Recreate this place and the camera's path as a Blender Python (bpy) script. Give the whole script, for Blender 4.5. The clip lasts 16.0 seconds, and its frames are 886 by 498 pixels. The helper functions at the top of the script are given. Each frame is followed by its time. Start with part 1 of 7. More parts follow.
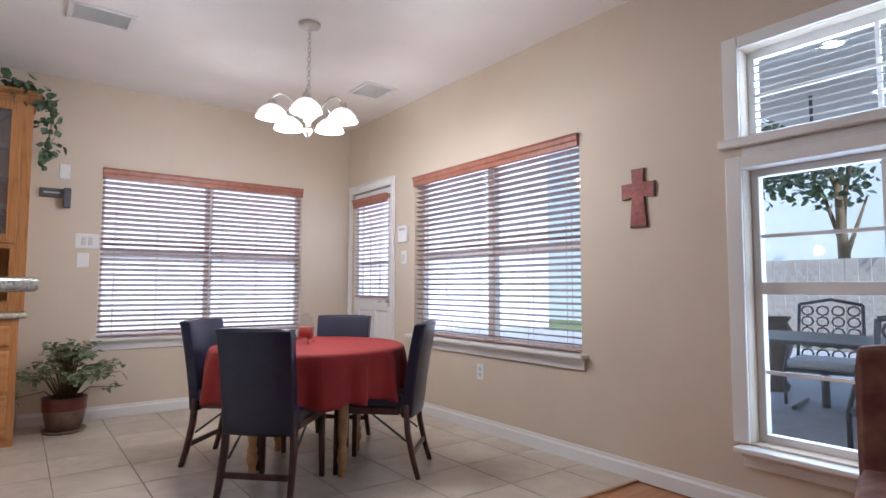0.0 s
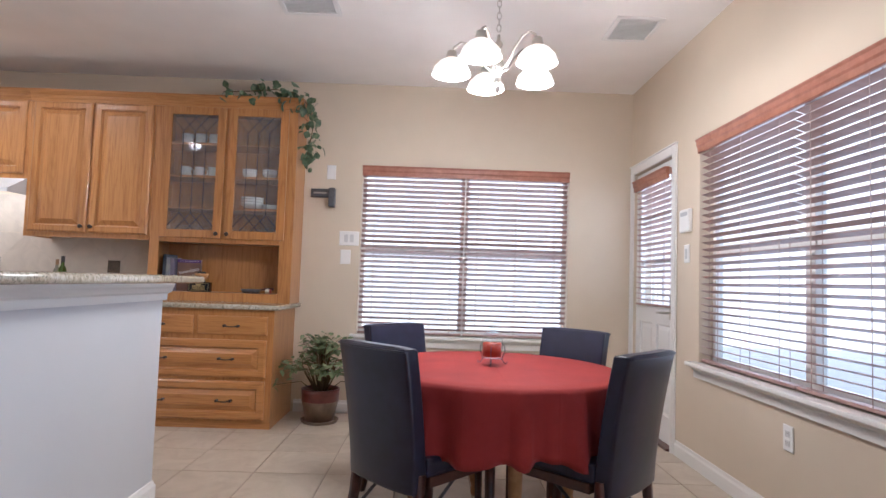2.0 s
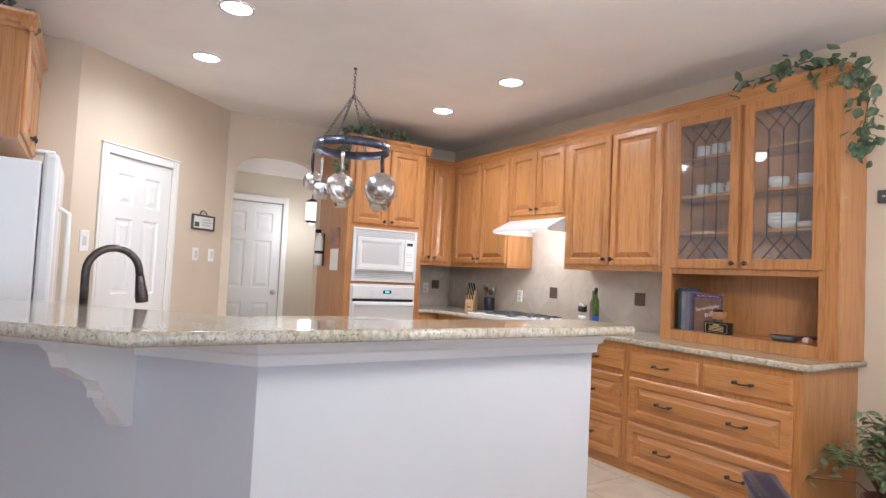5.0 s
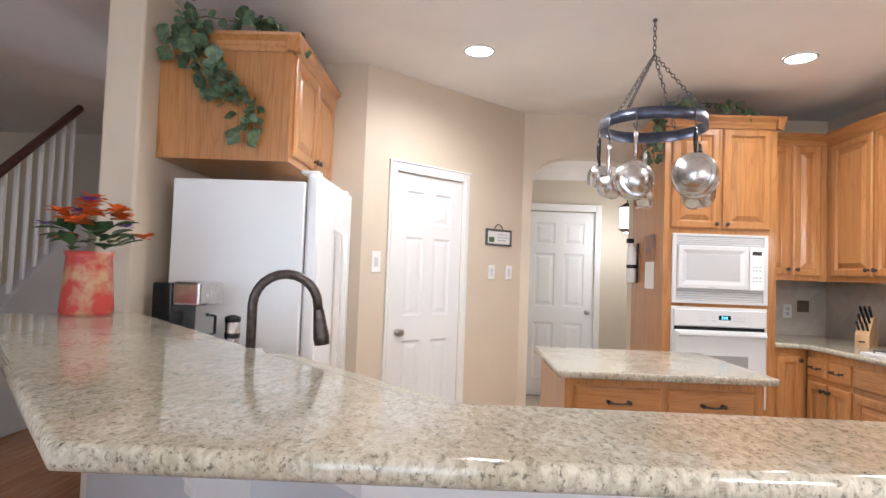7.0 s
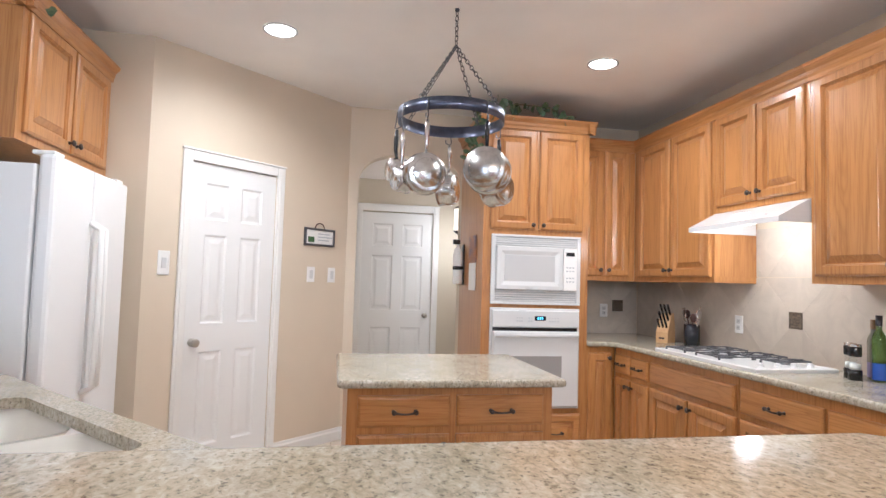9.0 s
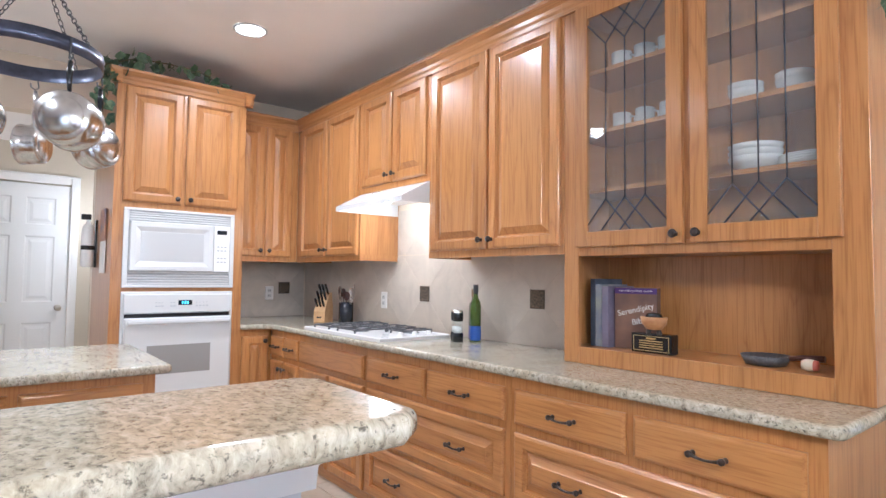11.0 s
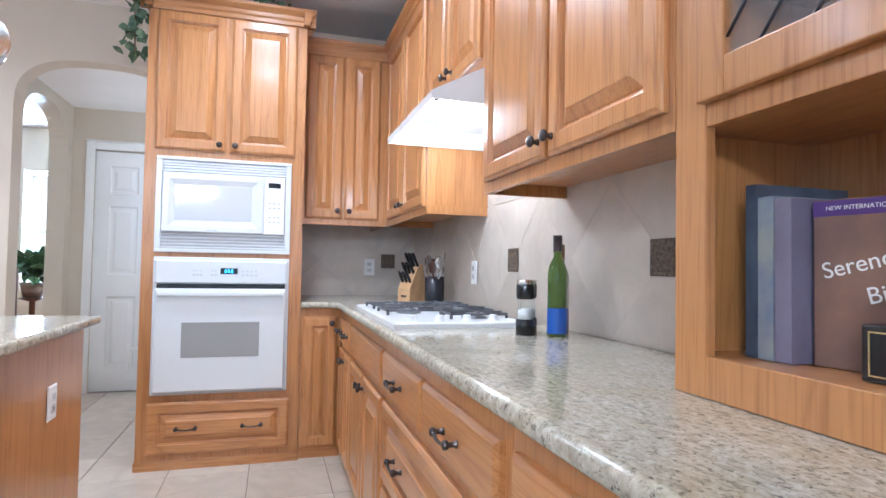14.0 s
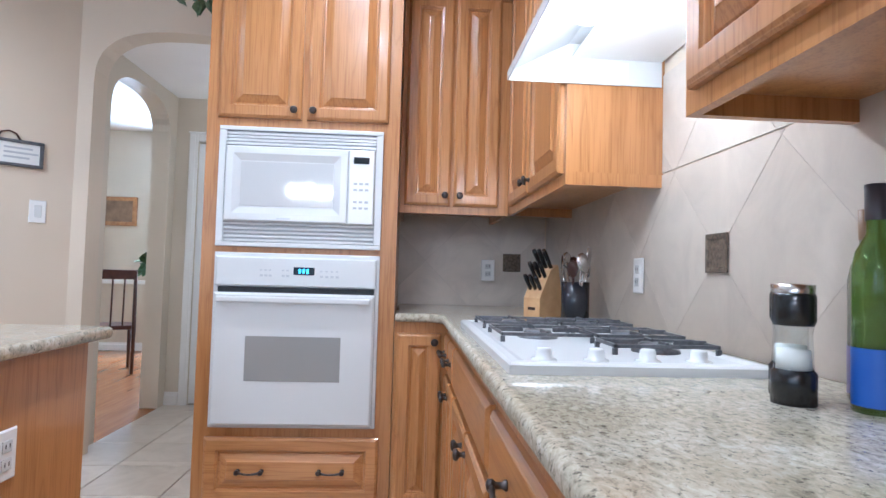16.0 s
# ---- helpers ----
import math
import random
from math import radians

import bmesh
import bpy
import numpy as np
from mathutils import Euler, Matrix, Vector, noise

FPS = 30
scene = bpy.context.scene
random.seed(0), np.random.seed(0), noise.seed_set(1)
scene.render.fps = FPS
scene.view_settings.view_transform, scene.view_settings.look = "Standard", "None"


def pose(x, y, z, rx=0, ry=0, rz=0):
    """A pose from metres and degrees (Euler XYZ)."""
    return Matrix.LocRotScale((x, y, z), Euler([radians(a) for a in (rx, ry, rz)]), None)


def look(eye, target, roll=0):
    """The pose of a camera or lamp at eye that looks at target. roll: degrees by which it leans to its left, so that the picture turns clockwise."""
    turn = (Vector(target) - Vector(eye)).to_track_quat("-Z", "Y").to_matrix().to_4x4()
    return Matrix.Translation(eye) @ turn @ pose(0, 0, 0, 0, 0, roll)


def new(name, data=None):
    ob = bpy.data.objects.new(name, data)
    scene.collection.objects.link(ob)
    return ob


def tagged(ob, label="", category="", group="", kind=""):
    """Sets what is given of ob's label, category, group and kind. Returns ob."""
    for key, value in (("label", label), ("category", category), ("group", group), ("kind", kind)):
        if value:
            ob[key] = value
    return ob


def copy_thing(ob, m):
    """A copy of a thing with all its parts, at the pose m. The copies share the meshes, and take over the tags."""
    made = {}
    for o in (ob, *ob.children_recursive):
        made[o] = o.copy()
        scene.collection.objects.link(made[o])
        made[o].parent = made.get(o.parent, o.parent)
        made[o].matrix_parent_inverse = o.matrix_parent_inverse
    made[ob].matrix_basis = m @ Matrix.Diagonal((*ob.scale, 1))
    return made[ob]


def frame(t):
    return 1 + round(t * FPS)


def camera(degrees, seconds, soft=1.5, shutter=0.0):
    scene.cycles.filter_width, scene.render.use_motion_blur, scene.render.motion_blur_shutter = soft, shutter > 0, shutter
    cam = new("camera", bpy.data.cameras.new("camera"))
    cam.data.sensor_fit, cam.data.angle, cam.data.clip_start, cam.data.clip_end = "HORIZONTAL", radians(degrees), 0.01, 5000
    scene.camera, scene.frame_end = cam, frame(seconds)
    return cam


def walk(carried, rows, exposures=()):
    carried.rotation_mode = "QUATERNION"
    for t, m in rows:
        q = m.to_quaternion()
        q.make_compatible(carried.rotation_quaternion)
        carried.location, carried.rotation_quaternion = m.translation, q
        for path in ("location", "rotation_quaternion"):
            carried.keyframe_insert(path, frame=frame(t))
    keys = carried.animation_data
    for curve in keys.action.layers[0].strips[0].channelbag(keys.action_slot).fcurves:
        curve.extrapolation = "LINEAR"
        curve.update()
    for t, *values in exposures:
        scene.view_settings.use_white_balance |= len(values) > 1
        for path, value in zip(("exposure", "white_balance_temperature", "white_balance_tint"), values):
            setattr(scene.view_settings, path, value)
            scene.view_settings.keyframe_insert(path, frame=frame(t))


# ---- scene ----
cam = camera(75.7, 16.0)
PATH = [
    (0, (0.573, 0.151, 1.061), (1.768, 1.749, 1.196), 0.1),
    (0.5, (1.034, 0.323, 1.116), (1.929, 2.107, 1.238), 1.1),
    (1, (1.327, 0.55, 1.117), (2.008, 2.427, 1.239), 1.2),
    (1.5, (1.502, 0.713, 1.11), (1.917, 2.666, 1.228), 1.6),
    (2, (1.737, 0.812, 1.095), (1.765, 2.808, 1.21), 1.9),
    (2.5, (1.947, 0.962, 1.091), (1.788, 2.953, 1.204), 2.0),
    (3, (2.147, 1.07, 1.096), (1.802, 3.037, 1.211), 2.3),
    (3.5, (2.3, 1.152, 1.086), (1.559, 3.006, 1.186), 2.7),
    (4, (2.242, 1.337, 1.053), (1.176, 3.026, 1.152), 2.8),
    (4.5, (2.141, 1.594, 1.167), (0.773, 3.051, 1.246), 2.9),
    (5, (2.088, 1.831, 1.251), (0.394, 2.89, 1.34), 2.8),
    (7.3, (1.154, 2.463, 1.316), (-0.842, 2.381, 1.398), 2.0),
    (7.5, (1.064, 2.506, 1.32), (-0.932, 2.428, 1.405), 1.9),
    (8, (0.964, 2.602, 1.314), (-1.033, 2.533, 1.402), 1.9),
    (8.5, (0.986, 2.718, 1.324), (-1.011, 2.793, 1.417), 1.9),
    (9, (1.072, 2.842, 1.302), (-0.89, 3.215, 1.415), 1.7),
    (9.5, (1.108, 2.884, 1.297), (-0.761, 3.586, 1.418), 1.6),
    (10, (1.162, 2.981, 1.271), (-0.568, 3.977, 1.393), 1.5),
    (10.2, (1.151, 3.021, 1.268), (-0.509, 4.131, 1.384), 1.3),
    (12.3, (1.037, 3.935, 1.068), (-0.485, 5.229, 1.162), 0.5),
    (12.5, (0.988, 4.037, 1.04), (-0.554, 5.307, 1.136), 0.5),
    (13, (0.883, 4.284, 1.088), (-0.821, 5.329, 1.162), 0.6),
    (13.5, (0.658, 4.466, 1.071), (-1.179, 5.255, 1.137), 1.1),
    (14, (0.377, 4.565, 1.094), (-1.539, 5.135, 1.158), 1.0),
    (14.5, (0.127, 4.645, 1.093), (-1.871, 4.707, 1.155), 1.5),
    (15, (-0.027, 4.716, 1.076), (-2.019, 4.555, 1.145), 1.9),
    (15.5, (-0.273, 4.766, 1.065), (-2.269, 4.656, 1.142), 1.8),
    (16, (-0.483, 4.77, 1.059), (-2.478, 4.893, 1.145), 1.6),
]
walk(cam, [(t, look(eye, target, roll)) for t, eye, target, roll in PATH], [(0, 0.18, 5250, 14), (0.5, 0.18, 5400, 14), (2, 0.34, 5350, 14), (3.5, 0.54, 5300, 14), (4.5, 0.74, 5400, 12), (7.5, 0.92, 5550, 11), (9, 0.80, 5450, 11), (10, 0.78, 5400, 11), (12.5, 1.42, 4650, 8), (14, 1.15, 4700, 8), (15.5, 0.88, 4700, 8), (16, 0.88, 4700, 8)])

# ---- world, sun, lights ----
world = bpy.data.worlds.new("world")
scene.world = world
world.use_nodes = True
wn = world.node_tree
sky = wn.nodes.new("ShaderNodeTexSky")
sky.sky_type, sky.sun_disc = "NISHITA", False
sky.sun_elevation, sky.sun_rotation = radians(48), radians(200)
wn.links.new(sky.outputs[0], wn.nodes["Background"].inputs[0])
wn.nodes["Background"].inputs[1].default_value = 0.15


def lamp(name, kind, m, power, color, **kw):
    d = bpy.data.lights.new(name, kind)
    d.energy, d.color = power, color
    for k, v in kw.items():
        if k == "size":
            d.size = v
        elif k == "size_y":
            d.shape, d.size_y = "RECTANGLE", v
        elif k == "soft":
            d.shadow_soft_size = v
        elif k == "angle":
            d.angle = v
        elif k == "spot":
            d.spot_size, d.spot_blend = v, 0.8
        elif k == "spread":
            d.spread = v
    ob = new(name, d)
    ob.matrix_world = m
    return ob


lamp("sun", "SUN", look((-6, -14, 18), (0, 0, 0)), 4.5, (1, 0.97, 0.94), angle=radians(0.5))

NORTH, EAST, WEST, TOP = 5.56, 3.38, -3.70, 2.74
DAY = (0.86, 0.93, 1.0)
# daylight in the window openings
lamp("day_north", "AREA", look((2.0, NORTH + 0.20, 1.35), (2.0, 0, 1.2)), 14, DAY, size=1.75, size_y=1.4)
lamp("day_east", "AREA", look((EAST + 0.20, 3.40, 1.35), (0, 3.40, 1.2)), 7, DAY, size=1.8, size_y=1.4)
lamp("day_door", "AREA", look((EAST + 0.20, 5.08, 1.45), (0, 5.08, 1.3)), 8, DAY, size=0.6, size_y=0.95)
lamp("day_tall", "AREA", look((EAST + 0.20, 0.45, 0.99), (0, 0.45, 0.95)), 24, DAY, size=2.1, size_y=1.25)
lamp("day_transom", "AREA", look((EAST + 0.20, 0.45, 2.01), (0, 0.45, 1.6)), 22, DAY, size=2.1, size_y=0.48)
lamp("day_dining", "AREA", look((-8.0, 2.0, 1.5), (-5, 2.0, 1.2)), 110, DAY, size=0.8, size_y=1.4)

# ---- materials ----
def mat(name, color=(0.8, 0.8, 0.8), rough=0.5, metal=0.0, **kw):
    m = bpy.data.materials.new(name)
    m.use_nodes = True
    b = m.node_tree.nodes["Principled BSDF"]
    b.inputs["Base Color"].default_value = (*color, 1)
    b.inputs["Roughness"].default_value = rough
    b.inputs["Metallic"].default_value = metal
    for k, v in kw.items():
        b.inputs[k].default_value = v
    return m


def nodes(m):
    t = m.node_tree
    return t, t.nodes["Principled BSDF"]


def coords(t, scale=(1, 1, 1), shift=False):
    tc = t.nodes.new("ShaderNodeTexCoord")
    mp = t.nodes.new("ShaderNodeMapping")
    mp.inputs["Scale"].default_value = scale
    t.links.new(tc.outputs["Object"], mp.inputs["Vector"])
    if shift:
        oi = t.nodes.new("ShaderNodeObjectInfo")
        mul = t.nodes.new("ShaderNodeMath")
        mul.operation = "MULTIPLY"
        mul.inputs[1].default_value = 37.0
        t.links.new(oi.outputs["Random"], mul.inputs[0])
        cmb = t.nodes.new("ShaderNodeCombineXYZ")
        for i in range(3):
            t.links.new(mul.outputs[0], cmb.inputs[i])
        t.links.new(cmb.outputs[0], mp.inputs["Location"])
    return mp.outputs[0]


def noise_tex(t, vec, scale, detail=4, rough=0.55, dist=0.0):
    n = t.nodes.new("ShaderNodeTexNoise")
    n.inputs["Scale"].default_value, n.inputs["Detail"].default_value = scale, detail
    n.inputs["Roughness"].default_value, n.inputs["Distortion"].default_value = rough, dist
    t.links.new(vec, n.inputs["Vector"])
    return n.outputs["Fac"]


def ramp(t, fac, stops):
    r = t.nodes.new("ShaderNodeValToRGB")
    e = r.color_ramp.elements
    while len(e) < len(stops):
        e.new(0.5)
    for el, (p, c) in zip(e, stops):
        el.position, el.color = p, (*c, 1)
    t.links.new(fac, r.inputs[0])
    return r.outputs[0]


def mixc(t, fac, a, b, mode="MIX"):
    m = t.nodes.new("ShaderNodeMix")
    m.data_type, m.blend_type = "RGBA", mode
    for sock, v in ((m.inputs[0], fac), (m.inputs[6], a), (m.inputs[7], b)):
        if isinstance(v, (int, float)):
            sock.default_value = v
        elif isinstance(v, tuple):
            sock.default_value = (*v, 1)
        else:
            t.links.new(v, sock)
    return m.outputs[2]


def bump(t, b, h, strength=0.2, dist=0.002):
    n = t.nodes.new("ShaderNodeBump")
    n.inputs["Strength"].default_value, n.inputs["Distance"].default_value = strength, dist
    t.links.new(h, n.inputs["Height"])
    t.links.new(n.outputs[0], b.inputs["Normal"])


def paint(name, color, rough=0.6, grain=140, depth=0.12, vary=0.05, sheen=0.5):
    m = mat(name, color, rough)
    t, b = nodes(m)
    v = coords(t)
    big = noise_tex(t, v, 1.3, 3)
    dark = tuple(c * (1 - vary) for c in color)
    lite = tuple(min(1, c * (1 + vary)) for c in color)
    t.links.new(ramp(t, big, [(0.3, dark), (0.7, lite)]), b.inputs["Base Color"])
    bump(t, b, noise_tex(t, v, grain, 3), depth, 0.001)
    b.inputs["Specular IOR Level"].default_value = sheen
    return m


def oak(name, axis, tone=1.0):
    """Honey oak with its grain along the axis."""
    m = mat(name, (0.4, 0.2, 0.08), 0.32)
    t, b = nodes(m)
    s = [8.5, 8.5, 8.5]
    s["xyz".index(axis)] = 0.75
    v = coords(t, tuple(s), shift=True)
    warp = noise_tex(t, v, 1.1, 3, 0.5, 0.6)
    rings = t.nodes.new("ShaderNodeMath")
    rings.operation = "MULTIPLY"
    rings.inputs[1].default_value = 11.0
    t.links.new(warp, rings.inputs[0])
    fr = t.nodes.new("ShaderNodeMath")
    fr.operation = "PINGPONG"
    fr.inputs[1].default_value = 1.0
    t.links.new(rings.outputs[0], fr.inputs[0])
    s2 = [170.0, 170.0, 170.0]
    s2["xyz".index(axis)] = 5.0
    fine = noise_tex(t, coords(t, tuple(s2), shift=True), 1.0, 2)
    c = lambda r, g, bl: (r * tone, g * tone, bl * tone)
    ringc = ramp(t, fr.outputs[0], [(0.0, c(0.395, 0.172, 0.053)), (0.22, c(0.465, 0.217, 0.069)), (1.0, c(0.505, 0.240, 0.079))])
    pores = ramp(t, fine, [(0.36, (0.68, 0.57, 0.49)), (0.50, (1, 1, 1))])
    col = mixc(t, 0.5, ringc, pores, "MULTIPLY")
    oi = t.nodes.new("ShaderNodeObjectInfo")
    tint = ramp(t, oi.outputs["Random"], [(0.0, (0.88, 0.86, 0.84)), (1.0, (1.06, 1.05, 1.04))])
    t.links.new(mixc(t, 1.0, col, tint, "MULTIPLY"), b.inputs["Base Color"])
    bump(t, b, fine, 0.10, 0.0006)
    b.inputs["Coat Weight"].default_value, b.inputs["Coat Roughness"].default_value = 0.35, 0.16
    return m


def granite_mat():
    m = mat("granite", (0.6, 0.55, 0.45), 0.10)
    t, b = nodes(m)
    v = coords(t)
    n1 = noise_tex(t, coords(t, (1.0, 1.6, 1.0)), 52, 5, 0.66, 0.7)
    base = ramp(t, n1, [(0.30, (0.22, 0.195, 0.15)), (0.42, (0.39, 0.355, 0.28)), (0.54, (0.50, 0.455, 0.365)), (0.72, (0.62, 0.58, 0.50))])
    n2 = noise_tex(t, v, 105, 4, 0.7, 0.3)
    specks = ramp(t, n2, [(0.34, (0.05, 0.05, 0.05)), (0.45, (1, 1, 1))])
    n3 = noise_tex(t, v, 7, 3, 0.5)
    tint = ramp(t, n3, [(0.35, (0.88, 0.85, 0.78)), (0.62, (1.0, 1.0, 1.0))])
    col = mixc(t, 0.72, base, specks, "MULTIPLY")
    t.links.new(mixc(t, 1.0, col, tint, "MULTIPLY"), b.inputs["Base Color"])
    return m


def tile_mat(name, a, bcol, rough):
    m = mat(name, a, rough)
    t, b = nodes(m)
    v = coords(t, shift=True)
    n = noise_tex(t, v, 5, 5, 0.6, 1.2)
    col = ramp(t, n, [(0.3, bcol), (0.62, a)])
    oi = t.nodes.new("ShaderNodeObjectInfo")
    tint = ramp(t, oi.outputs["Random"], [(0.0, (0.91, 0.90, 0.89)), (1.0, (1.03, 1.03, 1.03))])
    t.links.new(mixc(t, 1.0, col, tint, "MULTIPLY"), b.inputs["Base Color"])
    bump(t, b, noise_tex(t, v, 45, 4), 0.08, 0.001)
    return m


def two_tone(name, a, bcol, rough, scale, bumps=0.1, metal=0.0, lo=0.35, hi=0.65):
    m = mat(name, a, rough, metal)
    t, b = nodes(m)
    v = coords(t)
    n = noise_tex(t, v, scale, 5)
    t.links.new(ramp(t, n, [(lo, bcol), (hi, a)]), b.inputs["Base Color"])
    bump(t, b, noise_tex(t, v, scale * 4, 3), bumps, 0.001)
    return m


M = {}
M["wall"] = paint("wall_paint", (0.635, 0.54, 0.42), 0.62)
M["hall"] = paint("hall_paint", (0.60, 0.53, 0.42), 0.6)
M["ceil"] = paint("ceiling_paint", (0.88, 0.85, 0.815), 0.85, 70, 0.35)
M["trim"] = paint("white_trim", (0.78, 0.765, 0.735), 0.35, 60, 0.03, 0.02)
M["bar"] = paint("bar_paint", (0.58, 0.58, 0.595), 0.5, 140, 0.1, 0.02)
M["door"] = paint("door_paint", (0.77, 0.765, 0.75), 0.38, 50, 0.04, 0.02)
M["oak_z"], M["oak_x"], M["oak_y"] = oak("oak_upright", "z"), oak("oak_level", "x"), oak("oak_deep", "y")
M["oak_in"] = oak("oak_inside", "z", 1.0)
M["granite"] = granite_mat()
M["tile"] = tile_mat("floor_tile", (0.57, 0.495, 0.40), (0.46, 0.385, 0.30), 0.28)
M["grout"] = paint("grout", (0.33, 0.27, 0.21), 0.9)
M["splash"] = tile_mat("stone_splash", (0.60, 0.53, 0.45), (0.51, 0.45, 0.385), 0.35)
M["splash_joint"] = paint("splash_joint", (0.48, 0.42, 0.36), 0.85)
M["white"] = mat("white_enamel", (0.64, 0.64, 0.635), 0.22)
M["white_soft"] = paint("white_plastic", (0.80, 0.79, 0.77), 0.4, 30, 0.02, 0.01)
M["fridge"] = paint("fridge_enamel", (0.79, 0.79, 0.79), 0.26, 220, 0.18, 0.01)
M["oven_glass"] = mat("oven_window", (0.30, 0.29, 0.28), 0.08)
M["mw_glass"] = mat("microwave_window", (0.52, 0.52, 0.52), 0.06)
M["display"] = mat("display", (0.01, 0.015, 0.02), 0.1)
M["digits"] = mat("digits", (0.1, 0.5, 0.7), 0.4, **{"Emission Color": (0.15, 0.65, 1, 1), "Emission Strength": 1.5})
M["grey"] = mat("grey_print", (0.45, 0.46, 0.48), 0.5)
M["bronze"] = two_tone("dark_bronze", (0.11, 0.092, 0.085), (0.06, 0.05, 0.047), 0.33, 60, 0.05, 0.85)
M["iron"] = two_tone("black_iron", (0.12, 0.12, 0.128), (0.07, 0.07, 0.076), 0.40, 90, 0.15, 0.3)
M["steel"] = two_tone("steel", (0.66, 0.65, 0.64), (0.55, 0.54, 0.53), 0.23, 30, 0.02, 1.0)
M["nickel"] = mat("satin_nickel", (0.55, 0.52, 0.47), 0.28, 1.0)
M["rack"] = two_tone("blued_steel", (0.10, 0.11, 0.16), (0.06, 0.065, 0.09), 0.32, 20, 0.05, 0.75)
M["leather"] = two_tone("dark_leather", (0.016, 0.016, 0.040), (0.010, 0.010, 0.026), 0.30, 14, 0.012)
M["chairwood"] = two_tone("dark_cherry", (0.085, 0.028, 0.018), (0.050, 0.017, 0.012), 0.3, 22, 0.06)
M["tablewood"] = two_tone("table_oak", (0.46, 0.24, 0.10), (0.34, 0.16, 0.06), 0.35, 25, 0.06)
# window glare is put into the slat colour; valance keeps the plain wood
M["slat"] = two_tone("blind_wood", (0.45, 0.29, 0.25), (0.37, 0.225, 0.19), 0.35, 18, 0.05)
M["valance"] = two_tone("valance_wood", (0.40, 0.17, 0.11), (0.31, 0.12, 0.075), 0.35, 18, 0.05)
M["cord"] = paint("cord", (0.50, 0.38, 0.33), 0.8)
M["black"] = mat("black_plastic", (0.012, 0.012, 0.013), 0.25)
M["sink"] = mat("sink_enamel", (0.80, 0.78, 0.73), 0.15)
M["glass"] = mat("clear_glass", (0.95, 0.97, 0.97), 0.02, **{"Transmission Weight": 1.0, "IOR": 1.45})
M["china"] = mat("white_china", (0.78, 0.77, 0.75), 0.18)
M["lead"] = mat("lead_came", (0.10, 0.10, 0.11), 0.4, 0.7)
M["stone"] = two_tone("accent_stone", (0.17, 0.125, 0.085), (0.06, 0.045, 0.032), 0.6, 90, 0.8)
M["leaf"] = two_tone("leaf", (0.085, 0.16, 0.055), (0.030, 0.075, 0.028), 0.45, 30, 0.1)
M["ivy"] = two_tone("ivy_leaf", (0.15, 0.20, 0.105), (0.035, 0.085, 0.045), 0.5, 35, 0.1)
M["stem"] = two_tone("stem", (0.16, 0.11, 0.05), (0.10, 0.07, 0.03), 0.7, 30, 0.2)
M["soil"] = two_tone("soil", (0.05, 0.035, 0.025), (0.025, 0.018, 0.012), 0.95, 90, 0.8)
M["pot"] = two_tone("glazed_pot", (0.22, 0.15, 0.10), (0.14, 0.09, 0.06), 0.35, 12, 0.1)
M["potred"] = two_tone("glazed_rim", (0.16, 0.04, 0.03), (0.10, 0.025, 0.02), 0.3, 15, 0.1)
M["paper"] = paint("paper", (0.75, 0.74, 0.71), 0.8)
M["knifewood"] = two_tone("block_wood", (0.62, 0.40, 0.20), (0.50, 0.30, 0.14), 0.45, 15, 0.05)
M["wax"] = mat("red_wax", (0.42, 0.045, 0.02), 0.4, **{"Subsurface Weight": 0.2})


def shade_glass(name, haze):
    m = bpy.data.materials.new(name)
    m.use_nodes = True
    t = m.node_tree
    t.nodes.remove(t.nodes["Principled BSDF"])
    tr, gl, mx = t.nodes.new("ShaderNodeBsdfTransparent"), t.nodes.new("ShaderNodeBsdfGlossy"), t.nodes.new("ShaderNodeMixShader")
    lw, fz = t.nodes.new("ShaderNodeLayerWeight"), t.nodes.new("ShaderNodeMath")
    lw.inputs[0].default_value = 0.5
    fz.operation = "POWER"
    fz.inputs[1].default_value = 5.0
    t.links.new(lw.outputs["Facing"], fz.inputs[0])
    ad = t.nodes.new("ShaderNodeMath")
    ad.operation = "MULTIPLY_ADD"
    ad.inputs[1].default_value, ad.inputs[2].default_value = 0.9, 0.045
    t.links.new(fz.outputs[0], ad.inputs[0])
    fz = ad
    gl.inputs["Roughness"].default_value = 0.02
    tr.inputs[0].default_value = (0.96, 0.98, 0.98, 1)
    t.links.new(fz.outputs[0], mx.inputs[0])
    t.links.new(tr.outputs[0], mx.inputs[1])
    t.links.new(gl.outputs[0], mx.inputs[2])
    out = mx.outputs[0]
    # haze mixes in flat pale grey for the veil of room reflections
    if haze:
        df, m2 = t.nodes.new("ShaderNodeBsdfDiffuse"), t.nodes.new("ShaderNodeMixShader")
        df.inputs[0].default_value = (0.75, 0.77, 0.80, 1)
        m2.inputs[0].default_value = haze
        t.links.new(out, m2.inputs[1])
        t.links.new(df.outputs[0], m2.inputs[2])
        out = m2.outputs[0]
    t.links.new(out, t.nodes["Material Output"].inputs[0])
    return m


M["pane"] = shade_glass("thin_glass", 0.0)
# hutch panes carry a pale reflection veil as diffuse colour
M["seedy"] = shade_glass("seedy_cabinet_glass", 0.055)


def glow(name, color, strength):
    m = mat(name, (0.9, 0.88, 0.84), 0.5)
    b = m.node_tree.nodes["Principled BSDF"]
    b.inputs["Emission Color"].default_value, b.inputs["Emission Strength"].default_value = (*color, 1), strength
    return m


M["bulb"] = glow("lit_lens", (1.0, 0.92, 0.80), 14.0)
M["shade"] = glow("lit_shade", (1.0, 0.87, 0.68), 0.75)


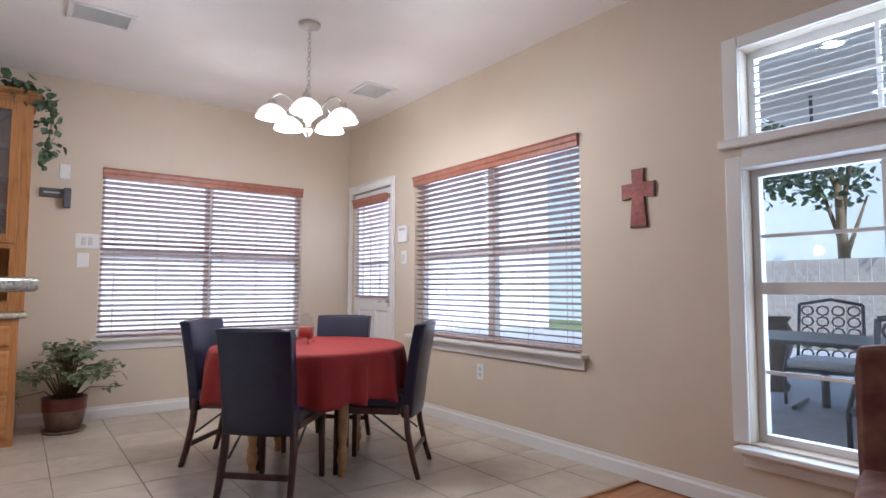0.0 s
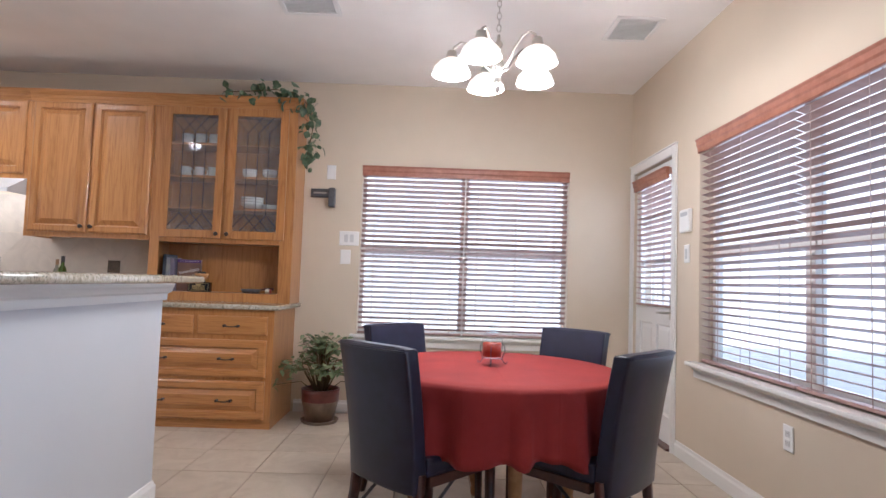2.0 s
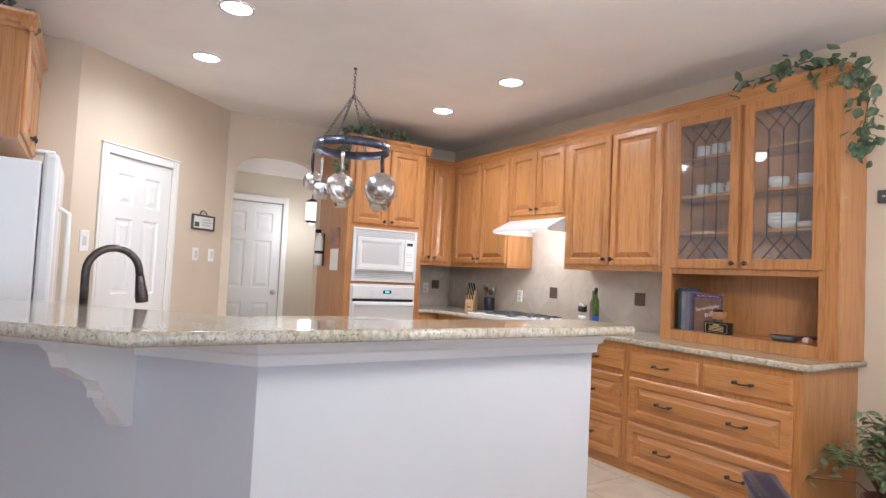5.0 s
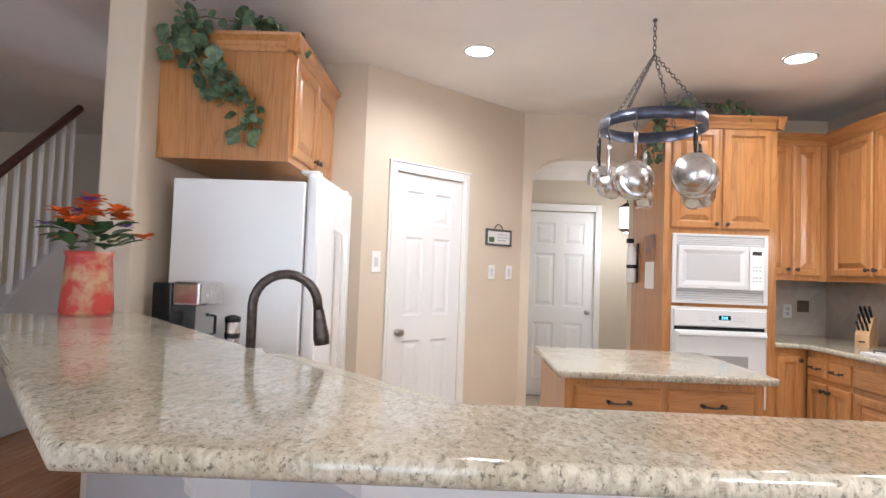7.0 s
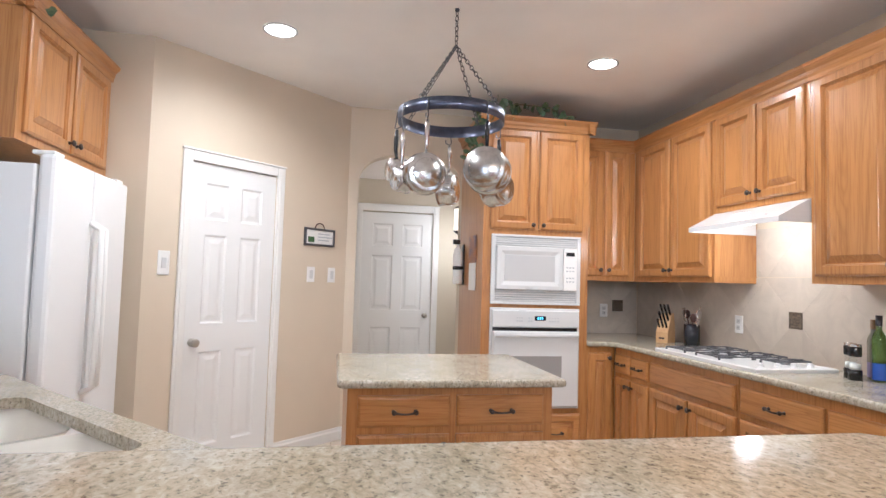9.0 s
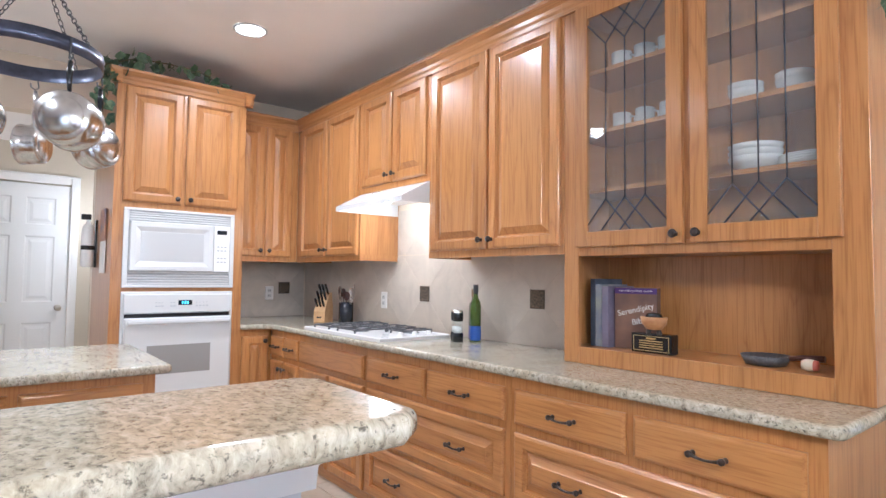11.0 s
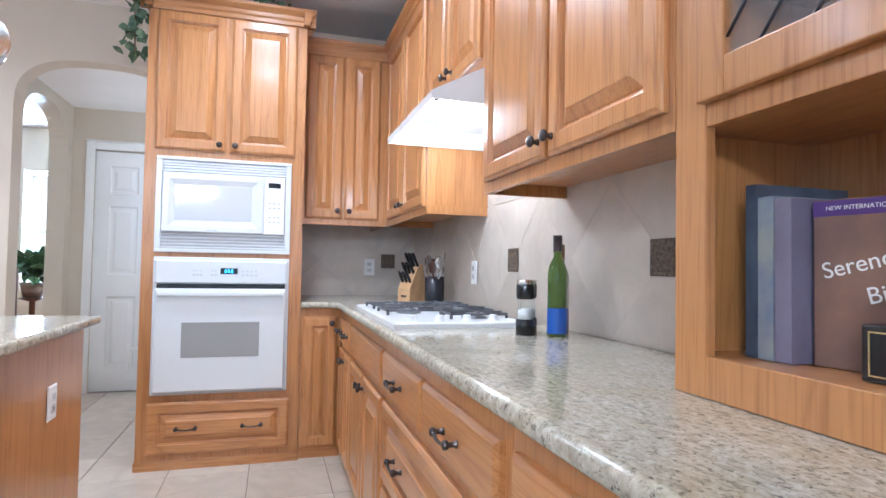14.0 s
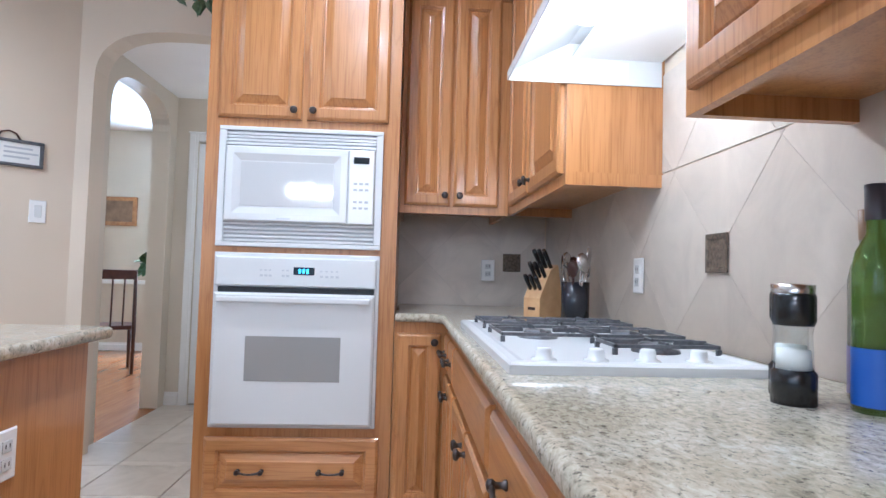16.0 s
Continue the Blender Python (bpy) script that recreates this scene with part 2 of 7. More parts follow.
def cloth_mat():
    m = mat("red_cloth", (0.30, 0.035, 0.026), 0.75)
    t, b = nodes(m)
    v = coords(t)
    n = noise_tex(t, v, 6, 4)
    t.links.new(ramp(t, n, [(0.3, (0.23, 0.020, 0.018)), (0.7, (0.30, 0.028, 0.024))]), b.inputs["Base Color"])
    weave = noise_tex(t, coords(t, (500, 500, 120)), 1.0, 2)
    sep = t.nodes.new("ShaderNodeSeparateXYZ")
    t.links.new(v, sep.inputs[0])
    folds = []
    for i in range(2):
        pp = t.nodes.new("ShaderNodeMath")
        pp.operation = "PINGPONG"
        pp.inputs[1].default_value = 0.085
        t.links.new(sep.outputs[i], pp.inputs[0])
        mr = t.nodes.new("ShaderNodeMapRange")
        mr.inputs[1].default_value, mr.inputs[2].default_value = 0.0, 0.006
        mr.inputs[3].default_value, mr.inputs[4].default_value = 1.0, 0.0
        t.links.new(pp.outputs[0], mr.inputs[0])
        folds.append(mr.outputs[0])
    mx = t.nodes.new("ShaderNodeMath")
    mx.operation = "MAXIMUM"
    t.links.new(folds[0], mx.inputs[0])
    t.links.new(folds[1], mx.inputs[1])
    sm = t.nodes.new("ShaderNodeMath")
    sm.operation = "MULTIPLY_ADD"
    sm.inputs[1].default_value = 0.25
    t.links.new(weave, sm.inputs[0])
    t.links.new(mx.outputs[0], sm.inputs[2])
    bump(t, b, sm.outputs[0], 0.35, 0.0015)
    b.inputs["Sheen Weight"].default_value = 0.05
    b.inputs["Specular IOR Level"].default_value = 0.25
    return m


M["cloth"] = cloth_mat()


# ---- mesh helpers ----
def box(bm, x0, x1, y0, y1, z0, z1, bev=0.0, m=None):
    vs = [bm.verts.new((x, y, z)) for z in (z0, z1) for y in (y0, y1) for x in (x0, x1)]
    fs = [(0, 2, 3, 1), (4, 5, 7, 6), (0, 1, 5, 4), (1, 3, 7, 5), (3, 2, 6, 7), (2, 0, 4, 6)]
    made = [bm.faces.new([vs[i] for i in f]) for f in fs]
    if bev:
        edges = list({e for f in made for e in f.edges})
        r = bmesh.ops.bevel(bm, geom=edges, offset=bev, segments=2, profile=0.5, affect="EDGES", clamp_overlap=True)
        vs = list({v for f in r["faces"] for v in f.verts} | {v for v in vs if v.is_valid})
    if m is not None:
        bmesh.ops.transform(bm, matrix=m, verts=vs)
    return bm


def B(x0, x1, y0, y1, z0, z1, bev=0.0, m=None):
    return box(bmesh.new(), min(x0, x1), max(x0, x1), min(y0, y1), max(y0, y1), min(z0, z1), max(z0, z1), bev, m)


def lathe(profile, seg=20, bm=None, m=None):
    """A turned body from (radius, height) pairs about z."""
    bm = bm or bmesh.new()
    rings, made = [], []
    for r, z in profile:
        if r < 1e-5:
            ring = [bm.verts.new((0, 0, z))]
        else:
            ring = [bm.verts.new((r * math.cos(2 * math.pi * i / seg), r * math.sin(2 * math.pi * i / seg), z)) for i in range(seg)]
        rings.append(ring)
        made += ring
    for a, b in zip(rings, rings[1:]):
        for i in range(seg):
            j = (i + 1) % seg
            if len(a) == 1 and len(b) == 1:
                continue
            if len(a) == 1:
                f = bm.faces.new((a[0], b[j], b[i]))
            elif len(b) == 1:
                f = bm.faces.new((a[i], a[j], b[0]))
            else:
                f = bm.faces.new((a[i], a[j], b[j], b[i]))
            f.smooth = True
    if m is not None:
        bmesh.ops.transform(bm, matrix=m, verts=made)
    return bm


def tube(points, r, seg=8, bm=None, closed=False, cap=True):
    """A round bar along points; r may be one radius or one for each point."""
    bm = bm or bmesh.new()
    pts = [Vector(p) for p in points]
    n = len(pts)
    rad = r if isinstance(r, (list, tuple)) else [r] * n
    rings, side = [], None
    for i, p in enumerate(pts):
        a = pts[(i - 1) % n] if (closed or i > 0) else p
        c = pts[(i + 1) % n] if (closed or i < n - 1) else p
        d = (c - a).normalized()
        if side is None:
            side = d.orthogonal().normalized()
        side = (side - d * side.dot(d)).normalized()
        up = d.cross(side)
        rings.append([bm.verts.new(p + rad[i] * (math.cos(2 * math.pi * k / seg) * side + math.sin(2 * math.pi * k / seg) * up)) for k in range(seg)])
    pairs = list(zip(rings, rings[1:])) + ([(rings[-1], rings[0])] if closed else [])
    for a, b in pairs:
        for k in range(seg):
            f = bm.faces.new((a[k], a[(k + 1) % seg], b[(k + 1) % seg], b[k]))
            f.smooth = True
    if cap and not closed:
        bm.faces.new(list(reversed(rings[0])))
        bm.faces.new(rings[-1])
    return bm


def prism(poly, a, b, axis="x", bm=None):
    """A polygon swept from a to b along an axis. The polygon's pairs are the other two axes in order."""
    bm = bm or bmesh.new()
    put = {"x": lambda s, p: (s, p[0], p[1]), "y": lambda s, p: (p[0], s, p[1]), "z": lambda s, p: (p[0], p[1], s)}[axis]
    v0 = [bm.verts.new(put(a, p)) for p in poly]
    v1 = [bm.verts.new(put(b, p)) for p in poly]
    n = len(poly)
    bm.faces.new(v0)
    bm.faces.new(list(reversed(v1)))
    for i in range(n):
        bm.faces.new((v0[i], v1[i], v1[(i + 1) % n], v0[(i + 1) % n]))
    bmesh.ops.recalc_face_normals(bm, faces=bm.faces[:])
    return bm


def panel(x0, x1, z0, z1, y, loops, bm=None, thick=0.02):
    """A shaped front in the xz plane that faces -y: rectangle rings of (inset, depth) with a cap."""
    bm = bm or bmesh.new()
    rings = []
    for ins, d in [(0, thick)] + list(loops):
        rings.append([bm.verts.new(p) for p in ((x0 + ins, y + d, z0 + ins), (x1 - ins, y + d, z0 + ins), (x1 - ins, y + d, z1 - ins), (x0 + ins, y + d, z1 - ins))])
    for a, b in zip(rings, rings[1:]):
        for i in range(4):
            bm.faces.new((a[i], a[(i + 1) % 4], b[(i + 1) % 4], b[i]))
    bm.faces.new(rings[-1])
    bm.faces.new(list(reversed(rings[0])))
    return bm


RAISED = [(0, 0.008), (0.004, 0.004), (0.006, 0.0035), (0.012, 0.0), (0.050, 0.0), (0.052, 0.006), (0.056, 0.007), (0.059, 0.016), (0.066, 0.017), (0.070, 0.014), (0.096, 0.003), (0.098, 0.0005), (0.101, 0.0)]
SLAB = [(0, 0.009), (0.003, 0.006), (0.010, 0.001), (0.014, 0.0)]


def obj(name, bm, material, parent=None, label=""):
    me = bpy.data.meshes.new(name)
    bm.to_mesh(me)
    bm.free()
    if material is not None:
        me.materials.append(material)
    ob = new(name, me)
    if parent is not None:
        ob.parent = parent
    if label:
        ob["label"] = label
    return ob


def part(name, bm, material, parent, label=""):
    return obj(name, bm, material, parent, label)


def share(ob, parent, m):
    """One more piece on the same mesh."""
    c = bpy.data.objects.new(ob.name.split(".")[0], ob.data)
    scene.collection.objects.link(c)
    c.parent = parent
    c.matrix_basis = m
    return c


def thing(name, label, category, m=None, group="", kind=""):
    ob = new(name)
    ob.empty_display_size = 0.1
    if m is not None:
        ob.matrix_world = m
    return tagged(ob, label, category, group, kind)


def setting(name, bm, material, label, category="", m=None):
    ob = obj(name, bm, material)
    if m is not None:
        ob.matrix_world = m
    return tagged(ob, label, category or name.split("_")[0], "", "structure")


def subtract(bm_list):
    bm = bmesh.new()
    for b in bm_list:
        me = bpy.data.meshes.new("tmp")
        b.to_mesh(me)
        b.free()
        bm.from_mesh(me)
        bpy.data.meshes.remove(me)
    return bm


joined = subtract


# ---- the rooms ----
def wall_with_holes(a0, a1, z0, z1, holes):
    """Boxes (a-range, z-range) of a wall round its rectangular openings."""
    out, x = [], a0
    for h0, h1, hz0, hz1 in sorted(holes):
        out.append((x, h0, z0, z1))
        if hz0 > z0:
            out.append((h0, h1, z0, hz0))
        if hz1 < z1:
            out.append((h0, h1, hz1, z1))
        x = h1
    out.append((x, a1, z0, z1))
    return out


def wall_y(name, y0, y1, a0, a1, holes, label, material, z1=TOP):
    bm = bmesh.new()
    for x0, x1, b0, b1 in wall_with_holes(a0, a1, 0, z1, holes):
        box(bm, x0, x1, y0, y1, b0, b1)
    return setting(name, bm, material, label, "wall")


def wall_x(name, x0, x1, a0, a1, holes, label, material, z1=TOP):
    bm = bmesh.new()
    for y0, y1, b0, b1 in wall_with_holes(a0, a1, 0, z1, holes):
        box(bm, x0, x1, y0, y1, b0, b1)
    return setting(name, bm, material, label, "wall")


W1 = (1.11, 2.85, 0.645, 2.045)
W2 = (2.475, 4.325, 0.655, 2.035)
ED = (4.71, 5.48, 0.0, 2.03)
BW = (-0.60, 1.475, 0.33, 1.64)
BT = (-0.60, 1.475, 1.79, 2.235)
wall_y("wall_north", NORTH, NORTH + 0.14, WEST - 0.14, EAST + 0.14, [W1], "beige painted wall with a double window", M["wall"])
wall_x("wall_east", EAST, EAST + 0.14, -3.6, NORTH, [W2, ED, (BW[0], BW[1], BW[2], BT[3])], "beige painted wall with door and windows", M["wall"])
setting("wall_east_band", B(EAST, EAST + 0.14, BW[0], BW[1], BW[3], BT[2]), M["trim"], "white band between the tall window and its transom", "trim")


def arch_wall(name, u0, u1, a0, a1, spring, rise, x0, x1, axis, material, label):
    """A wall from u0 to u1 with an arched opening a0..a1, thick from x0 to x1 across the axis."""
    bm = bmesh.new()
    n = 20
    c, h = (a0 + a1) / 2, (a1 - a0) / 2
    top = []
    for i in range(n + 1):
        th = math.pi * i / n
        k = 0.72
        cx, sx = math.cos(th), math.sin(th)
        top.append((c - h * math.copysign(abs(cx) ** k, cx), spring + rise * sx ** k))
    for q0, q1 in ((u0, a0), (a1, u1)):
        if q1 - q0 > 0.005:
            prism([(q0, 0), (q1, 0), (q1, TOP), (q0, TOP)], x0, x1, axis, bm) if axis == "x" else prism([(q0, 0), (q1, 0), (q1, TOP), (q0, TOP)], x0, x1, "y", bm)
    for (p, zp), (q, zq) in zip(top, top[1:]):
        if q - p > 1e-4:
            prism([(p, zp), (q, zq), (q, TOP), (p, TOP)], x0, x1, axis, bm)
    return setting(name, bm, material, label, "wall")


PA, PB = Vector((-2.60, 1.72, 0)), Vector((WEST, 2.935, 0))
arch_wall("wall_west", PB.y, NORTH, 3.015, 3.905, 2.05, 0.31, WEST - 0.14, WEST, "x", M["wall"], "beige kitchen wall with an arched opening to the hall")

# the diagonal pantry wall, in its own frame: x along the wall, front at y = 0
pdir = (PB - PA).normalized()
PM = Matrix.Translation(PA) @ Matrix.Rotation(math.atan2(pdir.y, pdir.x), 4, "Z") @ Matrix.Scale(1, 4)
PL = (PB - PA).length
# local +y of this frame points to the pantry's inside on one side only
PSIGN = 1.0 if (PM.to_3x3() @ Vector((0, 1, 0))).x < 0 else -1.0
PD = (0.275, 0.925, 0.0, 2.03)


def pbox(x0, x1, y0, y1, z0, z1, bev=0.0):
    return B(x0, x1, PSIGN * y0, PSIGN * y1, z0, z1, bev)


bm = bmesh.new()
for x0, x1, b0, b1 in wall_with_holes(-0.0, PL, 0, TOP, [PD]):
    box(bm, x0, x1, min(0, PSIGN * 0.12), max(0, PSIGN * 0.12), b0, b1)
setting("wall_pantry", bm, M["wall"], "beige diagonal wall of the pantry with a white door", "wall", PM)
setting("wall_pantry_side", B(PA.x - 0.12, PA.x, 0.66, PA.y, 0, TOP), M["wall"], "beige wall beside the refrigerator", "wall")
setting("wall_south_kitchen", B(-2.82, -1.45, 0.60, 0.79, 0, TOP, 0.015), M["wall"], "beige wall behind the refrigerator with rounded corner", "wall")
setting("pantry_back", B(WEST - 0.14, PA.x - 0.12, 0.66, 0.78, 0, TOP), M["wall"], "plain back wall of the pantry", "wall")
setting("pantry_side", B(WEST - 0.14, WEST, 0.78, PB.y, 0, TOP), M["wall"], "plain side wall of the pantry", "wall")

# ceiling and outer shell
bm = B(-8.6, EAST + 0.14, -3.6, NORTH + 0.14, TOP, TOP + 0.12)
setting("ceiling", bm, M["ceil"], "off-white textured ceiling", "ceiling")
setting("wall_south", B(-8.6, EAST + 0.14, -3.74, -3.6, 0, TOP), M["wall"], "plain beige wall closing the living room", "wall")
setting("wall_far_west", B(-8.74, -8.6, -3.6, NORTH, 0, TOP), M["wall"], "plain wall closing the house", "wall")
setting("wall_living_west", B(-5.2, -5.06, -3.6, 0.60, 0, TOP), M["hall"], "plain wall behind the stairs", "wall")

# hall behind the arch, and the room beyond it
HX = -5.00
arch_wall("wall_hall_south", HX - 0.3, WEST - 0.14, -4.88, -4.02, 2.00, 0.28, 2.82, 2.95, "y", M["hall"], "hall wall with an arched opening")
bm = bmesh.new()
for y0, y1, b0, b1 in wall_with_holes(2.95, NORTH, 0, TOP, [(3.12, 3.88, 0, 2.03)]):
    box(bm, HX - 0.14, HX, y0, y1, b0, b1)
setting("wall_hall_west", bm, M["hall"], "hall wall with a white panel door", "wall")
setting("wall_hall_north", B(HX, WEST - 0.14, 4.9, 5.02, 0, TOP), M["hall"], "plain wall that ends the hall", "wall")
setting("ceiling_hall", B(HX, WEST - 0.14, 2.95, 4.9, 2.37, 2.43), M["ceil"], "lowered white hall ceiling", "ceiling")
bm = bmesh.new()
for y0, y1, b0, b1 in wall_with_holes(-0.6, 2.82, 0, TOP, [(1.60, 2.40, 0.75, 2.20)]):
    box(bm, -7.94, -7.8, y0, y1, b0, b1)
setting("wall_dining_west", bm, M["hall"], "cream wall with a window in the formal dining room", "wall")
setting("wall_dining_south", B(-7.8, -3.84, -0.7, -0.6, 0, TOP), M["hall"], "cream wall of the formal dining room", "wall")
setting("wall_dining_north", B(-7.94, HX - 0.3, 2.82, 2.95, 0, TOP), M["hall"], "cream wall of the formal dining room", "wall")

# floors
setting("subfloor", B(-8.6, EAST, -3.6, NORTH, -0.12, -0.012), M["grout"], "grey-brown grout bed under the floor", "floor")


def wood_floor_mat():
    m = mat("hardwood", (0.36, 0.15, 0.05), 0.22)
    t, b = nodes(m)
    v = coords(t, (1.0, 14.0, 1.0))
    n = noise_tex(t, v, 2.2, 4, 0.6, 0.4)
    t.links.new(ramp(t, n, [(0.3, (0.30, 0.11, 0.035)), (0.7, (0.46, 0.20, 0.07))]), b.inputs["Base Color"])
    return m


M["hardwood"] = wood_floor_mat()

# ---- windows ----
def sash_window(name, m, w, z0, z1, bays, rail, muntins, label):
    """A window in its hole. Local x runs along the wall, y = 0 is the room face, +y goes out."""
    root = tagged(thing(name, label, "window", m), kind="structure")
    depth = 0.14
    f = bmesh.new()
    for a, b, c, d in ((0, w, z0, z0 + 0.035), (0, w, z1 - 0.035, z1), (0, 0.035, z0 + 0.035, z1 - 0.035), (w - 0.035, w, z0 + 0.035, z1 - 0.035)):
        box(f, a, b, 0.085, 0.135, c, d, 0.003)
    bw = w / bays
    for i in range(1, bays):
        box(f, i * bw - 0.035, i * bw + 0.035, 0.08, 0.135, z0 + 0.036, z1 - 0.036, 0.003)
    part("window_frame", f, M["trim"], root)
    for i in range(bays):
        a, b = i * bw + 0.036, (i + 1) * bw - 0.036
        s = bmesh.new()
        if rail:
            box(s, a, b, 0.088, 0.13, rail - 0.03, rail + 0.03, 0.003)
        nx, nz = muntins
        for k in range(1, nx):
            x = a + (b - a) * k / nx
            box(s, x - 0.009, x + 0.009, 0.100, 0.108, z0 + 0.036, z1 - 0.036)
        zs = [z0 + (z1 - z0) * k / nz for k in range(1, nz)]
        for z in zs:
            if not rail or abs(z - rail) > 0.08:
                box(s, a, b, 0.101, 0.107, z - 0.009, z + 0.009)
        part("sash", s, M["trim"], root)
        p = part("pane", B(a, b, 0.112, 0.116, z0 + 0.036, z1 - 0.036), M["pane"], root)
        p.visible_shadow = False
    return root


def sill(parent, w, z, reach=0.07):
    bm = B(-0.05, w + 0.05, -reach, 0.02, z - 0.025, z, 0.006)
    part("window_sill", bm, M["trim"], parent)
    bm = prism([(-0.001, z - 0.10), (-0.018, z - 0.095), (-0.02, z - 0.05), (-0.045, z - 0.026), (-0.001, z - 0.026)], -0.03, w + 0.03)
    part("apron", bm, M["trim"], parent)


def facing(x, y, deg):
    return Matrix.Translation((x, y, 0)) @ Matrix.Rotation(radians(deg), 4, "Z")


win1 = sash_window("window_1", facing(W1[0], NORTH, 0), W1[1] - W1[0], W1[2], W1[3], 2, 1.34, (1, 1), "white double window behind wooden blinds")
sill(win1, W1[1] - W1[0], W1[2])
win2 = sash_window("window_2", facing(EAST, W2[1], -90), W2[1] - W2[0], W2[2], W2[3], 2, 1.34, (1, 1), "white double window behind wooden blinds")
sill(win2, W2[1] - W2[0], W2[2])
win3 = sash_window("window_3", facing(EAST, BW[1], -90), BW[1] - BW[0], BW[2], BW[3], 1, 1.06, (4, 4), "tall white sash window to the patio")
sill(win3, BW[1] - BW[0], BW[2] - 0.01, 0.08)
win4 = sash_window("window_4", facing(EAST, BT[1], -90), BT[1] - BT[0], BT[2], BT[3], 1, 0, (4, 2), "white transom window with thin blind slats")
for (a, b, z0, z1, par) in ((BW[0], BW[1], BW[2], BW[3], win3), (BT[0], BT[1], BT[2], BT[3], win4)):
    w = b - a
    f = bmesh.new()
    box(f, -0.075, 0.0, -0.02, -0.001, z0, z1 + 0.06, 0.005)
    box(f, w, w + 0.075, -0.02, -0.001, z0, z1 + 0.06, 0.005)
    box(f, 0.001, w - 0.001, -0.02, -0.001, z1, z1 + 0.06, 0.005)
    if par is win4:
        box(f, -0.10, w + 0.10, -0.04, -0.001, z0 - 0.045, z0 - 0.001, 0.006)
    part("casing", f, M["trim"], par)
ts = part("slat", B(0.04, BT[1] - BT[0] - 0.04, 0.05, 0.052, 0, 0.008), M["trim"], win4)
ts.matrix_basis = Matrix.Translation((0, 0, BT[2] + 0.05))
for i in range(1, 11):
    share(ts, win4, Matrix.Translation((0, 0, BT[2] + 0.05 + i * 0.038)))


def wood_blind(m, w, z0, z1, label, split=True, slope=-17):
    root = thing("wood_blind", label, "blind", m, "wooden window blinds")
    v = bmesh.new()
    prism([(-0.012, z1 - 0.085), (-0.018, z1 - 0.08), (-0.018, z1 - 0.05), (-0.026, z1 - 0.04), (-0.026, z1 - 0.015), (-0.034, z1 - 0.005), (-0.034, z1), (0.0, z1), (0.0, z1 - 0.085)], 0.002, w - 0.002, "x", v)
    part("valance", v, M["valance"], root, "moulded reddish wooden valance")
    part("headrail", B(0.01, w - 0.01, 0.004, 0.05, z1 - 0.05, z1 - 0.003), M["slat"], root)
    runs = [(0.008, w / 2 - 0.006), (w / 2 + 0.006, w - 0.008)] if split else [(0.008, w - 0.008)]
    pitch = 0.0425
    n = int((z1 - 0.07 - z0 - 0.05) / pitch) + 1
    for a, b in runs:
        tilt = Matrix.Rotation(radians(slope), 4, "X")
        sl = part("slat", B(a, b, -0.024, 0.024, -0.0014, 0.0014), M["slat"], root)
        sl.matrix_basis = Matrix.Translation((0, 0.032, z0 + 0.05)) @ tilt
        for i in range(1, n):
            share(sl, root, Matrix.Translation((0, 0.032, z0 + 0.05 + i * pitch)) @ tilt)
        part("bottom_rail", B(a, b, 0.010, 0.056, z0 + 0.005, z0 + 0.022, 0.004), M["slat"], root)
        for q in (0.12, 0.5, 0.88):
            x = a + (b - a) * q
            for y in (0.006, 0.058):
                part("ladder_cord", B(x - 0.0015, x + 0.0015, y - 0.0012, y + 0.0012, z0 + 0.02, z1 - 0.05), M["cord"], root)
    return root


wood_blind(facing(W1[0], NORTH, 0), W1[1] - W1[0], W1[2], W1[3], "reddish wooden slat blinds, tilted open, with moulded valance", True, -24)
wood_blind(facing(EAST, W2[1], -90), W2[1] - W2[0], W2[2], W2[3], "reddish wooden slat blinds, tilted open, with moulded valance")


# ---- doors ----
def six_panel(bm, w, h, y, sgn=1, t=0.035):
    """Door leaf with six sunk and raised panels on both faces, in x 0..w, from z 0.01."""
    xs = [0, 0.11, w / 2 - 0.05, w / 2 + 0.05, w - 0.11, w]
    zs = [0.01, 0.20, 0.80, 0.98, 1.56, 1.66, 1.90, h]
    for face, d in ((y, 1), (y + t, -1)):
        for i in range(5):
            for j in range(7):
                x0, x1, z0, z1 = xs[i], xs[i + 1], zs[j], zs[j + 1]
                hole = i in (1, 3) and j in (1, 3, 5)
                if not hole:
                    v = [bm.verts.new(p) for p in ((x0, face, z0), (x1, face, z0), (x1, face, z1), (x0, face, z1))]
                    bm.faces.new(v if d > 0 else list(reversed(v)))
                else:
                    rings = []
                    for ins, dep in ((0, 0), (0.012, 0.009), (0.03, 0.009), (0.055, 0.002)):
                        rings.append([bm.verts.new(p) for p in ((x0 + ins, face + d * dep, z0 + ins), (x1 - ins, face + d * dep, z0 + ins), (x1 - ins, face + d * dep, z1 - ins), (x0 + ins, face + d * dep, z1 - ins))])
                    for a, b in zip(rings, rings[1:]):
                        for k in range(4):
                            q = (a[k], a[(k + 1) % 4], b[(k + 1) % 4], b[k])
                            bm.faces.new(q if d > 0 else tuple(reversed(q)))
                    bm.faces.new(rings[-1] if d > 0 else list(reversed(rings[-1])))
    for a, b in ((0, 0), (w, w)):
        bm.faces.new([bm.verts.new(p) for p in ((a, y, 0.01), (a, y + t, 0.01), (a, y + t, h), (a, y, h))])
    bm.faces.new([bm.verts.new(p) for p in ((0, y, h), (w, y, h), (w, y + t, h), (0, y + t, h))])
    bmesh.ops.remove_doubles(bm, verts=bm.verts[:], dist=1e-5)
    bmesh.ops.recalc_face_normals(bm, faces=bm.faces[:])
    return bm


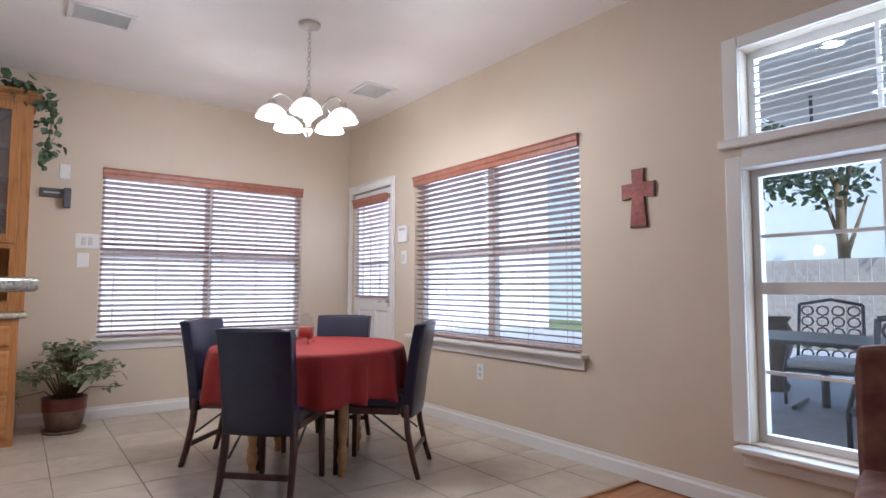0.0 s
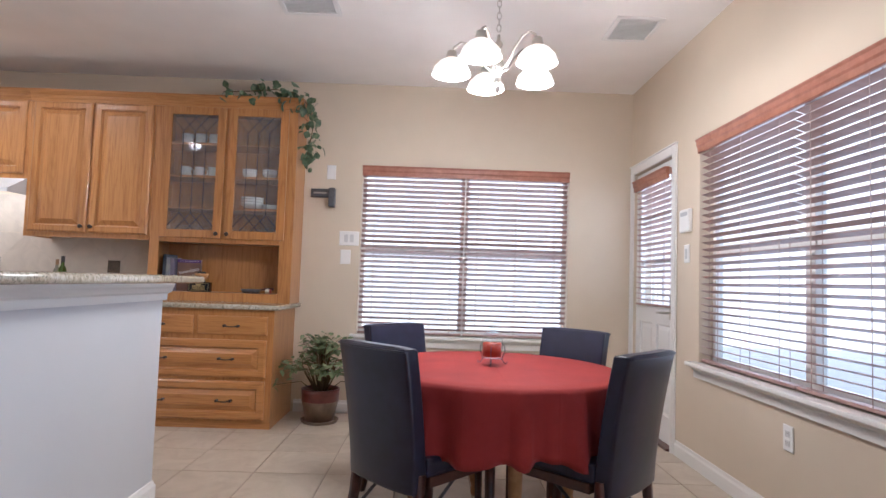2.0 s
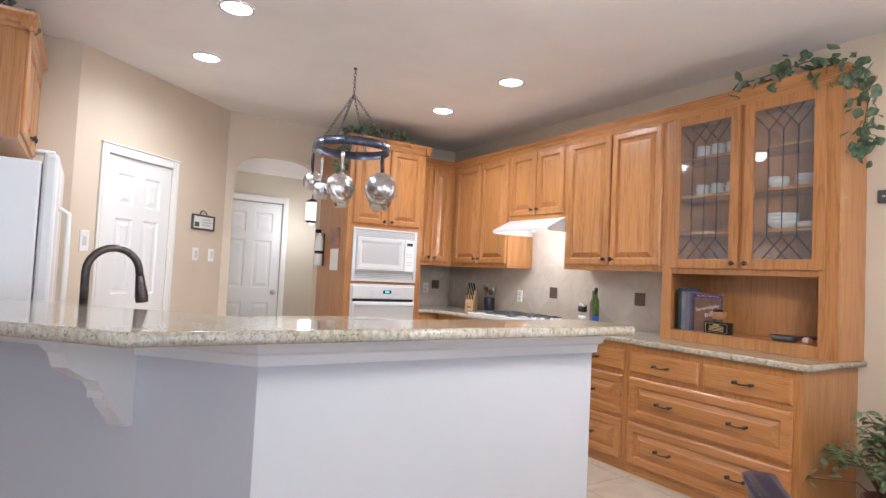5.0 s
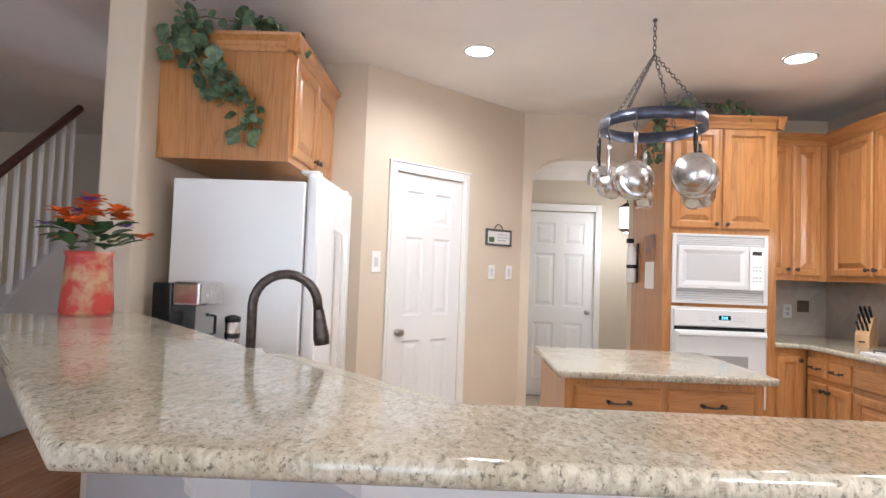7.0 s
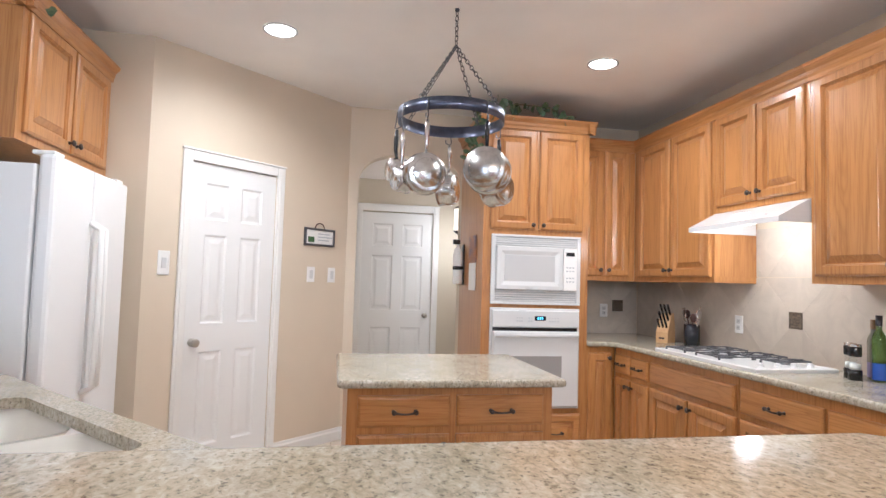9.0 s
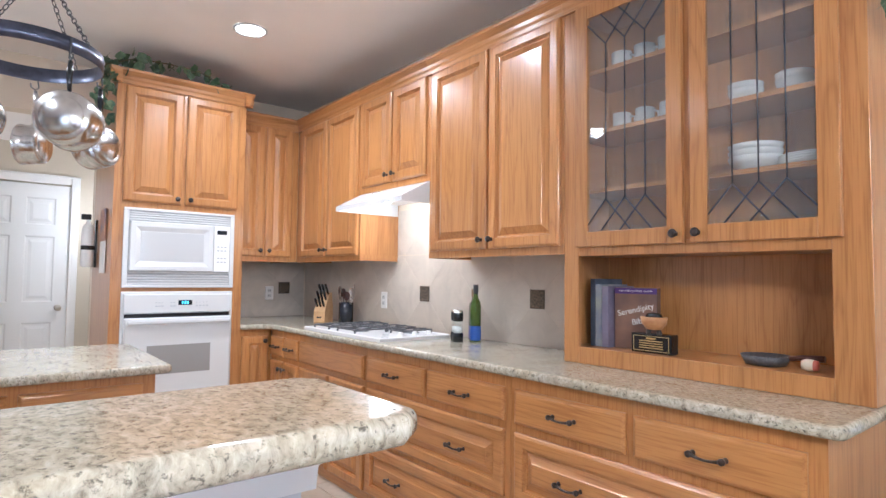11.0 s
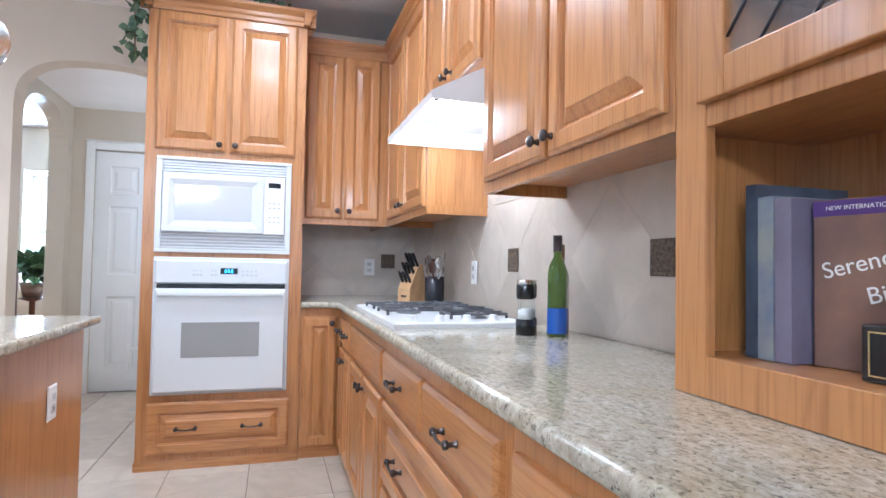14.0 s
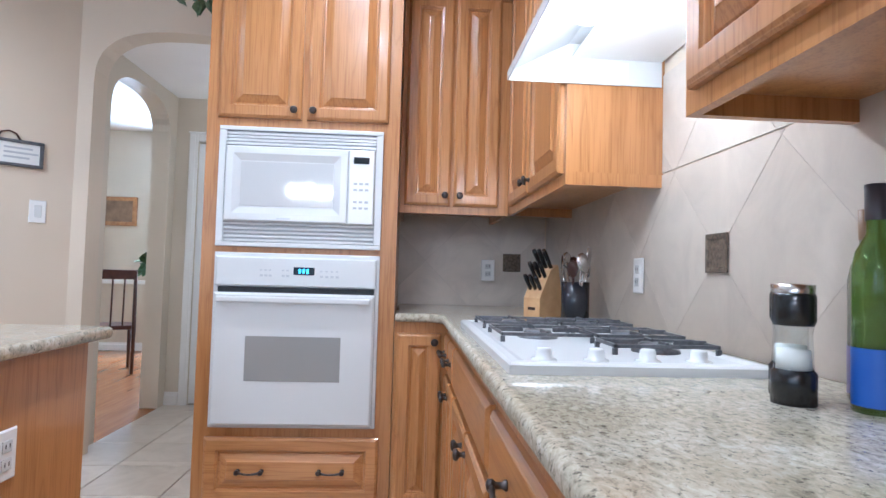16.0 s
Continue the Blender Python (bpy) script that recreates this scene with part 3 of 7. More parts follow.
def casing(parent, w, h, y0=-0.018, cw=0.065):
    bm = bmesh.new()
    for a, b, c, d in ((-cw, 0, 0, h + cw), (w, w + cw, 0, h + cw), (0.0005, w - 0.0005, h, h + cw)):
        box(bm, a, b, y0, -0.001, c, d, 0.005)
        ins = 0.018
        if b - a < 0.1:
            box(bm, a + ins, b - ins, y0 - 0.006, y0, c, d - ins, 0.002)
    box(bm, -cw - 0.006, w + cw + 0.006, y0 - 0.008, -0.001, h + cw, h + cw + 0.012, 0.003)
    part("casing", bm, M["trim"], parent)


def knob_round(parent, x, z, y, material, s=1.0):
    prof = [(0.0, 0), (0.026, 0), (0.026, 0.006), (0.011, 0.012), (0.010, 0.03), (0.022, 0.036), (0.028, 0.046), (0.026, 0.058), (0.016, 0.064), (0, 0.066)]
    m = Matrix.Translation((x, y, z)) @ Matrix.Rotation(radians(90), 4, "X")
    return part("door_knob", lathe([(r * s, q * s) for r, q in prof], 18, None, m), material, parent, "satin nickel knob")


pantry = tagged(thing("door_1", "closed white six-panel pantry door with nickel knob", "door", PM @ Matrix.Translation((PD[0], 0, 0)) @ (Matrix.Identity(4) if PSIGN > 0 else Matrix.Diagonal((1, -1, 1, 1)))), kind="structure")
w = PD[1] - PD[0]
part("leaf", six_panel(bmesh.new(), w, 2.026, 0.004), M["door"], pantry)
casing(pantry, w, 2.03)
knob_round(pantry, 0.06, 0.865, 0.004, M["nickel"])
hb = bmesh.new()
for z in (0.25, 1.05, 1.80):
    box(hb, w - 0.012, w + 0.004, 0.008, 0.02, z - 0.045, z + 0.045, 0.002)
part("hinge", hb, M["nickel"], pantry)

hall_door = tagged(thing("door_2", "closed white six-panel door with a pet flap in the hall", "door", facing(HX, 3.12, 90)), kind="structure")
w = 0.76
part("leaf", six_panel(bmesh.new(), w, 2.02, 0.02), M["door"], hall_door)
casing(hall_door, w, 2.03)
knob_round(hall_door, w - 0.07, 0.93, 0.02, M["nickel"])
fl = bmesh.new()
for a, b, c, d in ((w / 2 - 0.10, w / 2 + 0.10, 0.10, 0.125), (w / 2 - 0.10, w / 2 + 0.10, 0.345, 0.37), (w / 2 - 0.10, w / 2 - 0.08, 0.125, 0.345), (w / 2 + 0.08, w / 2 + 0.10, 0.125, 0.345)):
    box(fl, a, b, 0.010, 0.021, c, d, 0.003)
part("pet_flap", fl, M["white_soft"], hall_door)

back = tagged(thing("door_3", "white half-glazed back door with a wooden blind and lever handle", "door", facing(EAST, ED[1], -90)), kind="structure")
w = ED[1] - ED[0]
bm = bmesh.new()
for a, b, c, d in ((0, 0.10, 0.012, 2.02), (w - 0.10, w, 0.012, 2.02), (0.10, w - 0.10, 1.92, 2.02), (0.10, w - 0.10, 0.012, 0.20), (0.10, w - 0.10, 0.84, 0.98)):
    box(bm, a, b, 0.02, 0.06, c, d)
panel(0.10, w / 2 - 0.04, 0.20, 0.84, 0.028, [(0, 0.0), (0.015, 0.008), (0.045, 0.002)], bm, 0.03)
panel(w / 2 + 0.04, w - 0.10, 0.20, 0.84, 0.028, [(0, 0.0), (0.015, 0.008), (0.045, 0.002)], bm, 0.03)
box(bm, w / 2 - 0.04, w / 2 + 0.04, 0.02, 0.06, 0.20, 0.84)
part("leaf", bm, M["door"], back)
gp = part("pane", B(0.10, w - 0.10, 0.038, 0.042, 0.98, 1.92), M["pane"], back)
gp.visible_shadow = False
mt = bmesh.new()
for k in (1, 2):
    x = 0.10 + (w - 0.20) * k / 3
    box(mt, x - 0.008, x + 0.008, 0.044, 0.056, 0.98, 1.92)
for k in (1, 2):
    z = 0.98 + 0.94 * k / 3
    box(mt, 0.10, w - 0.10, 0.0445, 0.0555, z - 0.008, z + 0.008)
part("glazing_bar", mt, M["trim"], back)
casing(back, w, 2.03)
part("threshold", B(-0.0, w, -0.04, 0.14, 0.0, 0.018, 0.003), M["chairwood"], back, "dark wooden threshold")
part("lever_plate", B(w - 0.085, w - 0.035, 0.008, 0.02, 0.88, 1.06, 0.006), M["nickel"], back, "satin nickel lock plate")
part("lever", tube([(w - 0.06, 0.01, 0.93), (w - 0.06, -0.045, 0.93), (w - 0.10, -0.05, 0.93), (w - 0.165, -0.045, 0.928)], 0.009), M["nickel"], back)
db = wood_blind(facing(EAST - 0.012, ED[1] - 0.05, -90), w - 0.10, 0.96, 1.96, "short reddish wooden blind hung on the glazed door", False)

# ---- baseboards ----
def base_run(name, p, q, h=0.10, t=0.014):
    p, q = Vector((*p, 0)), Vector((*q, 0))
    d = q - p
    m = Matrix.Translation(p) @ Matrix.Rotation(math.atan2(d.y, d.x), 4, "Z")
    bm = prism([(0.0, 0.0), (0.0, h), (0.005, h), (0.007, h - 0.018), (t, h - 0.03), (t, 0.0)], 0, d.length)
    return setting(name, bm, M["trim"], "white moulded baseboard", "baseboard", m)


base_run("baseboard_1", (EAST - 0.0, NORTH - 0.001), (0.62, NORTH - 0.001))
base_run("baseboard_2", (EAST - 0.001, -3.5), (EAST - 0.001, ED[0] - 0.07))
base_run("baseboard_4", (WEST + 0.001, 3.01), (WEST + 0.001, PB.y + 0.0))
bp = PA + pdir * 0.995
base_run("baseboard_5", (PB.x, PB.y), (bp.x, bp.y))
base_run("baseboard_6", (HX + 0.001, 3.05), (HX + 0.001, 2.95))
base_run("baseboard_7", (-7.8 + 0.001, 2.5), (-7.8 + 0.001, -0.6))


# ---- cabinets ----
def pull(parent, x, z, y, w=0.096):
    """Dark bronze arched drawer pull with its two posts."""
    pts = []
    n = 10
    for i in range(n + 1):
        s = i / n
        pts.append((x - w / 2 + w * s, y - 0.024 - 0.004 * math.sin(math.pi * s), z - 0.006 * math.sin(math.pi * s)))
    rad = [0.0042 + 0.0022 * abs(2 * i / n - 1) ** 2 for i in range(n + 1)]
    bm = tube(pts, rad, 7)
    for sx in (-1, 1):
        lathe([(0, 0), (0.009, 0), (0.009, 0.003), (0.0055, 0.008), (0.006, 0.018), (0.0105, 0.022), (0.0105, 0.030), (0.006, 0.033), (0, 0.034)], 9, bm, Matrix.Translation((x + sx * w / 2, y, z)) @ Matrix.Rotation(radians(90), 4, "X"))
    return part("handle", bm, M["bronze"], parent, "dark bronze pull")


def knob(parent, x, z, y):
    bm = lathe([(0, 0), (0.010, 0), (0.008, 0.004), (0.006, 0.010), (0.008, 0.015), (0.0145, 0.019), (0.0165, 0.024), (0.013, 0.030), (0.005, 0.032), (0, 0.032)], 14, None, Matrix.Translation((x, y, z)) @ Matrix.Rotation(radians(90), 4, "X"))
    return part("knob", bm, M["bronze"], parent, "dark bronze knob")


def door(parent, x0, x1, z0, z1, kx=None, kz=None, y=-0.02):
    d = part("door", panel(x0, x1, z0, z1, y, RAISED), M["oak_z"], parent, "raised-panel oak door")
    if kx is not None:
        knob(d, kx, kz, y)
    return d


def drawer(parent, x0, x1, z0, z1, pulls=1, raised=False, y=-0.02):
    d = part("drawer_front", panel(x0, x1, z0, z1, y, RAISED if raised else SLAB), M["oak_x"], parent, "raised-panel oak drawer front" if raised else "")
    w = x1 - x0
    for q in ([0.5] if pulls == 1 else [0.27, 0.73] if pulls == 2 else []):
        pull(d, x0 + w * q, (z0 + z1) / 2, y + (0.0015 if raised else 0))
    return d


CT = 0.885          # worktop height
LOWY = 4.955        # front of the lower cabinets
UPY = 5.25          # front of the upper cabinets
BODY = CT - 0.032


def base_unit(label, x0, x1, build, m=None, depth=None, y=LOWY):
    c = thing("base_cabinet", label, "cabinet", m or Matrix.Translation((0, y, 0)), "kitchen base cabinets")
    d = depth or (NORTH - y)
    part("body", B(x0 + 0.001, x1 - 0.001, 0.0, d, 0.055, BODY), M["oak_z"], c)
    part("plinth", B(x0 + 0.001, x1 - 0.001, 0.012, d, 0.0, 0.055), M["oak_x"], c)
    build(c)
    return c


def b_hutch(c):
    drawer(c, -0.475, 0.025, 0.665, 0.80)
    drawer(c, 0.055, 0.555, 0.665, 0.80)
    drawer(c, -0.475, 0.555, 0.365, 0.632, 2, True)
    drawer(c, -0.475, 0.555, 0.070, 0.340, 2, True)


def b_mid(c):
    drawer(c, -1.585, -1.07, 0.665, 0.80)
    drawer(c, -1.045, -0.535, 0.665, 0.80)
    drawer(c, -1.585, -0.535, 0.365, 0.632, 2, True)
    drawer(c, -1.585, -0.535, 0.070, 0.340, 2, True)


def b_cook(c):
    drawer(c, -2.445, -1.625, 0.665, 0.80, 0)
    door(c, -2.445, -2.045, 0.07, 0.632, -2.075, 0.585)
    door(c, -2.025, -1.625, 0.07, 0.632, -1.995, 0.585)


def b_corner(c):
    drawer(c, -2.925, -2.705, 0.665, 0.80)
    drawer(c, -2.690, -2.475, 0.665, 0.80)
    door(c, -2.925, -2.705, 0.07, 0.632, -2.73, 0.585)
    door(c, -2.690, -2.475, 0.07, 0.632, -2.665, 0.585)


base_unit("honey oak base cabinet with two drawers and two wide panel drawers", -0.505, 0.60, b_hutch)
base_unit("honey oak base cabinet with two drawers and two wide panel drawers", -1.605, -0.506, b_mid)
base_unit("honey oak base cabinet under the cooktop with two doors", -2.460, -1.606, b_cook)
base_unit("honey oak corner base cabinet with small drawers and narrow doors", -2.945, -2.461, b_corner)

TX = -2.945        # front of the oven tower
WM = facing(TX, 0, 90)   # local x runs north, -y faces the kitchen


def b_west(c):
    door(c, 4.735, 4.925, 0.07, 0.80, 4.895, 0.765)


base_unit("narrow honey oak base cabinet beside the oven tower", 4.722, 4.954, b_west, facing(TX - 0.01, 0, 90), abs(WEST - TX) - 0.01)


def crown(bm, x0, x1, z, y=0.0, ends=(0, 0), axis="x"):
    """Stepped crown moulding along a cabinet top, its face at y."""
    prism([(y + 0.02, z - 0.02), (y - 0.012, z - 0.02), (y - 0.014, z), (y - 0.02, z + 0.012), (y - 0.022, z + 0.03), (y - 0.045, z + 0.055), (y - 0.048, z + 0.07), (y + 0.02, z + 0.07)], x0, x1, axis, bm)


def crown_side(bm, x, sgn, y0, y1, z):
    prism([(x - sgn * 0.02, z - 0.02), (x + sgn * 0.012, z - 0.02), (x + sgn * 0.014, z), (x + sgn * 0.02, z + 0.012), (x + sgn * 0.022, z + 0.03), (x + sgn * 0.045, z + 0.055), (x + sgn * 0.048, z + 0.07), (x - sgn * 0.02, z + 0.07)], y0, y1, "y", bm)


UB, UT = 1.345, 2.42


def upper(label, x0, x1, doors, z0=UB, z1=UT, m=None, d=None, trim=(0, 0)):
    c = thing("wall_cabinet", label, "cabinet", m or Matrix.Translation((0, UPY, 0)), "kitchen wall cabinets")
    d = d or NORTH - UPY
    bm = B(x0 + 0.001, x1 - 0.001, 0.02, d, z0 + 0.04, z1)
    part("body", bm, M["oak_z"], c)
    f = bmesh.new()
    box(f, x0 + 0.001, x1 - 0.001, 0.0, 0.02, z0, z1)
    box(f, x0 + 0.001, x0 + 0.02, 0.02, d, z0, z0 + 0.04)
    box(f, x1 - 0.02, x1 - 0.001, 0.02, d, z0, z0 + 0.04)
    part("face_frame", f, M["oak_z"], c)
    k = bmesh.new()
    crown(k, x0 - trim[0], x1 + trim[1], z1)
    part("crown", k, M["oak_x"], c)
    n = len(doors)
    for i, (a, b) in enumerate(doors):
        door(c, a, b, z0 + 0.038, z1 - 0.02, (b - 0.028) if i % 2 == 0 else (a + 0.028), z0 + 0.085)
    return c


upper("honey oak wall cabinet with two tall raised-panel doors", -1.447, -0.478, [(-1.415, -0.965), (-0.945, -0.495)])
upper("short honey oak wall cabinet above the range hood", -2.206, -1.448, [(-2.18, -1.835), (-1.815, -1.475)], 1.79)
upper("honey oak wall cabinet with two tall raised-panel doors", -3.205, -2.207, [(-3.13, -2.70), (-2.68, -2.235)])
upper("honey oak wall cabinet in the corner beside the oven tower", 4.722, UPY - 0.002, [(4.745, 4.965), (4.98, 5.195)], UB, UT, facing(-3.205, 0, 90), -3.205 - WEST)

# the glazed hutch
hutch = thing("hutch", "honey oak hutch with leaded glass doors above an open niche", "hutch", Matrix.Translation((0, UPY, 0)))
hx0, hx1, hd = -0.477, 0.628, NORTH - UPY
NB, NT = 0.955, 1.335
bm = bmesh.new()
box(bm, hx0, hx0 + 0.018, 0.02, hd, CT + 0.001, UT)
part("side_panel", bm, M["oak_z"], hutch)
part("side_panel", B(hx1 - 0.018, hx1, 0.02, hd, CT + 0.001, UT), M["oak_z"], hutch)
part("back_panel", B(hx0 + 0.018, hx1 - 0.018, hd - 0.012, hd, CT + 0.001, UT), M["oak_in"], hutch)
part("niche_floor", B(hx0 + 0.018, hx1 - 0.018, 0.02, hd - 0.012, NB - 0.02, NB - 0.001), M["oak_x"], hutch)
part("niche_top", B(hx0 + 0.018, hx1 - 0.018, 0.02, hd - 0.012, NT + 0.002, NT + 0.03), M["oak_x"], hutch)
part("top_panel", B(hx0 + 0.018, hx1 - 0.018, 0.02, hd - 0.012, UT - 0.02, UT), M["oak_x"], hutch)
f = bmesh.new()
box(f, hx0, -0.402, 0.0, 0.02, CT + 0.001, UT, 0.002)
box(f, 0.527, hx1, 0.0, 0.02, CT + 0.001, UT, 0.002)
box(f, -0.4015, 0.5265, 0.001, 0.019, CT + 0.001, NB, 0.002)
box(f, -0.4015, 0.5265, 0.001, 0.019, NT, 1.385, 0.002)
box(f, -0.4015, 0.5265, 0.001, 0.019, UT - 0.03, UT, 0.002)
box(f, 0.04, 0.13, 0.001, 0.019, 1.385, UT - 0.03, 0.002)
part("face_frame", f, M["oak_z"], hutch)
k = bmesh.new()
crown(k, hx0, hx1 + 0.045, UT)
crown_side(k, hx1, 1, -0.045, hd, UT)
part("crown", k, M["oak_x"], hutch)
for z in (1.62, 1.87, 2.13):
    part("shelf", B(hx0 + 0.019, hx1 - 0.019, 0.04, hd - 0.013, z - 0.018, z), M["oak_x"], hutch)


def glass_door(parent, x0, x1, z0, z1, kx):
    y = -0.02
    fr = 0.062
    bm = bmesh.new()
    for a, b, c, d in ((x0, x0 + fr, z0, z1), (x1 - fr, x1, z0, z1), (x0 + fr, x1 - fr, z0, z0 + fr), (x0 + fr, x1 - fr, z1 - fr, z1)):
        box(bm, a, b, y, y + 0.02, c, d, 0.003)
    dd = part("glass_door", bm, M["oak_z"], parent, "oak frame door with leaded glass")
    gx0, gx1, gz0, gz1 = x0 + fr, x1 - fr, z0 + fr, z1 - fr
    p = part("pane", B(gx0, gx1, y + 0.009, y + 0.013, gz0, gz1), M["seedy"], dd)
    p.visible_shadow = False
    w = gx1 - gx0
    L = bmesh.new()
    cut = [gx0, gx0 + w * 0.25, gx0 + w * 0.5, gx0 + w * 0.75, gx1]
    zl, zh = gz0 + 0.10, gz1 - 0.10
    r = 0.0028
    yy = y + 0.007
    for x in cut[1:4]:
        tube([(x, yy, zl + 0.03), (x, yy, zh - 0.03)], r, 5, L)
    for zz, sg, edge in ((zl, 1, gz0), (zh, -1, gz1)):
        e = zz + sg * 0.03
        for x in cut[1:4]:
            for dx in (-1, 1):
                room = (gx1 - x) if dx > 0 else (x - gx0)
                reach = min(abs(e - edge) / 1.15, room)
                tube([(x, yy, e), (x + dx * reach, yy, e - sg * 1.15 * reach)], r, 5, L)
    part("leading", L, M["lead"], dd, "dark lead strips")
    knob(dd, kx, z0 + 0.035, y)


glass_door(hutch, -0.405, 0.072, 1.372, 2.398, 0.045)
glass_door(hutch, 0.100, 0.560, 1.372, 2.398, 0.128)

# the worktop along the wall
def slab(points, z0, z1, name, label, holes=()):
    """A worktop with rounded edges over an outline."""
    bm = bmesh.new()
    vs = [bm.verts.new((x, y, z0)) for x, y in points]
    f = bm.faces.new(vs)
    r = bmesh.ops.extrude_face_region(bm, geom=[f])
    up = [v for v in r["geom"] if isinstance(v, bmesh.types.BMVert)]
    bmesh.ops.translate(bm, vec=(0, 0, z1 - z0), verts=up)
    bmesh.ops.recalc_face_normals(bm, faces=bm.faces[:])
    es = [e for e in bm.edges if abs(e.verts[0].co.z - e.verts[1].co.z) < 1e-5]
    bmesh.ops.bevel(bm, geom=es, offset=(z1 - z0) * 0.42, segments=4, profile=0.55, affect="EDGES", clamp_overlap=True)
    for fc in bm.faces:
        fc.smooth = fc.calc_area() < 0.05
    return tagged(obj(name, bm, M["granite"]), label, "worktop")


slab([(0.625, LOWY - 0.035), (0.645, LOWY - 0.015), (0.645, NORTH), (WEST, NORTH), (WEST, 4.724), (TX + 0.03, 4.724), (TX + 0.03, 4.86), (TX + 0.09, LOWY - 0.035)], CT - 0.036, CT, "worktop", "polished beige and brown granite worktop along the wall cabinets")
# backsplash: diagonal stone tiles cut to the strip, with accent stones


def clip_poly(poly, x0, x1, z0, z1):
    for ax, lim, sg in ((0, x0, 1), (0, x1, -1), (1, z0, 1), (1, z1, -1)):
        out = []
        for i, p in enumerate(poly):
            q = poly[(i + 1) % len(poly)]
            dp, dq = sg * (p[ax] - lim), sg * (q[ax] - lim)
            if dp >= 0:
                out.append(p)
            if (dp > 0 and dq < 0) or (dp < 0 and dq > 0):
                s = dp / (dp - dq)
                out.append((p[0] + s * (q[0] - p[0]), p[1] + s * (q[1] - p[1])))
        poly = out
        if len(poly) < 3:
            return []
    return poly


def splash(name, m, x0, x1, z0, z1, cx, accents, label):
    back = setting(name, B(x0, x1, -0.004, -0.0005, z0, z1), M["splash_joint"], label, "backsplash", m)
    h, g = 0.245, 0.0010
    for i in range(-12, 13):
        for j in range(-3, 4):
            if (i + j) % 2:
                continue
            c = (cx + i * h, 1.13 + h + j * h)
            q = h - g * 1.4
            poly = clip_poly([(c[0] - q, c[1]), (c[0], c[1] - q), (c[0] + q, c[1]), (c[0], c[1] + q)], x0, x1, z0, z1)
            if poly:
                part("tile", prism(poly, -0.0048, -0.004, "y"), M["splash"], back)
    for a in accents:
        bm = panel(a - 0.05, a + 0.05, 1.08, 1.18, -0.014, [(0, 0.002), (0.003, 0), (0.012, 0), (0.015, 0.003), (0.03, 0.001)], None, 0.005)
        part("accent_tile", bm, M["stone"], back, "dark carved stone accent tile")
    return back


splash("backsplash_north", Matrix.Translation((0, NORTH, 0)), WEST + 0.012, hx0, CT, UB + 0.04, -1.88, (-1.88, -0.90), "beige diagonal stone tiles behind the worktop")
splash("backsplash_hood", Matrix.Translation((0, NORTH, 0)), -2.206, -1.448, UB + 0.045, 1.70, -1.88, (), "beige diagonal stone tiles behind the cooktop")
splash("backsplash_west", facing(WEST, 0, 90), 4.722, NORTH - 0.012, CT, UB + 0.04, 5.36, (5.36,), "beige diagonal stone tiles behind the worktop")

# ---- oven tower ----
tower = thing("oven_tower", "tall honey oak cabinet that holds microwave and wall oven", "cabinet", WM)
ty0, ty1, td = 3.90, 4.72, abs(WEST - TX)
OY0, OY1 = 3.962, 4.652
part("body", B(ty0, ty1, 0.0, td, 0.05, 2.47), M["oak_z"], tower)
part("plinth", B(ty0 - 0.006, ty1 + 0.006, -0.008, td, 0.0, 0.05, 0.003), M["oak_x"], tower)
k = bmesh.new()
crown(k, ty0 - 0.045, ty1 + 0.045, 2.47)
crown_side(k, ty0, -1, -0.045, td, 2.47)
crown_side(k, ty1, 1, -0.045, td, 2.47)
part("crown", k, M["oak_x"], tower)
cy = (ty0 + ty1) / 2
door(tower, ty0 + 0.05, cy - 0.012, 1.70, 2.445, cy - 0.04, 1.735)
door(tower, cy + 0.012, ty1 - 0.05, 1.70, 2.445, cy + 0.04, 1.735)
drawer(tower, ty0 + 0.05, ty1 - 0.05, 0.085, 0.355, 2, True)

# white microwave with its louvred trim
mw = thing("microwave", "white built-in microwave with louvred trim", "microwave", WM @ Matrix.Translation((0, -0.001, 0)))
Z0, Z1 = 1.150, 1.660
f = bmesh.new()
for a, b, c, d in ((OY0, OY1, Z1 - 0.018, Z1), (OY0, OY1, Z0, Z0 + 0.018), (OY0, OY0 + 0.03, Z0 + 0.018, Z1 - 0.018), (OY1 - 0.03, OY1, Z0 + 0.018, Z1 - 0.018), (OY0 + 0.03, OY1 - 0.03, Z0 + 0.092, Z0 + 0.102), (OY0 + 0.03, OY1 - 0.03, Z1 - 0.080, Z1 - 0.070)):
    box(f, a, b, -0.022, 0.0, c, d, 0.003)
part("trim_frame", f, M["white"], mw)
part("louvre_back", B(OY0 + 0.03, OY1 - 0.03, -0.006, -0.001, Z0 + 0.018, Z1 - 0.018), M["grey"], mw)
lv = part("louvre", B(OY0 + 0.03, OY1 - 0.03, -0.016, -0.004, -0.005, 0.005, 0.002), M["white"], mw)
lv.matrix_basis = Matrix.Translation((0, 0, Z0 + 0.026))
for z in (Z0 + 0.043, Z0 + 0.060, Z0 + 0.077, Z1 - 0.030, Z1 - 0.044, Z1 - 0.058):
    share(lv, mw, Matrix.Translation((0, 0, z)))
d0, d1 = Z0 + 0.104, Z1 - 0.084
part("body", B(OY0 + 0.032, OY1 - 0.032, -0.026, -0.007, d0, d1, 0.004), M["white"], mw)
part("oven_door", panel(OY0 + 0.036, OY1 - 0.145, d0 + 0.004, d1 - 0.004, -0.040, [(0, 0.004), (0.004, 0), (0.03, 0), (0.06, 0.010)], None, 0.014), M["white"], mw)
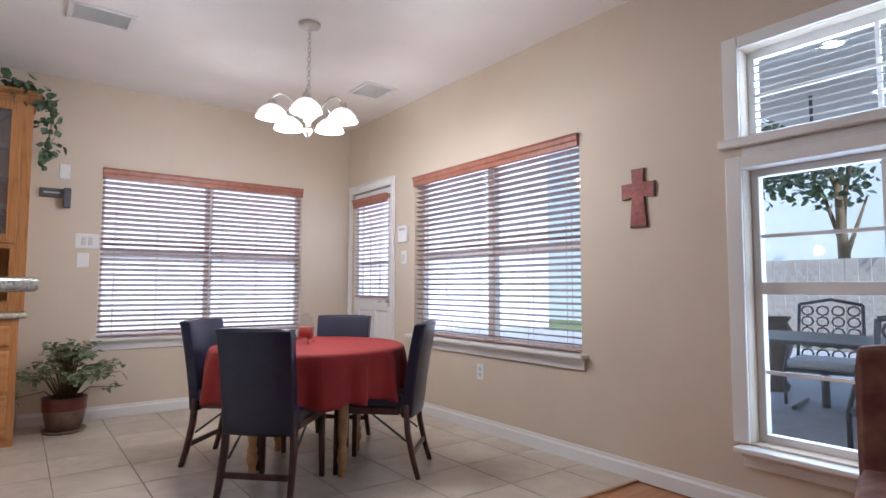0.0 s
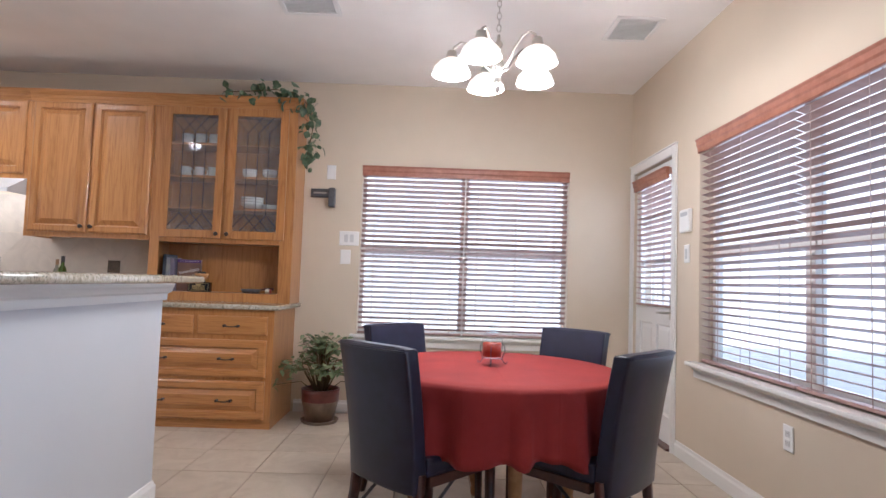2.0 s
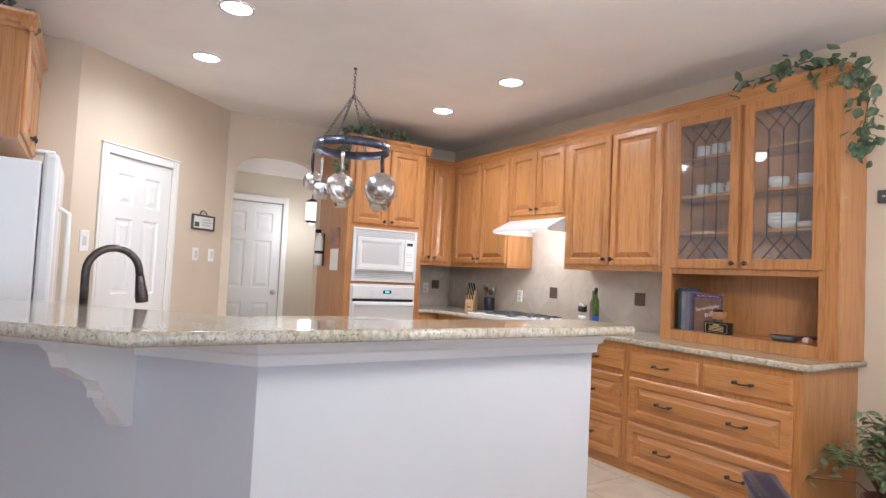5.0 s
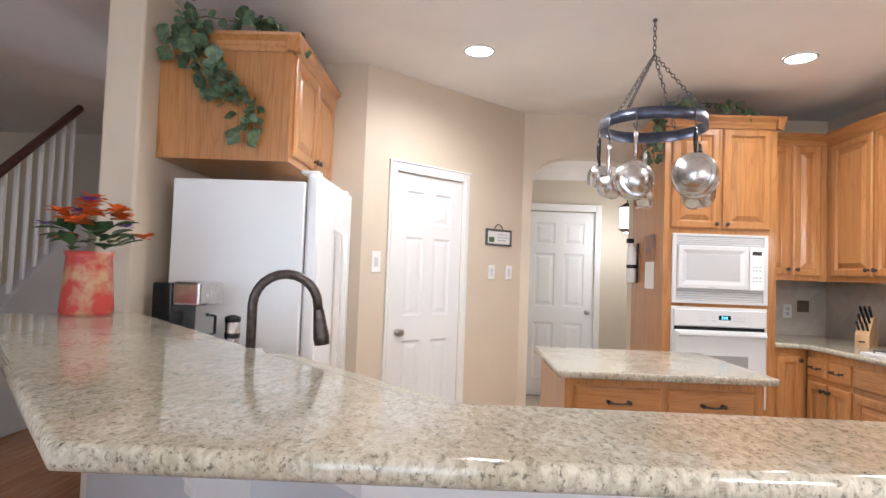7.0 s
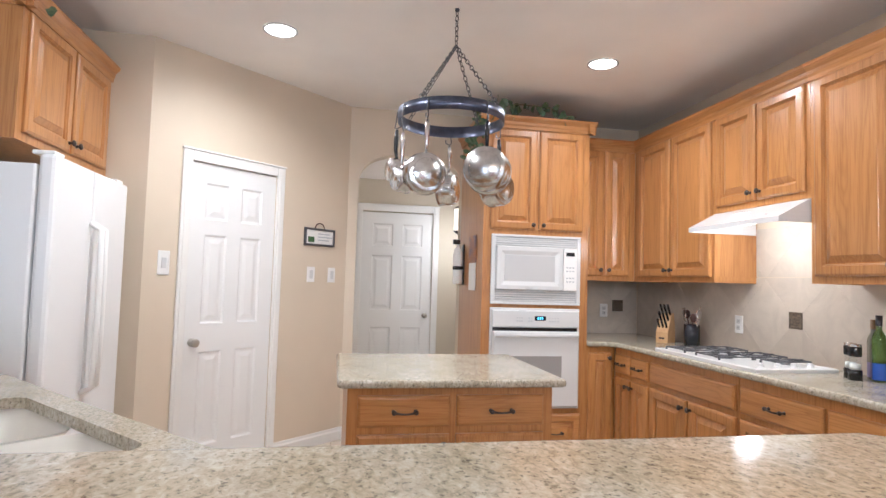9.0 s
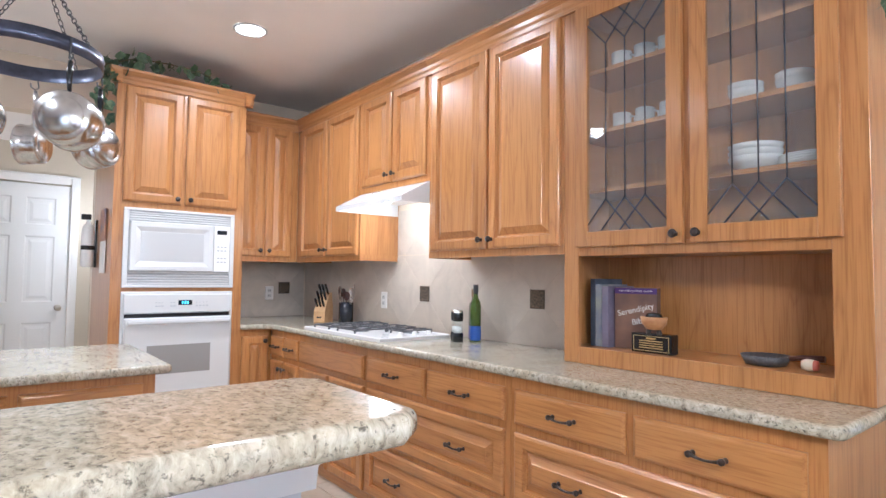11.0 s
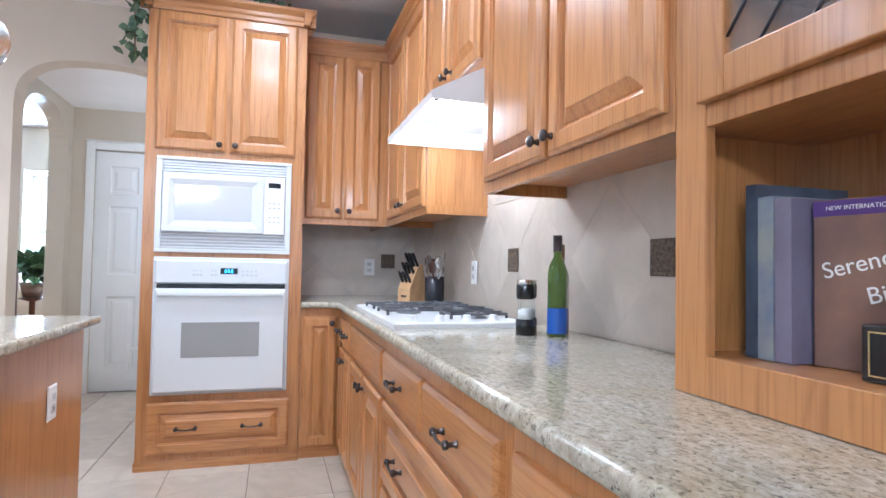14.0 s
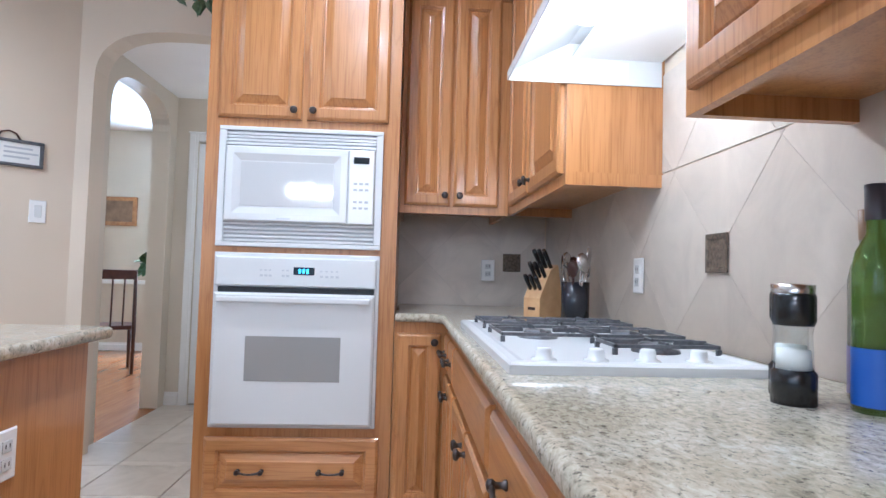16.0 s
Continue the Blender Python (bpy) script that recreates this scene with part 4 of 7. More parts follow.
part("window", B(OY0 + 0.098, OY1 - 0.207, -0.0325, -0.0295, d0 + 0.068, d1 - 0.068), M["mw_glass"], mw, "pale mirrored door window")
part("control_panel", B(OY1 - 0.140, OY1 - 0.036, -0.038, -0.026, d0 + 0.004, d1 - 0.004, 0.003), M["white_soft"], mw)
part("display", B(OY1 - 0.122, OY1 - 0.056, -0.040, -0.038, d1 - 0.062, d1 - 0.034), M["display"], mw)
bt = bmesh.new()
for i in range(3):
    for j in range(7):
        if j in (0, 1, 4):
            continue
        x = OY1 - 0.120 + i * 0.024
        z = d1 - 0.100 - j * 0.026
        part("button", B(x, x + 0.015, -0.0392, -0.038, z, z + 0.009), M["grey"], mw)
part("nameplate", B((OY0 + OY1) / 2 - 0.09, (OY0 + OY1) / 2 - 0.035, -0.041, -0.0395, d0 + 0.012, d0 + 0.019), M["grey"], mw)

# white wall oven
ov = thing("wall_oven", "white built-in wall oven with grey window", "oven", WM @ Matrix.Translation((0, -0.001, 0)))
part("frame", B(OY0, OY1, -0.016, -0.0, 0.395, 1.125, 0.004), M["white"], ov)
part("control_panel", panel(OY0 + 0.012, OY1 - 0.012, 0.985, 1.108, -0.036, [(0, 0.006), (0.006, 0)], None, 0.02), M["white"], ov)
part("display", B((OY0 + OY1) / 2 - 0.012, (OY0 + OY1) / 2 + 0.075, -0.038, -0.036, 1.036, 1.068), M["display"], ov)
dg = bmesh.new()
for x in (0.010, 0.026, 0.042):
    box(dg, (OY0 + OY1) / 2 + x, (OY0 + OY1) / 2 + x + 0.009, -0.0392, -0.038, 1.043, 1.061)
part("digits", dg, M["digits"], ov, "blue clock digits")
bt = bmesh.new()
for x in (-0.15, -0.132, -0.114, -0.06, -0.042, 0.098, 0.12, 0.142, 0.164):
    part("button", B((OY0 + OY1) / 2 + x, (OY0 + OY1) / 2 + x + 0.013, -0.0372, -0.036, 1.026, 1.035), M["grey"], ov)
    part("button", B((OY0 + OY1) / 2 + x, (OY0 + OY1) / 2 + x + 0.010, -0.0372, -0.036, 1.050, 1.056), M["grey"], ov)
part("gap", B(OY0 + 0.02, OY1 - 0.02, -0.020, -0.015, 0.958, 0.982), M["black"], ov, "dark vent slot")
od = part("oven_door", panel(OY0 + 0.014, OY1 - 0.014, 0.412, 0.958, -0.052, [(0, 0.010), (0.010, 0), (0.02, 0)], None, 0.036), M["white"], ov)
part("window", B(OY0 + 0.150, OY1 - 0.150, -0.0535, -0.0515, 0.595, 0.780), M["oven_glass"], od, "grey speckled oven window")
hb = bmesh.new()
box(hb, OY0 + 0.03, OY1 - 0.03, -0.088, -0.070, 0.918, 0.944, 0.007)
for x in (OY0 + 0.045, OY1 - 0.075):
    box(hb, x, x + 0.03, -0.075, -0.050, 0.920, 0.942, 0.004)
part("handle", hb, M["white"], od)
part("vent", B(OY0 + 0.02, OY1 - 0.02, -0.022, -0.015, 0.398, 0.411), M["grey"], ov)

# ---- range hood ----
hood = thing("range_hood", "white under-cabinet range hood, lamp lit", "hood", Matrix.Translation((0, NORTH, 0)))
h0, h1 = -2.204, -1.450
hf = -0.50
bm = bmesh.new()
for x in (h0, h1 - 0.004):
    prism([(-0.012, 1.66), (hf, 1.66), (hf, 1.688), (-0.31, 1.788), (-0.012, 1.788)], x, x + 0.004, "x", bm)
prism([(hf, 1.66), (hf, 1.688), (-0.31, 1.788), (-0.012, 1.788), (-0.012, 1.784), (-0.309, 1.784), (hf + 0.004, 1.686), (hf + 0.004, 1.66)], h0 + 0.004, h1 - 0.004, "x", bm)
part("canopy", bm, M["white"], hood)
bm = bmesh.new()
box(bm, h0 + 0.004, h1 - 0.004, -0.30, -0.012, 1.740, 1.744)
part("filter_panel", bm, M["white_soft"], hood)
part("lens", lathe([(0, -0.05), (0.035, -0.046), (0.06, -0.03), (0.068, 0.0)], 18, None, Matrix.Translation((-1.84, -0.36, 1.742))), M["bulb"], hood, "lit lamp cover")
part("switch", lathe([(0, 0), (0.012, 0), (0.010, -0.018), (0, -0.02)], 12, None, Matrix.Translation((-1.60, -0.44, 1.716))), M["bronze"], hood)
lb = bmesh.new()
box(lb, -2.198, -2.1975, -0.25, -0.12, 1.68, 1.73)
part("label_plate", lb, M["paper"], hood)
lamp("hood_lamp", "POINT", Matrix.Translation((-1.84, NORTH - 0.36, 1.665)), 4.2, (1.0, 0.92, 0.80), soft=0.05)

# ---- cooktop ----
ck = thing("cooktop", "white gas cooktop with black iron grates", "cooktop", Matrix.Translation((-1.945, 5.20, CT)))
part("plate", panel(-0.46, 0.46, -0.245, 0.245, -0.022, [(0, 0.006), (0.006, 0.001), (0.02, 0), (0.035, 0.004)], None, 0.022), M["white"], ck).matrix_basis = Matrix.Rotation(radians(-90), 4, "X")
def grate(x0, x1, y0, y1):
    bm = bmesh.new()
    z = 0.036
    pts = [(x0, y0), (x1, y0), (x1, y1), (x0, y1)]
    for (a, b), (c, d) in zip(pts, pts[1:] + pts[:1]):
        box(bm, min(a, c) - 0.0032, max(a, c) + 0.0032, min(b, d) - 0.0032, max(b, d) + 0.0032, z - 0.004, z + 0.004, 0.0015)
    for a, b in pts:
        box(bm, a - 0.005, a + 0.005, b - 0.005, b + 0.005, 0.012, z - 0.004, 0.0015)
    cx, cyy = (x0 + x1) / 2, (y0 + y1) / 2
    for a, b in ((cx, y0), (cx, y1), (x0, cyy), (x1, cyy)):
        dx, dy = (cx - a) * 0.62, (cyy - b) * 0.62
        box(bm, min(a, a + dx) - 0.003, max(a, a + dx) + 0.003, min(b, b + dy) - 0.003, max(b, b + dy) + 0.003, z - 0.004, z + 0.008, 0.002)
    return bm
for x0, x1, y0, y1 in ((-0.40, -0.20, -0.20, 0.015), (-0.40, -0.20, 0.03, 0.24), (-0.09, 0.12, -0.20, 0.015), (-0.09, 0.12, 0.03, 0.24), (0.20, 0.31, 0.0, 0.22)):
    part("grate", grate(x0, x1, y0, y1), M["iron"], ck, "black iron pan grate")
    part("burner", lathe([(0, 0.034), (0.032, 0.034), (0.036, 0.028), (0.036, 0.022), (0.05, 0.020), (0.052, 0.012)], 20, None, Matrix.Translation(((x0 + x1) / 2, (y0 + y1) / 2, 0.004))), M["iron"], ck)
for i in range(4):
    x, y = 0.40, -0.17 + i * 0.10
    kb = lathe([(0.024, 0.012), (0.024, 0.015), (0.016, 0.017), (0.015, 0.032), (0.012, 0.036), (0, 0.036)], 18, None, Matrix.Translation((x, y, 0.006)))
    part("control_knob", kb, M["white"], ck)

# ---- island ----
isl = thing("kitchen_island", "honey oak kitchen island with drawers and doors", "island", facing(-1.44, 0, 90))
i0, i1 = 2.92, 3.85
part("body", B(i0, i1, 0.0, 0.775, 0.05, 0.838), M["oak_z"], isl)
part("plinth", B(i0 - 0.004, i1 + 0.004, 0.01, 0.775, 0, 0.05), M["oak_x"], isl)
im = (i0 + i1) / 2
drawer(isl, i0 + 0.045, im - 0.015, 0.665, 0.80)
drawer(isl, im + 0.015, i1 - 0.045, 0.665, 0.80)
door(isl, i0 + 0.045, im - 0.015, 0.07, 0.632, im - 0.045, 0.59)
door(isl, im + 0.015, i1 - 0.045, 0.07, 0.632, im + 0.045, 0.59)
slab([(-1.375, 2.895), (-1.375, 3.88), (-1.395, 3.90), (-2.25, 3.90), (-2.27, 3.88), (-2.27, 2.895), (-2.25, 2.875), (-1.395, 2.875)], 0.839, 0.874, "island_worktop", "polished beige and brown granite slab on the island")


def wall_plate(name, m, label, kind="switch", w=0.075, h=0.118):
    o = thing(name, label, name.replace("_", " "), m)
    part("plate", panel(-w / 2, w / 2, -h / 2, h / 2, -0.007, [(0, 0.003), (0.004, 0)], None, 0.006), M["white_soft"], o)
    if kind == "switch":
        n = max(1, round(w / 0.075))
        for i in range(n):
            x = (i - (n - 1) / 2) * 0.046
            part("rocker", B(x - 0.016, x + 0.016, -0.011, -0.007, -0.032, 0.032, 0.002), M["white"], o)
    elif kind == "outlet":
        for z in (-0.021, 0.021):
            part("socket", B(-0.016, 0.016, -0.010, -0.007, z - 0.014, z + 0.014, 0.003), M["white"], o)
            part("slots", joined([B(-0.008, -0.0055, -0.0104, -0.010, z - 0.004, z + 0.006), B(0.0055, 0.008, -0.0104, -0.010, z - 0.004, z + 0.006)]), M["black"], o)
    return o


def at(x, y, z, deg):
    return Matrix.Translation((x, y, z)) @ Matrix.Rotation(radians(deg), 4, "Z")


wall_plate("outlet", at(-1.88, 3.851, 0.61, 180), "white outlet on the side of the oak island", "outlet")
wall_plate("outlet", at(-2.36, NORTH - 0.0095, 1.07, 0), "white outlet on the stone backsplash", "outlet")
wall_plate("outlet", at(WEST + 0.0095, 5.225, 1.085, 90), "white outlet on the stone backsplash", "outlet")
wall_plate("outlet", at(EAST - 0.001, 3.43, 0.435, -90), "white outlet low on the beige wall", "outlet")
wall_plate("light_switch", at(EAST - 0.001, 4.49, 1.33, -90), "white light switch beside the back door")
wall_plate("light_switch", at(1.02, NORTH - 0.001, 1.43, 0), "white triple switch plate beside the window", "switch", 0.165, 0.12)
wall_plate("wall_plate", at(0.995, NORTH - 0.001, 1.275, 0), "white blank wall plate below the switches", "none", 0.085, 0.12)
wall_plate("wall_plate", at(0.85, NORTH - 0.001, 1.98, 0), "white blank wall plate above the bracket", "none", 0.075, 0.12)


def on_pantry(s, z):
    return PM @ Matrix.Translation((s, -0.001, z))


wall_plate("light_switch", on_pantry(1.275, 1.325), "white light switch beside the pantry door")
wall_plate("light_switch", on_pantry(1.485, 1.325), "white light switch near the arch")
wall_plate("light_switch", on_pantry(0.125, 1.365), "white light switch beside the refrigerator", "switch", 0.075, 0.15)
# thermostat
tsd = thing("alarm_keypad", "white alarm keypad on the wall by the back door", "keypad", at(EAST - 0.001, 4.49, 1.545, -90))
part("case", B(-0.075, 0.075, -0.026, 0.0, -0.075, 0.075, 0.008), M["white_soft"], tsd)
part("screen", B(-0.05, 0.05, -0.0275, -0.026, 0.03, 0.055), M["grey"], tsd)

# ---- raised bar and sink run ----
BT1 = 1.085
BX = 0.42                   # outer face of the half wall
BEND = Vector((BX, 2.27, 0))
BD = Vector((-0.735, -0.678, 0)).normalized()
BN = Vector((-BD.y, BD.x, 0))          # away from the kitchen
BN = BN if BN.x > 0 else -BN
BEND_IN = Vector((BX - 0.13, 2.33, 0))
SEG = 2.10
E2 = BEND + BD * SEG
E2i = BEND_IN + BD * SEG
hw = bmesh.new()
prism([(BX, 3.62), (BX - 0.13, 3.62), (BEND_IN.x, BEND_IN.y), (E2i.x, E2i.y), (E2.x, E2.y), (BEND.x, BEND.y)], 0, BT1 - 0.036, "z", hw)
bar = setting("half_wall", hw, M["bar"], "white painted half wall of the kitchen bar", "wall")


def run_profile(name, pts, prof, material, label, category="trim"):
    """A moulding with (out, z) profile along a plan line; out is to the right of the walk."""
    bm = bmesh.new()
    P = [Vector((*p, 0)) for p in pts]
    rings = []
    for i, p in enumerate(P):
        d0 = (p - P[i - 1]).normalized() if i else (P[1] - p).normalized()
        d1 = (P[i + 1] - p).normalized() if i < len(P) - 1 else d0
        n0, n1 = Vector((d0.y, -d0.x, 0)), Vector((d1.y, -d1.x, 0))
        n = (n0 + n1).normalized()
        n /= max(0.3, n.dot(n0))
        rings.append([bm.verts.new(p + n * o + Vector((0, 0, z))) for o, z in prof])
    k = len(prof)
    for a, b in zip(rings, rings[1:]):
        for i in range(k):
            bm.faces.new((a[i], a[(i + 1) % k], b[(i + 1) % k], b[i]))
    bm.faces.new(rings[0])
    bm.faces.new(list(reversed(rings[-1])))
    bmesh.ops.recalc_face_normals(bm, faces=bm.faces[:])
    return setting(name, bm, material, label, category)


outer = [(BX - 0.13, 3.62), (BX, 3.62), (BEND.x, BEND.y), (E2.x, E2.y)]
outer = [(p[0], p[1]) for p in outer]
zt = BT1 - 0.037
prof_top = [(-0.002, zt), (0.038, zt), (0.037, zt - 0.02), (0.033, zt - 0.03), (0.030, zt - 0.045), (0.016, zt - 0.055), (0.014, zt - 0.085), (-0.002, zt - 0.085)]
run_profile("trim_bar", [(q[0], q[1]) for q in reversed(outer)], prof_top, M["trim"], "white moulding under the bar top")
prof_base = [(-0.001, 0.0), (0.014, 0.0), (0.014, 0.075), (0.007, 0.088), (0.005, 0.10), (-0.001, 0.10)]
run_profile("baseboard_bar", [(q[0], q[1]) for q in reversed(outer)], prof_base, M["trim"], "white baseboard round the half wall", "baseboard")
# granite bar top
o1, inn = 0.085, 0.30
S_out = 0.40
pout = BEND + BN * S_out
# outer edge of the second run meets the first run's outer edge
xo = 0.62
tq = (xo - pout.x) / BD.x
corner = pout + BD * tq
pin = BEND + BN * (-0.15)
xi = BX - 0.125
tq2 = (xi - pin.x) / BD.x
corner_in = pin + BD * tq2
far_out, far_in = pout + BD * SEG, pin + BD * SEG
slab([(0.60, 3.66), (0.57, 3.695), (xi + 0.03, 3.695), (xi, 3.665), (corner_in.x, corner_in.y), (far_in.x, far_in.y), (far_out.x, far_out.y), (corner.x, corner.y)], BT1 - 0.036, BT1, "bar_top", "polished beige and brown granite raised bar top")


# lower worktop with the sink, inside the bar
LN = -BN
def bar_pt(s, n):
    """A plan point: s along the second run from the bend, n metres inward from the half wall's outer face."""
    p = BEND + BD * s + LN * n
    return (p.x, p.y)


SB = thing("sink_cabinet", "honey oak sink base cabinets inside the bar", "cabinet")
a0, a1, a2, a3 = bar_pt(0.10, 0.14), bar_pt(SEG - 0.12, 0.14), bar_pt(1.80, 0.64), bar_pt(1.12, 0.74)
part("body", prism([a0, a1, a2, a3, bar_pt(0.30, 0.74), (-0.29, 2.95), (-0.29, 3.58), (BX - 0.135, 3.58), (BX - 0.135, 2.35)], 0.0, CT - 0.24, "z"), M["oak_z"], SB)


def ring_slab(outer_pts, hole_pts, z0, z1, name, label):
    """A worktop with one hole: outline and hole bridged by faces."""
    bm = bmesh.new()
    def loop(pts, z):
        vs = [bm.verts.new((*p, z)) for p in pts]
        es = [bm.edges.new((vs[i], vs[(i + 1) % len(vs)])) for i in range(len(vs))]
        return vs, es
    lay = []
    for z in (z0, z1):
        vo, eo = loop(outer_pts, z)
        vh, eh = loop(hole_pts, z)
        bmesh.ops.triangle_fill(bm, use_beauty=True, use_dissolve=False, edges=eo + eh)
        lay.append((vo, vh))
    for k in (0, 1):
        a, b = lay[0][k], lay[1][k]
        for i in range(len(a)):
            bm.faces.new((a[i], a[(i + 1) % len(a)], b[(i + 1) % len(a)], b[i]))
    bmesh.ops.recalc_face_normals(bm, faces=bm.faces[:])
    return tagged(obj(name, bm, M["granite"]), label, "worktop")


def round_rect(s0, s1, n0, n1, r, k=5):
    out = []
    for cs, cn, a in ((s1 - r, n1 - r, 0), (s0 + r, n1 - r, 90), (s0 + r, n0 + r, 180), (s1 - r, n0 + r, 270)):
        for i in range(k + 1):
            th = radians(a + 90 * i / k)
            out.append(bar_pt(cs + r * math.cos(th), cn + r * math.sin(th)))
    return out


sk0, sk1, sn0, sn1 = 0.52, 1.36, 0.27, 0.69
inner_edge = [bar_pt(0.0, 0.14), bar_pt(SEG - 0.10, 0.14), (-1.50, 0.82), (-1.47, 1.60), bar_pt(1.15, 0.78), bar_pt(0.30, 0.78), (-0.33, 2.95), (-0.33, 3.59), (BX - 0.132, 3.59), (BX - 0.132, 2.34)]
ring_slab(inner_edge, round_rect(sk0, sk1, sn0, sn1, 0.05), CT - 0.036, CT, "sink_worktop", "polished granite worktop round the white sink")
sink = thing("sink", "white enamel double-bowl undermount sink", "sink")
for q0, q1 in ((sk0 - 0.01, (sk0 + sk1) / 2 - 0.012), ((sk0 + sk1) / 2 + 0.012, sk1 + 0.01)):
    bm = bmesh.new()
    rings = []
    for ins, z in ((0, CT - 0.04), (0.012, CT - 0.06), (0.025, CT - 0.18), (0.07, CT - 0.205)):
        rings.append([bm.verts.new((*p, z)) for p in round_rect(q0 + ins, q1 - ins, sn0 - 0.01 + ins, sn1 + 0.01 - ins, 0.06)])
    for a, b in zip(rings, rings[1:]):
        for i in range(len(a)):
            f = bm.faces.new((a[i], a[(i + 1) % len(a)], b[(i + 1) % len(a)], b[i]))
            f.smooth = True
    bm.faces.new(rings[-1])
    part("bowl", bm, M["sink"], sink)
# divider between the bowls
dv = [bar_pt((sk0 + sk1) / 2 - 0.014, sn0), bar_pt((sk0 + sk1) / 2 + 0.014, sn0), bar_pt((sk0 + sk1) / 2 + 0.014, sn1), bar_pt((sk0 + sk1) / 2 - 0.014, sn1)]
part("divider", prism(dv, CT - 0.19, CT - 0.062, "z"), M["sink"], sink)
# tap
FX = Vector((-0.256, 1.835, CT))
tap = thing("kitchen_tap", "dark bronze gooseneck kitchen tap", "tap", Matrix.Translation(FX) @ Matrix.Rotation(radians(106), 4, "Z"))
part("base", lathe([(0, 0), (0.03, 0), (0.03, 0.012), (0.022, 0.03), (0.020, 0.10), (0.016, 0.11)], 18), M["bronze"], tap)
pts = [(0, 0, 0.10), (0, 0, 0.315)] + [(0.088 - 0.088 * math.cos(math.pi * i / 12), 0, 0.315 + 0.088 * math.sin(math.pi * i / 12)) for i in range(1, 12)] + [(0.178, 0, 0.305)]
part("neck", tube(pts, 0.0135, 12), M["bronze"], tap)
part("spray_head", lathe([(0, 0), (0.021, 0), (0.023, 0.02), (0.017, 0.075), (0.0145, 0.10)], 16, None, Matrix.Translation((0.192, 0, 0.208)) @ Matrix.Rotation(radians(-8), 4, "Y")), M["bronze"], tap)
part("lever", tube([(0.018, -0.01, 0.07), (0.05, -0.05, 0.085), (0.06, -0.085, 0.11)], [0.009, 0.007, 0.005], 8), M["bronze"], tap)
soap = thing("soap_dispenser", "dark metal soap dispenser on the worktop", "dispenser", Matrix.Translation((*bar_pt(1.42, 0.44), CT)))
part("pump", lathe([(0, 0), (0.022, 0), (0.022, 0.01), (0.012, 0.02), (0.011, 0.05), (0.016, 0.055), (0.014, 0.10), (0, 0.105)], 14), M["nickel"], soap)
part("spout", tube([(0, 0, 0.05), (0.03, 0.03, 0.062), (0.055, 0.055, 0.05)], 0.006, 8), M["nickel"], soap)

# corbel under the overhang
def corbel(m):
    c = thing("corbel", "white scrolled bracket under the granite bar", "bracket", m)
    prof = [(0, 0), (0.275, 0), (0.275, -0.03), (0.25, -0.05), (0.235, -0.09), (0.18, -0.125), (0.135, -0.145), (0.115, -0.175), (0.115, -0.195), (0.095, -0.20), (0.085, -0.225), (0.05, -0.265), (0.035, -0.29), (0.02, -0.295), (0.0, -0.295)]
    part("bracket", prism(prof, -0.03, 0.03, "y"), M["trim"], c)
    part("cap", B(0, 0.285, -0.036, 0.036, -0.018, 0.001, 0.004), M["trim"], c)
    return c


for s in (0.45,):
    p = BEND + BD * s
    corbel(Matrix.Translation((p.x, p.y, BT1 - 0.042)) @ Matrix.Rotation(math.atan2(BN.y, BN.x), 4, "Z") @ Matrix.Translation((0.001, 0, 0)))

# ---- refrigerator and its cabinet ----
fx0, fx1, fy0, fy1, fz = -2.42, -1.565, 0.92, 1.68, 1.79
fr = thing("refrigerator", "tall white textured side-by-side refrigerator", "refrigerator", at(fx0, fy1, 0, 180))
# local: x runs west to east mirrored, front at y = 0 facing -y (north after the turn)
W = fx1 - fx0
part("case", B(-W, 0, 0.075, fy1 - fy0, 0.03, fz - 0.045, 0.01), M["fridge"], fr)
part("door", B(-W + 0.002, -W + 0.40, 0.0, 0.07, 0.10, fz, 0.018), M["fridge"], fr, "white textured freezer door")
part("door", B(-W + 0.405, -0.002, 0.0, 0.07, 0.10, fz, 0.018), M["fridge"], fr, "white textured door")
for x in (-W + 0.375, -W + 0.43):
    h = tube([(x, 0.0, 0.72), (x, -0.05, 0.75), (x, -0.055, 1.0), (x, -0.055, 1.25), (x, -0.05, 1.50), (x, 0.0, 1.53)], 0.014, 8)
    part("handle", h, M["white_soft"], fr)
part("grille", B(-W + 0.01, -0.01, 0.03, 0.075, 0.0, 0.09), M["white_soft"], fr)
for x in (-W + 0.03, -0.12):
    part("hinge_cover", B(x, x + 0.09, 0.02, 0.11, fz, fz + 0.018, 0.005), M["white_soft"], fr)

cz0, cz1 = 1.855, 2.45
fc = thing("wall_cabinet", "deep honey oak cabinet above the refrigerator", "cabinet", at(-1.615, 1.49, 0, 180), "kitchen wall cabinets")
CW = -1.615 - (-2.598)
part("body", B(0, CW, 0.0, 1.49 - 0.792, cz0, cz1), M["oak_z"], fc)
k = bmesh.new()
crown(k, -0.045, CW, cz1)
crown_side(k, 0, -1, -0.045, 0.59, cz1)
part("crown", k, M["oak_x"], fc)
door(fc, 0.05, CW / 2 - 0.012, cz0 + 0.04, cz1 - 0.025, CW / 2 - 0.04, cz0 + 0.085)
door(fc, CW / 2 + 0.012, CW - 0.05, cz0 + 0.04, cz1 - 0.025, CW / 2 + 0.04, cz0 + 0.085)

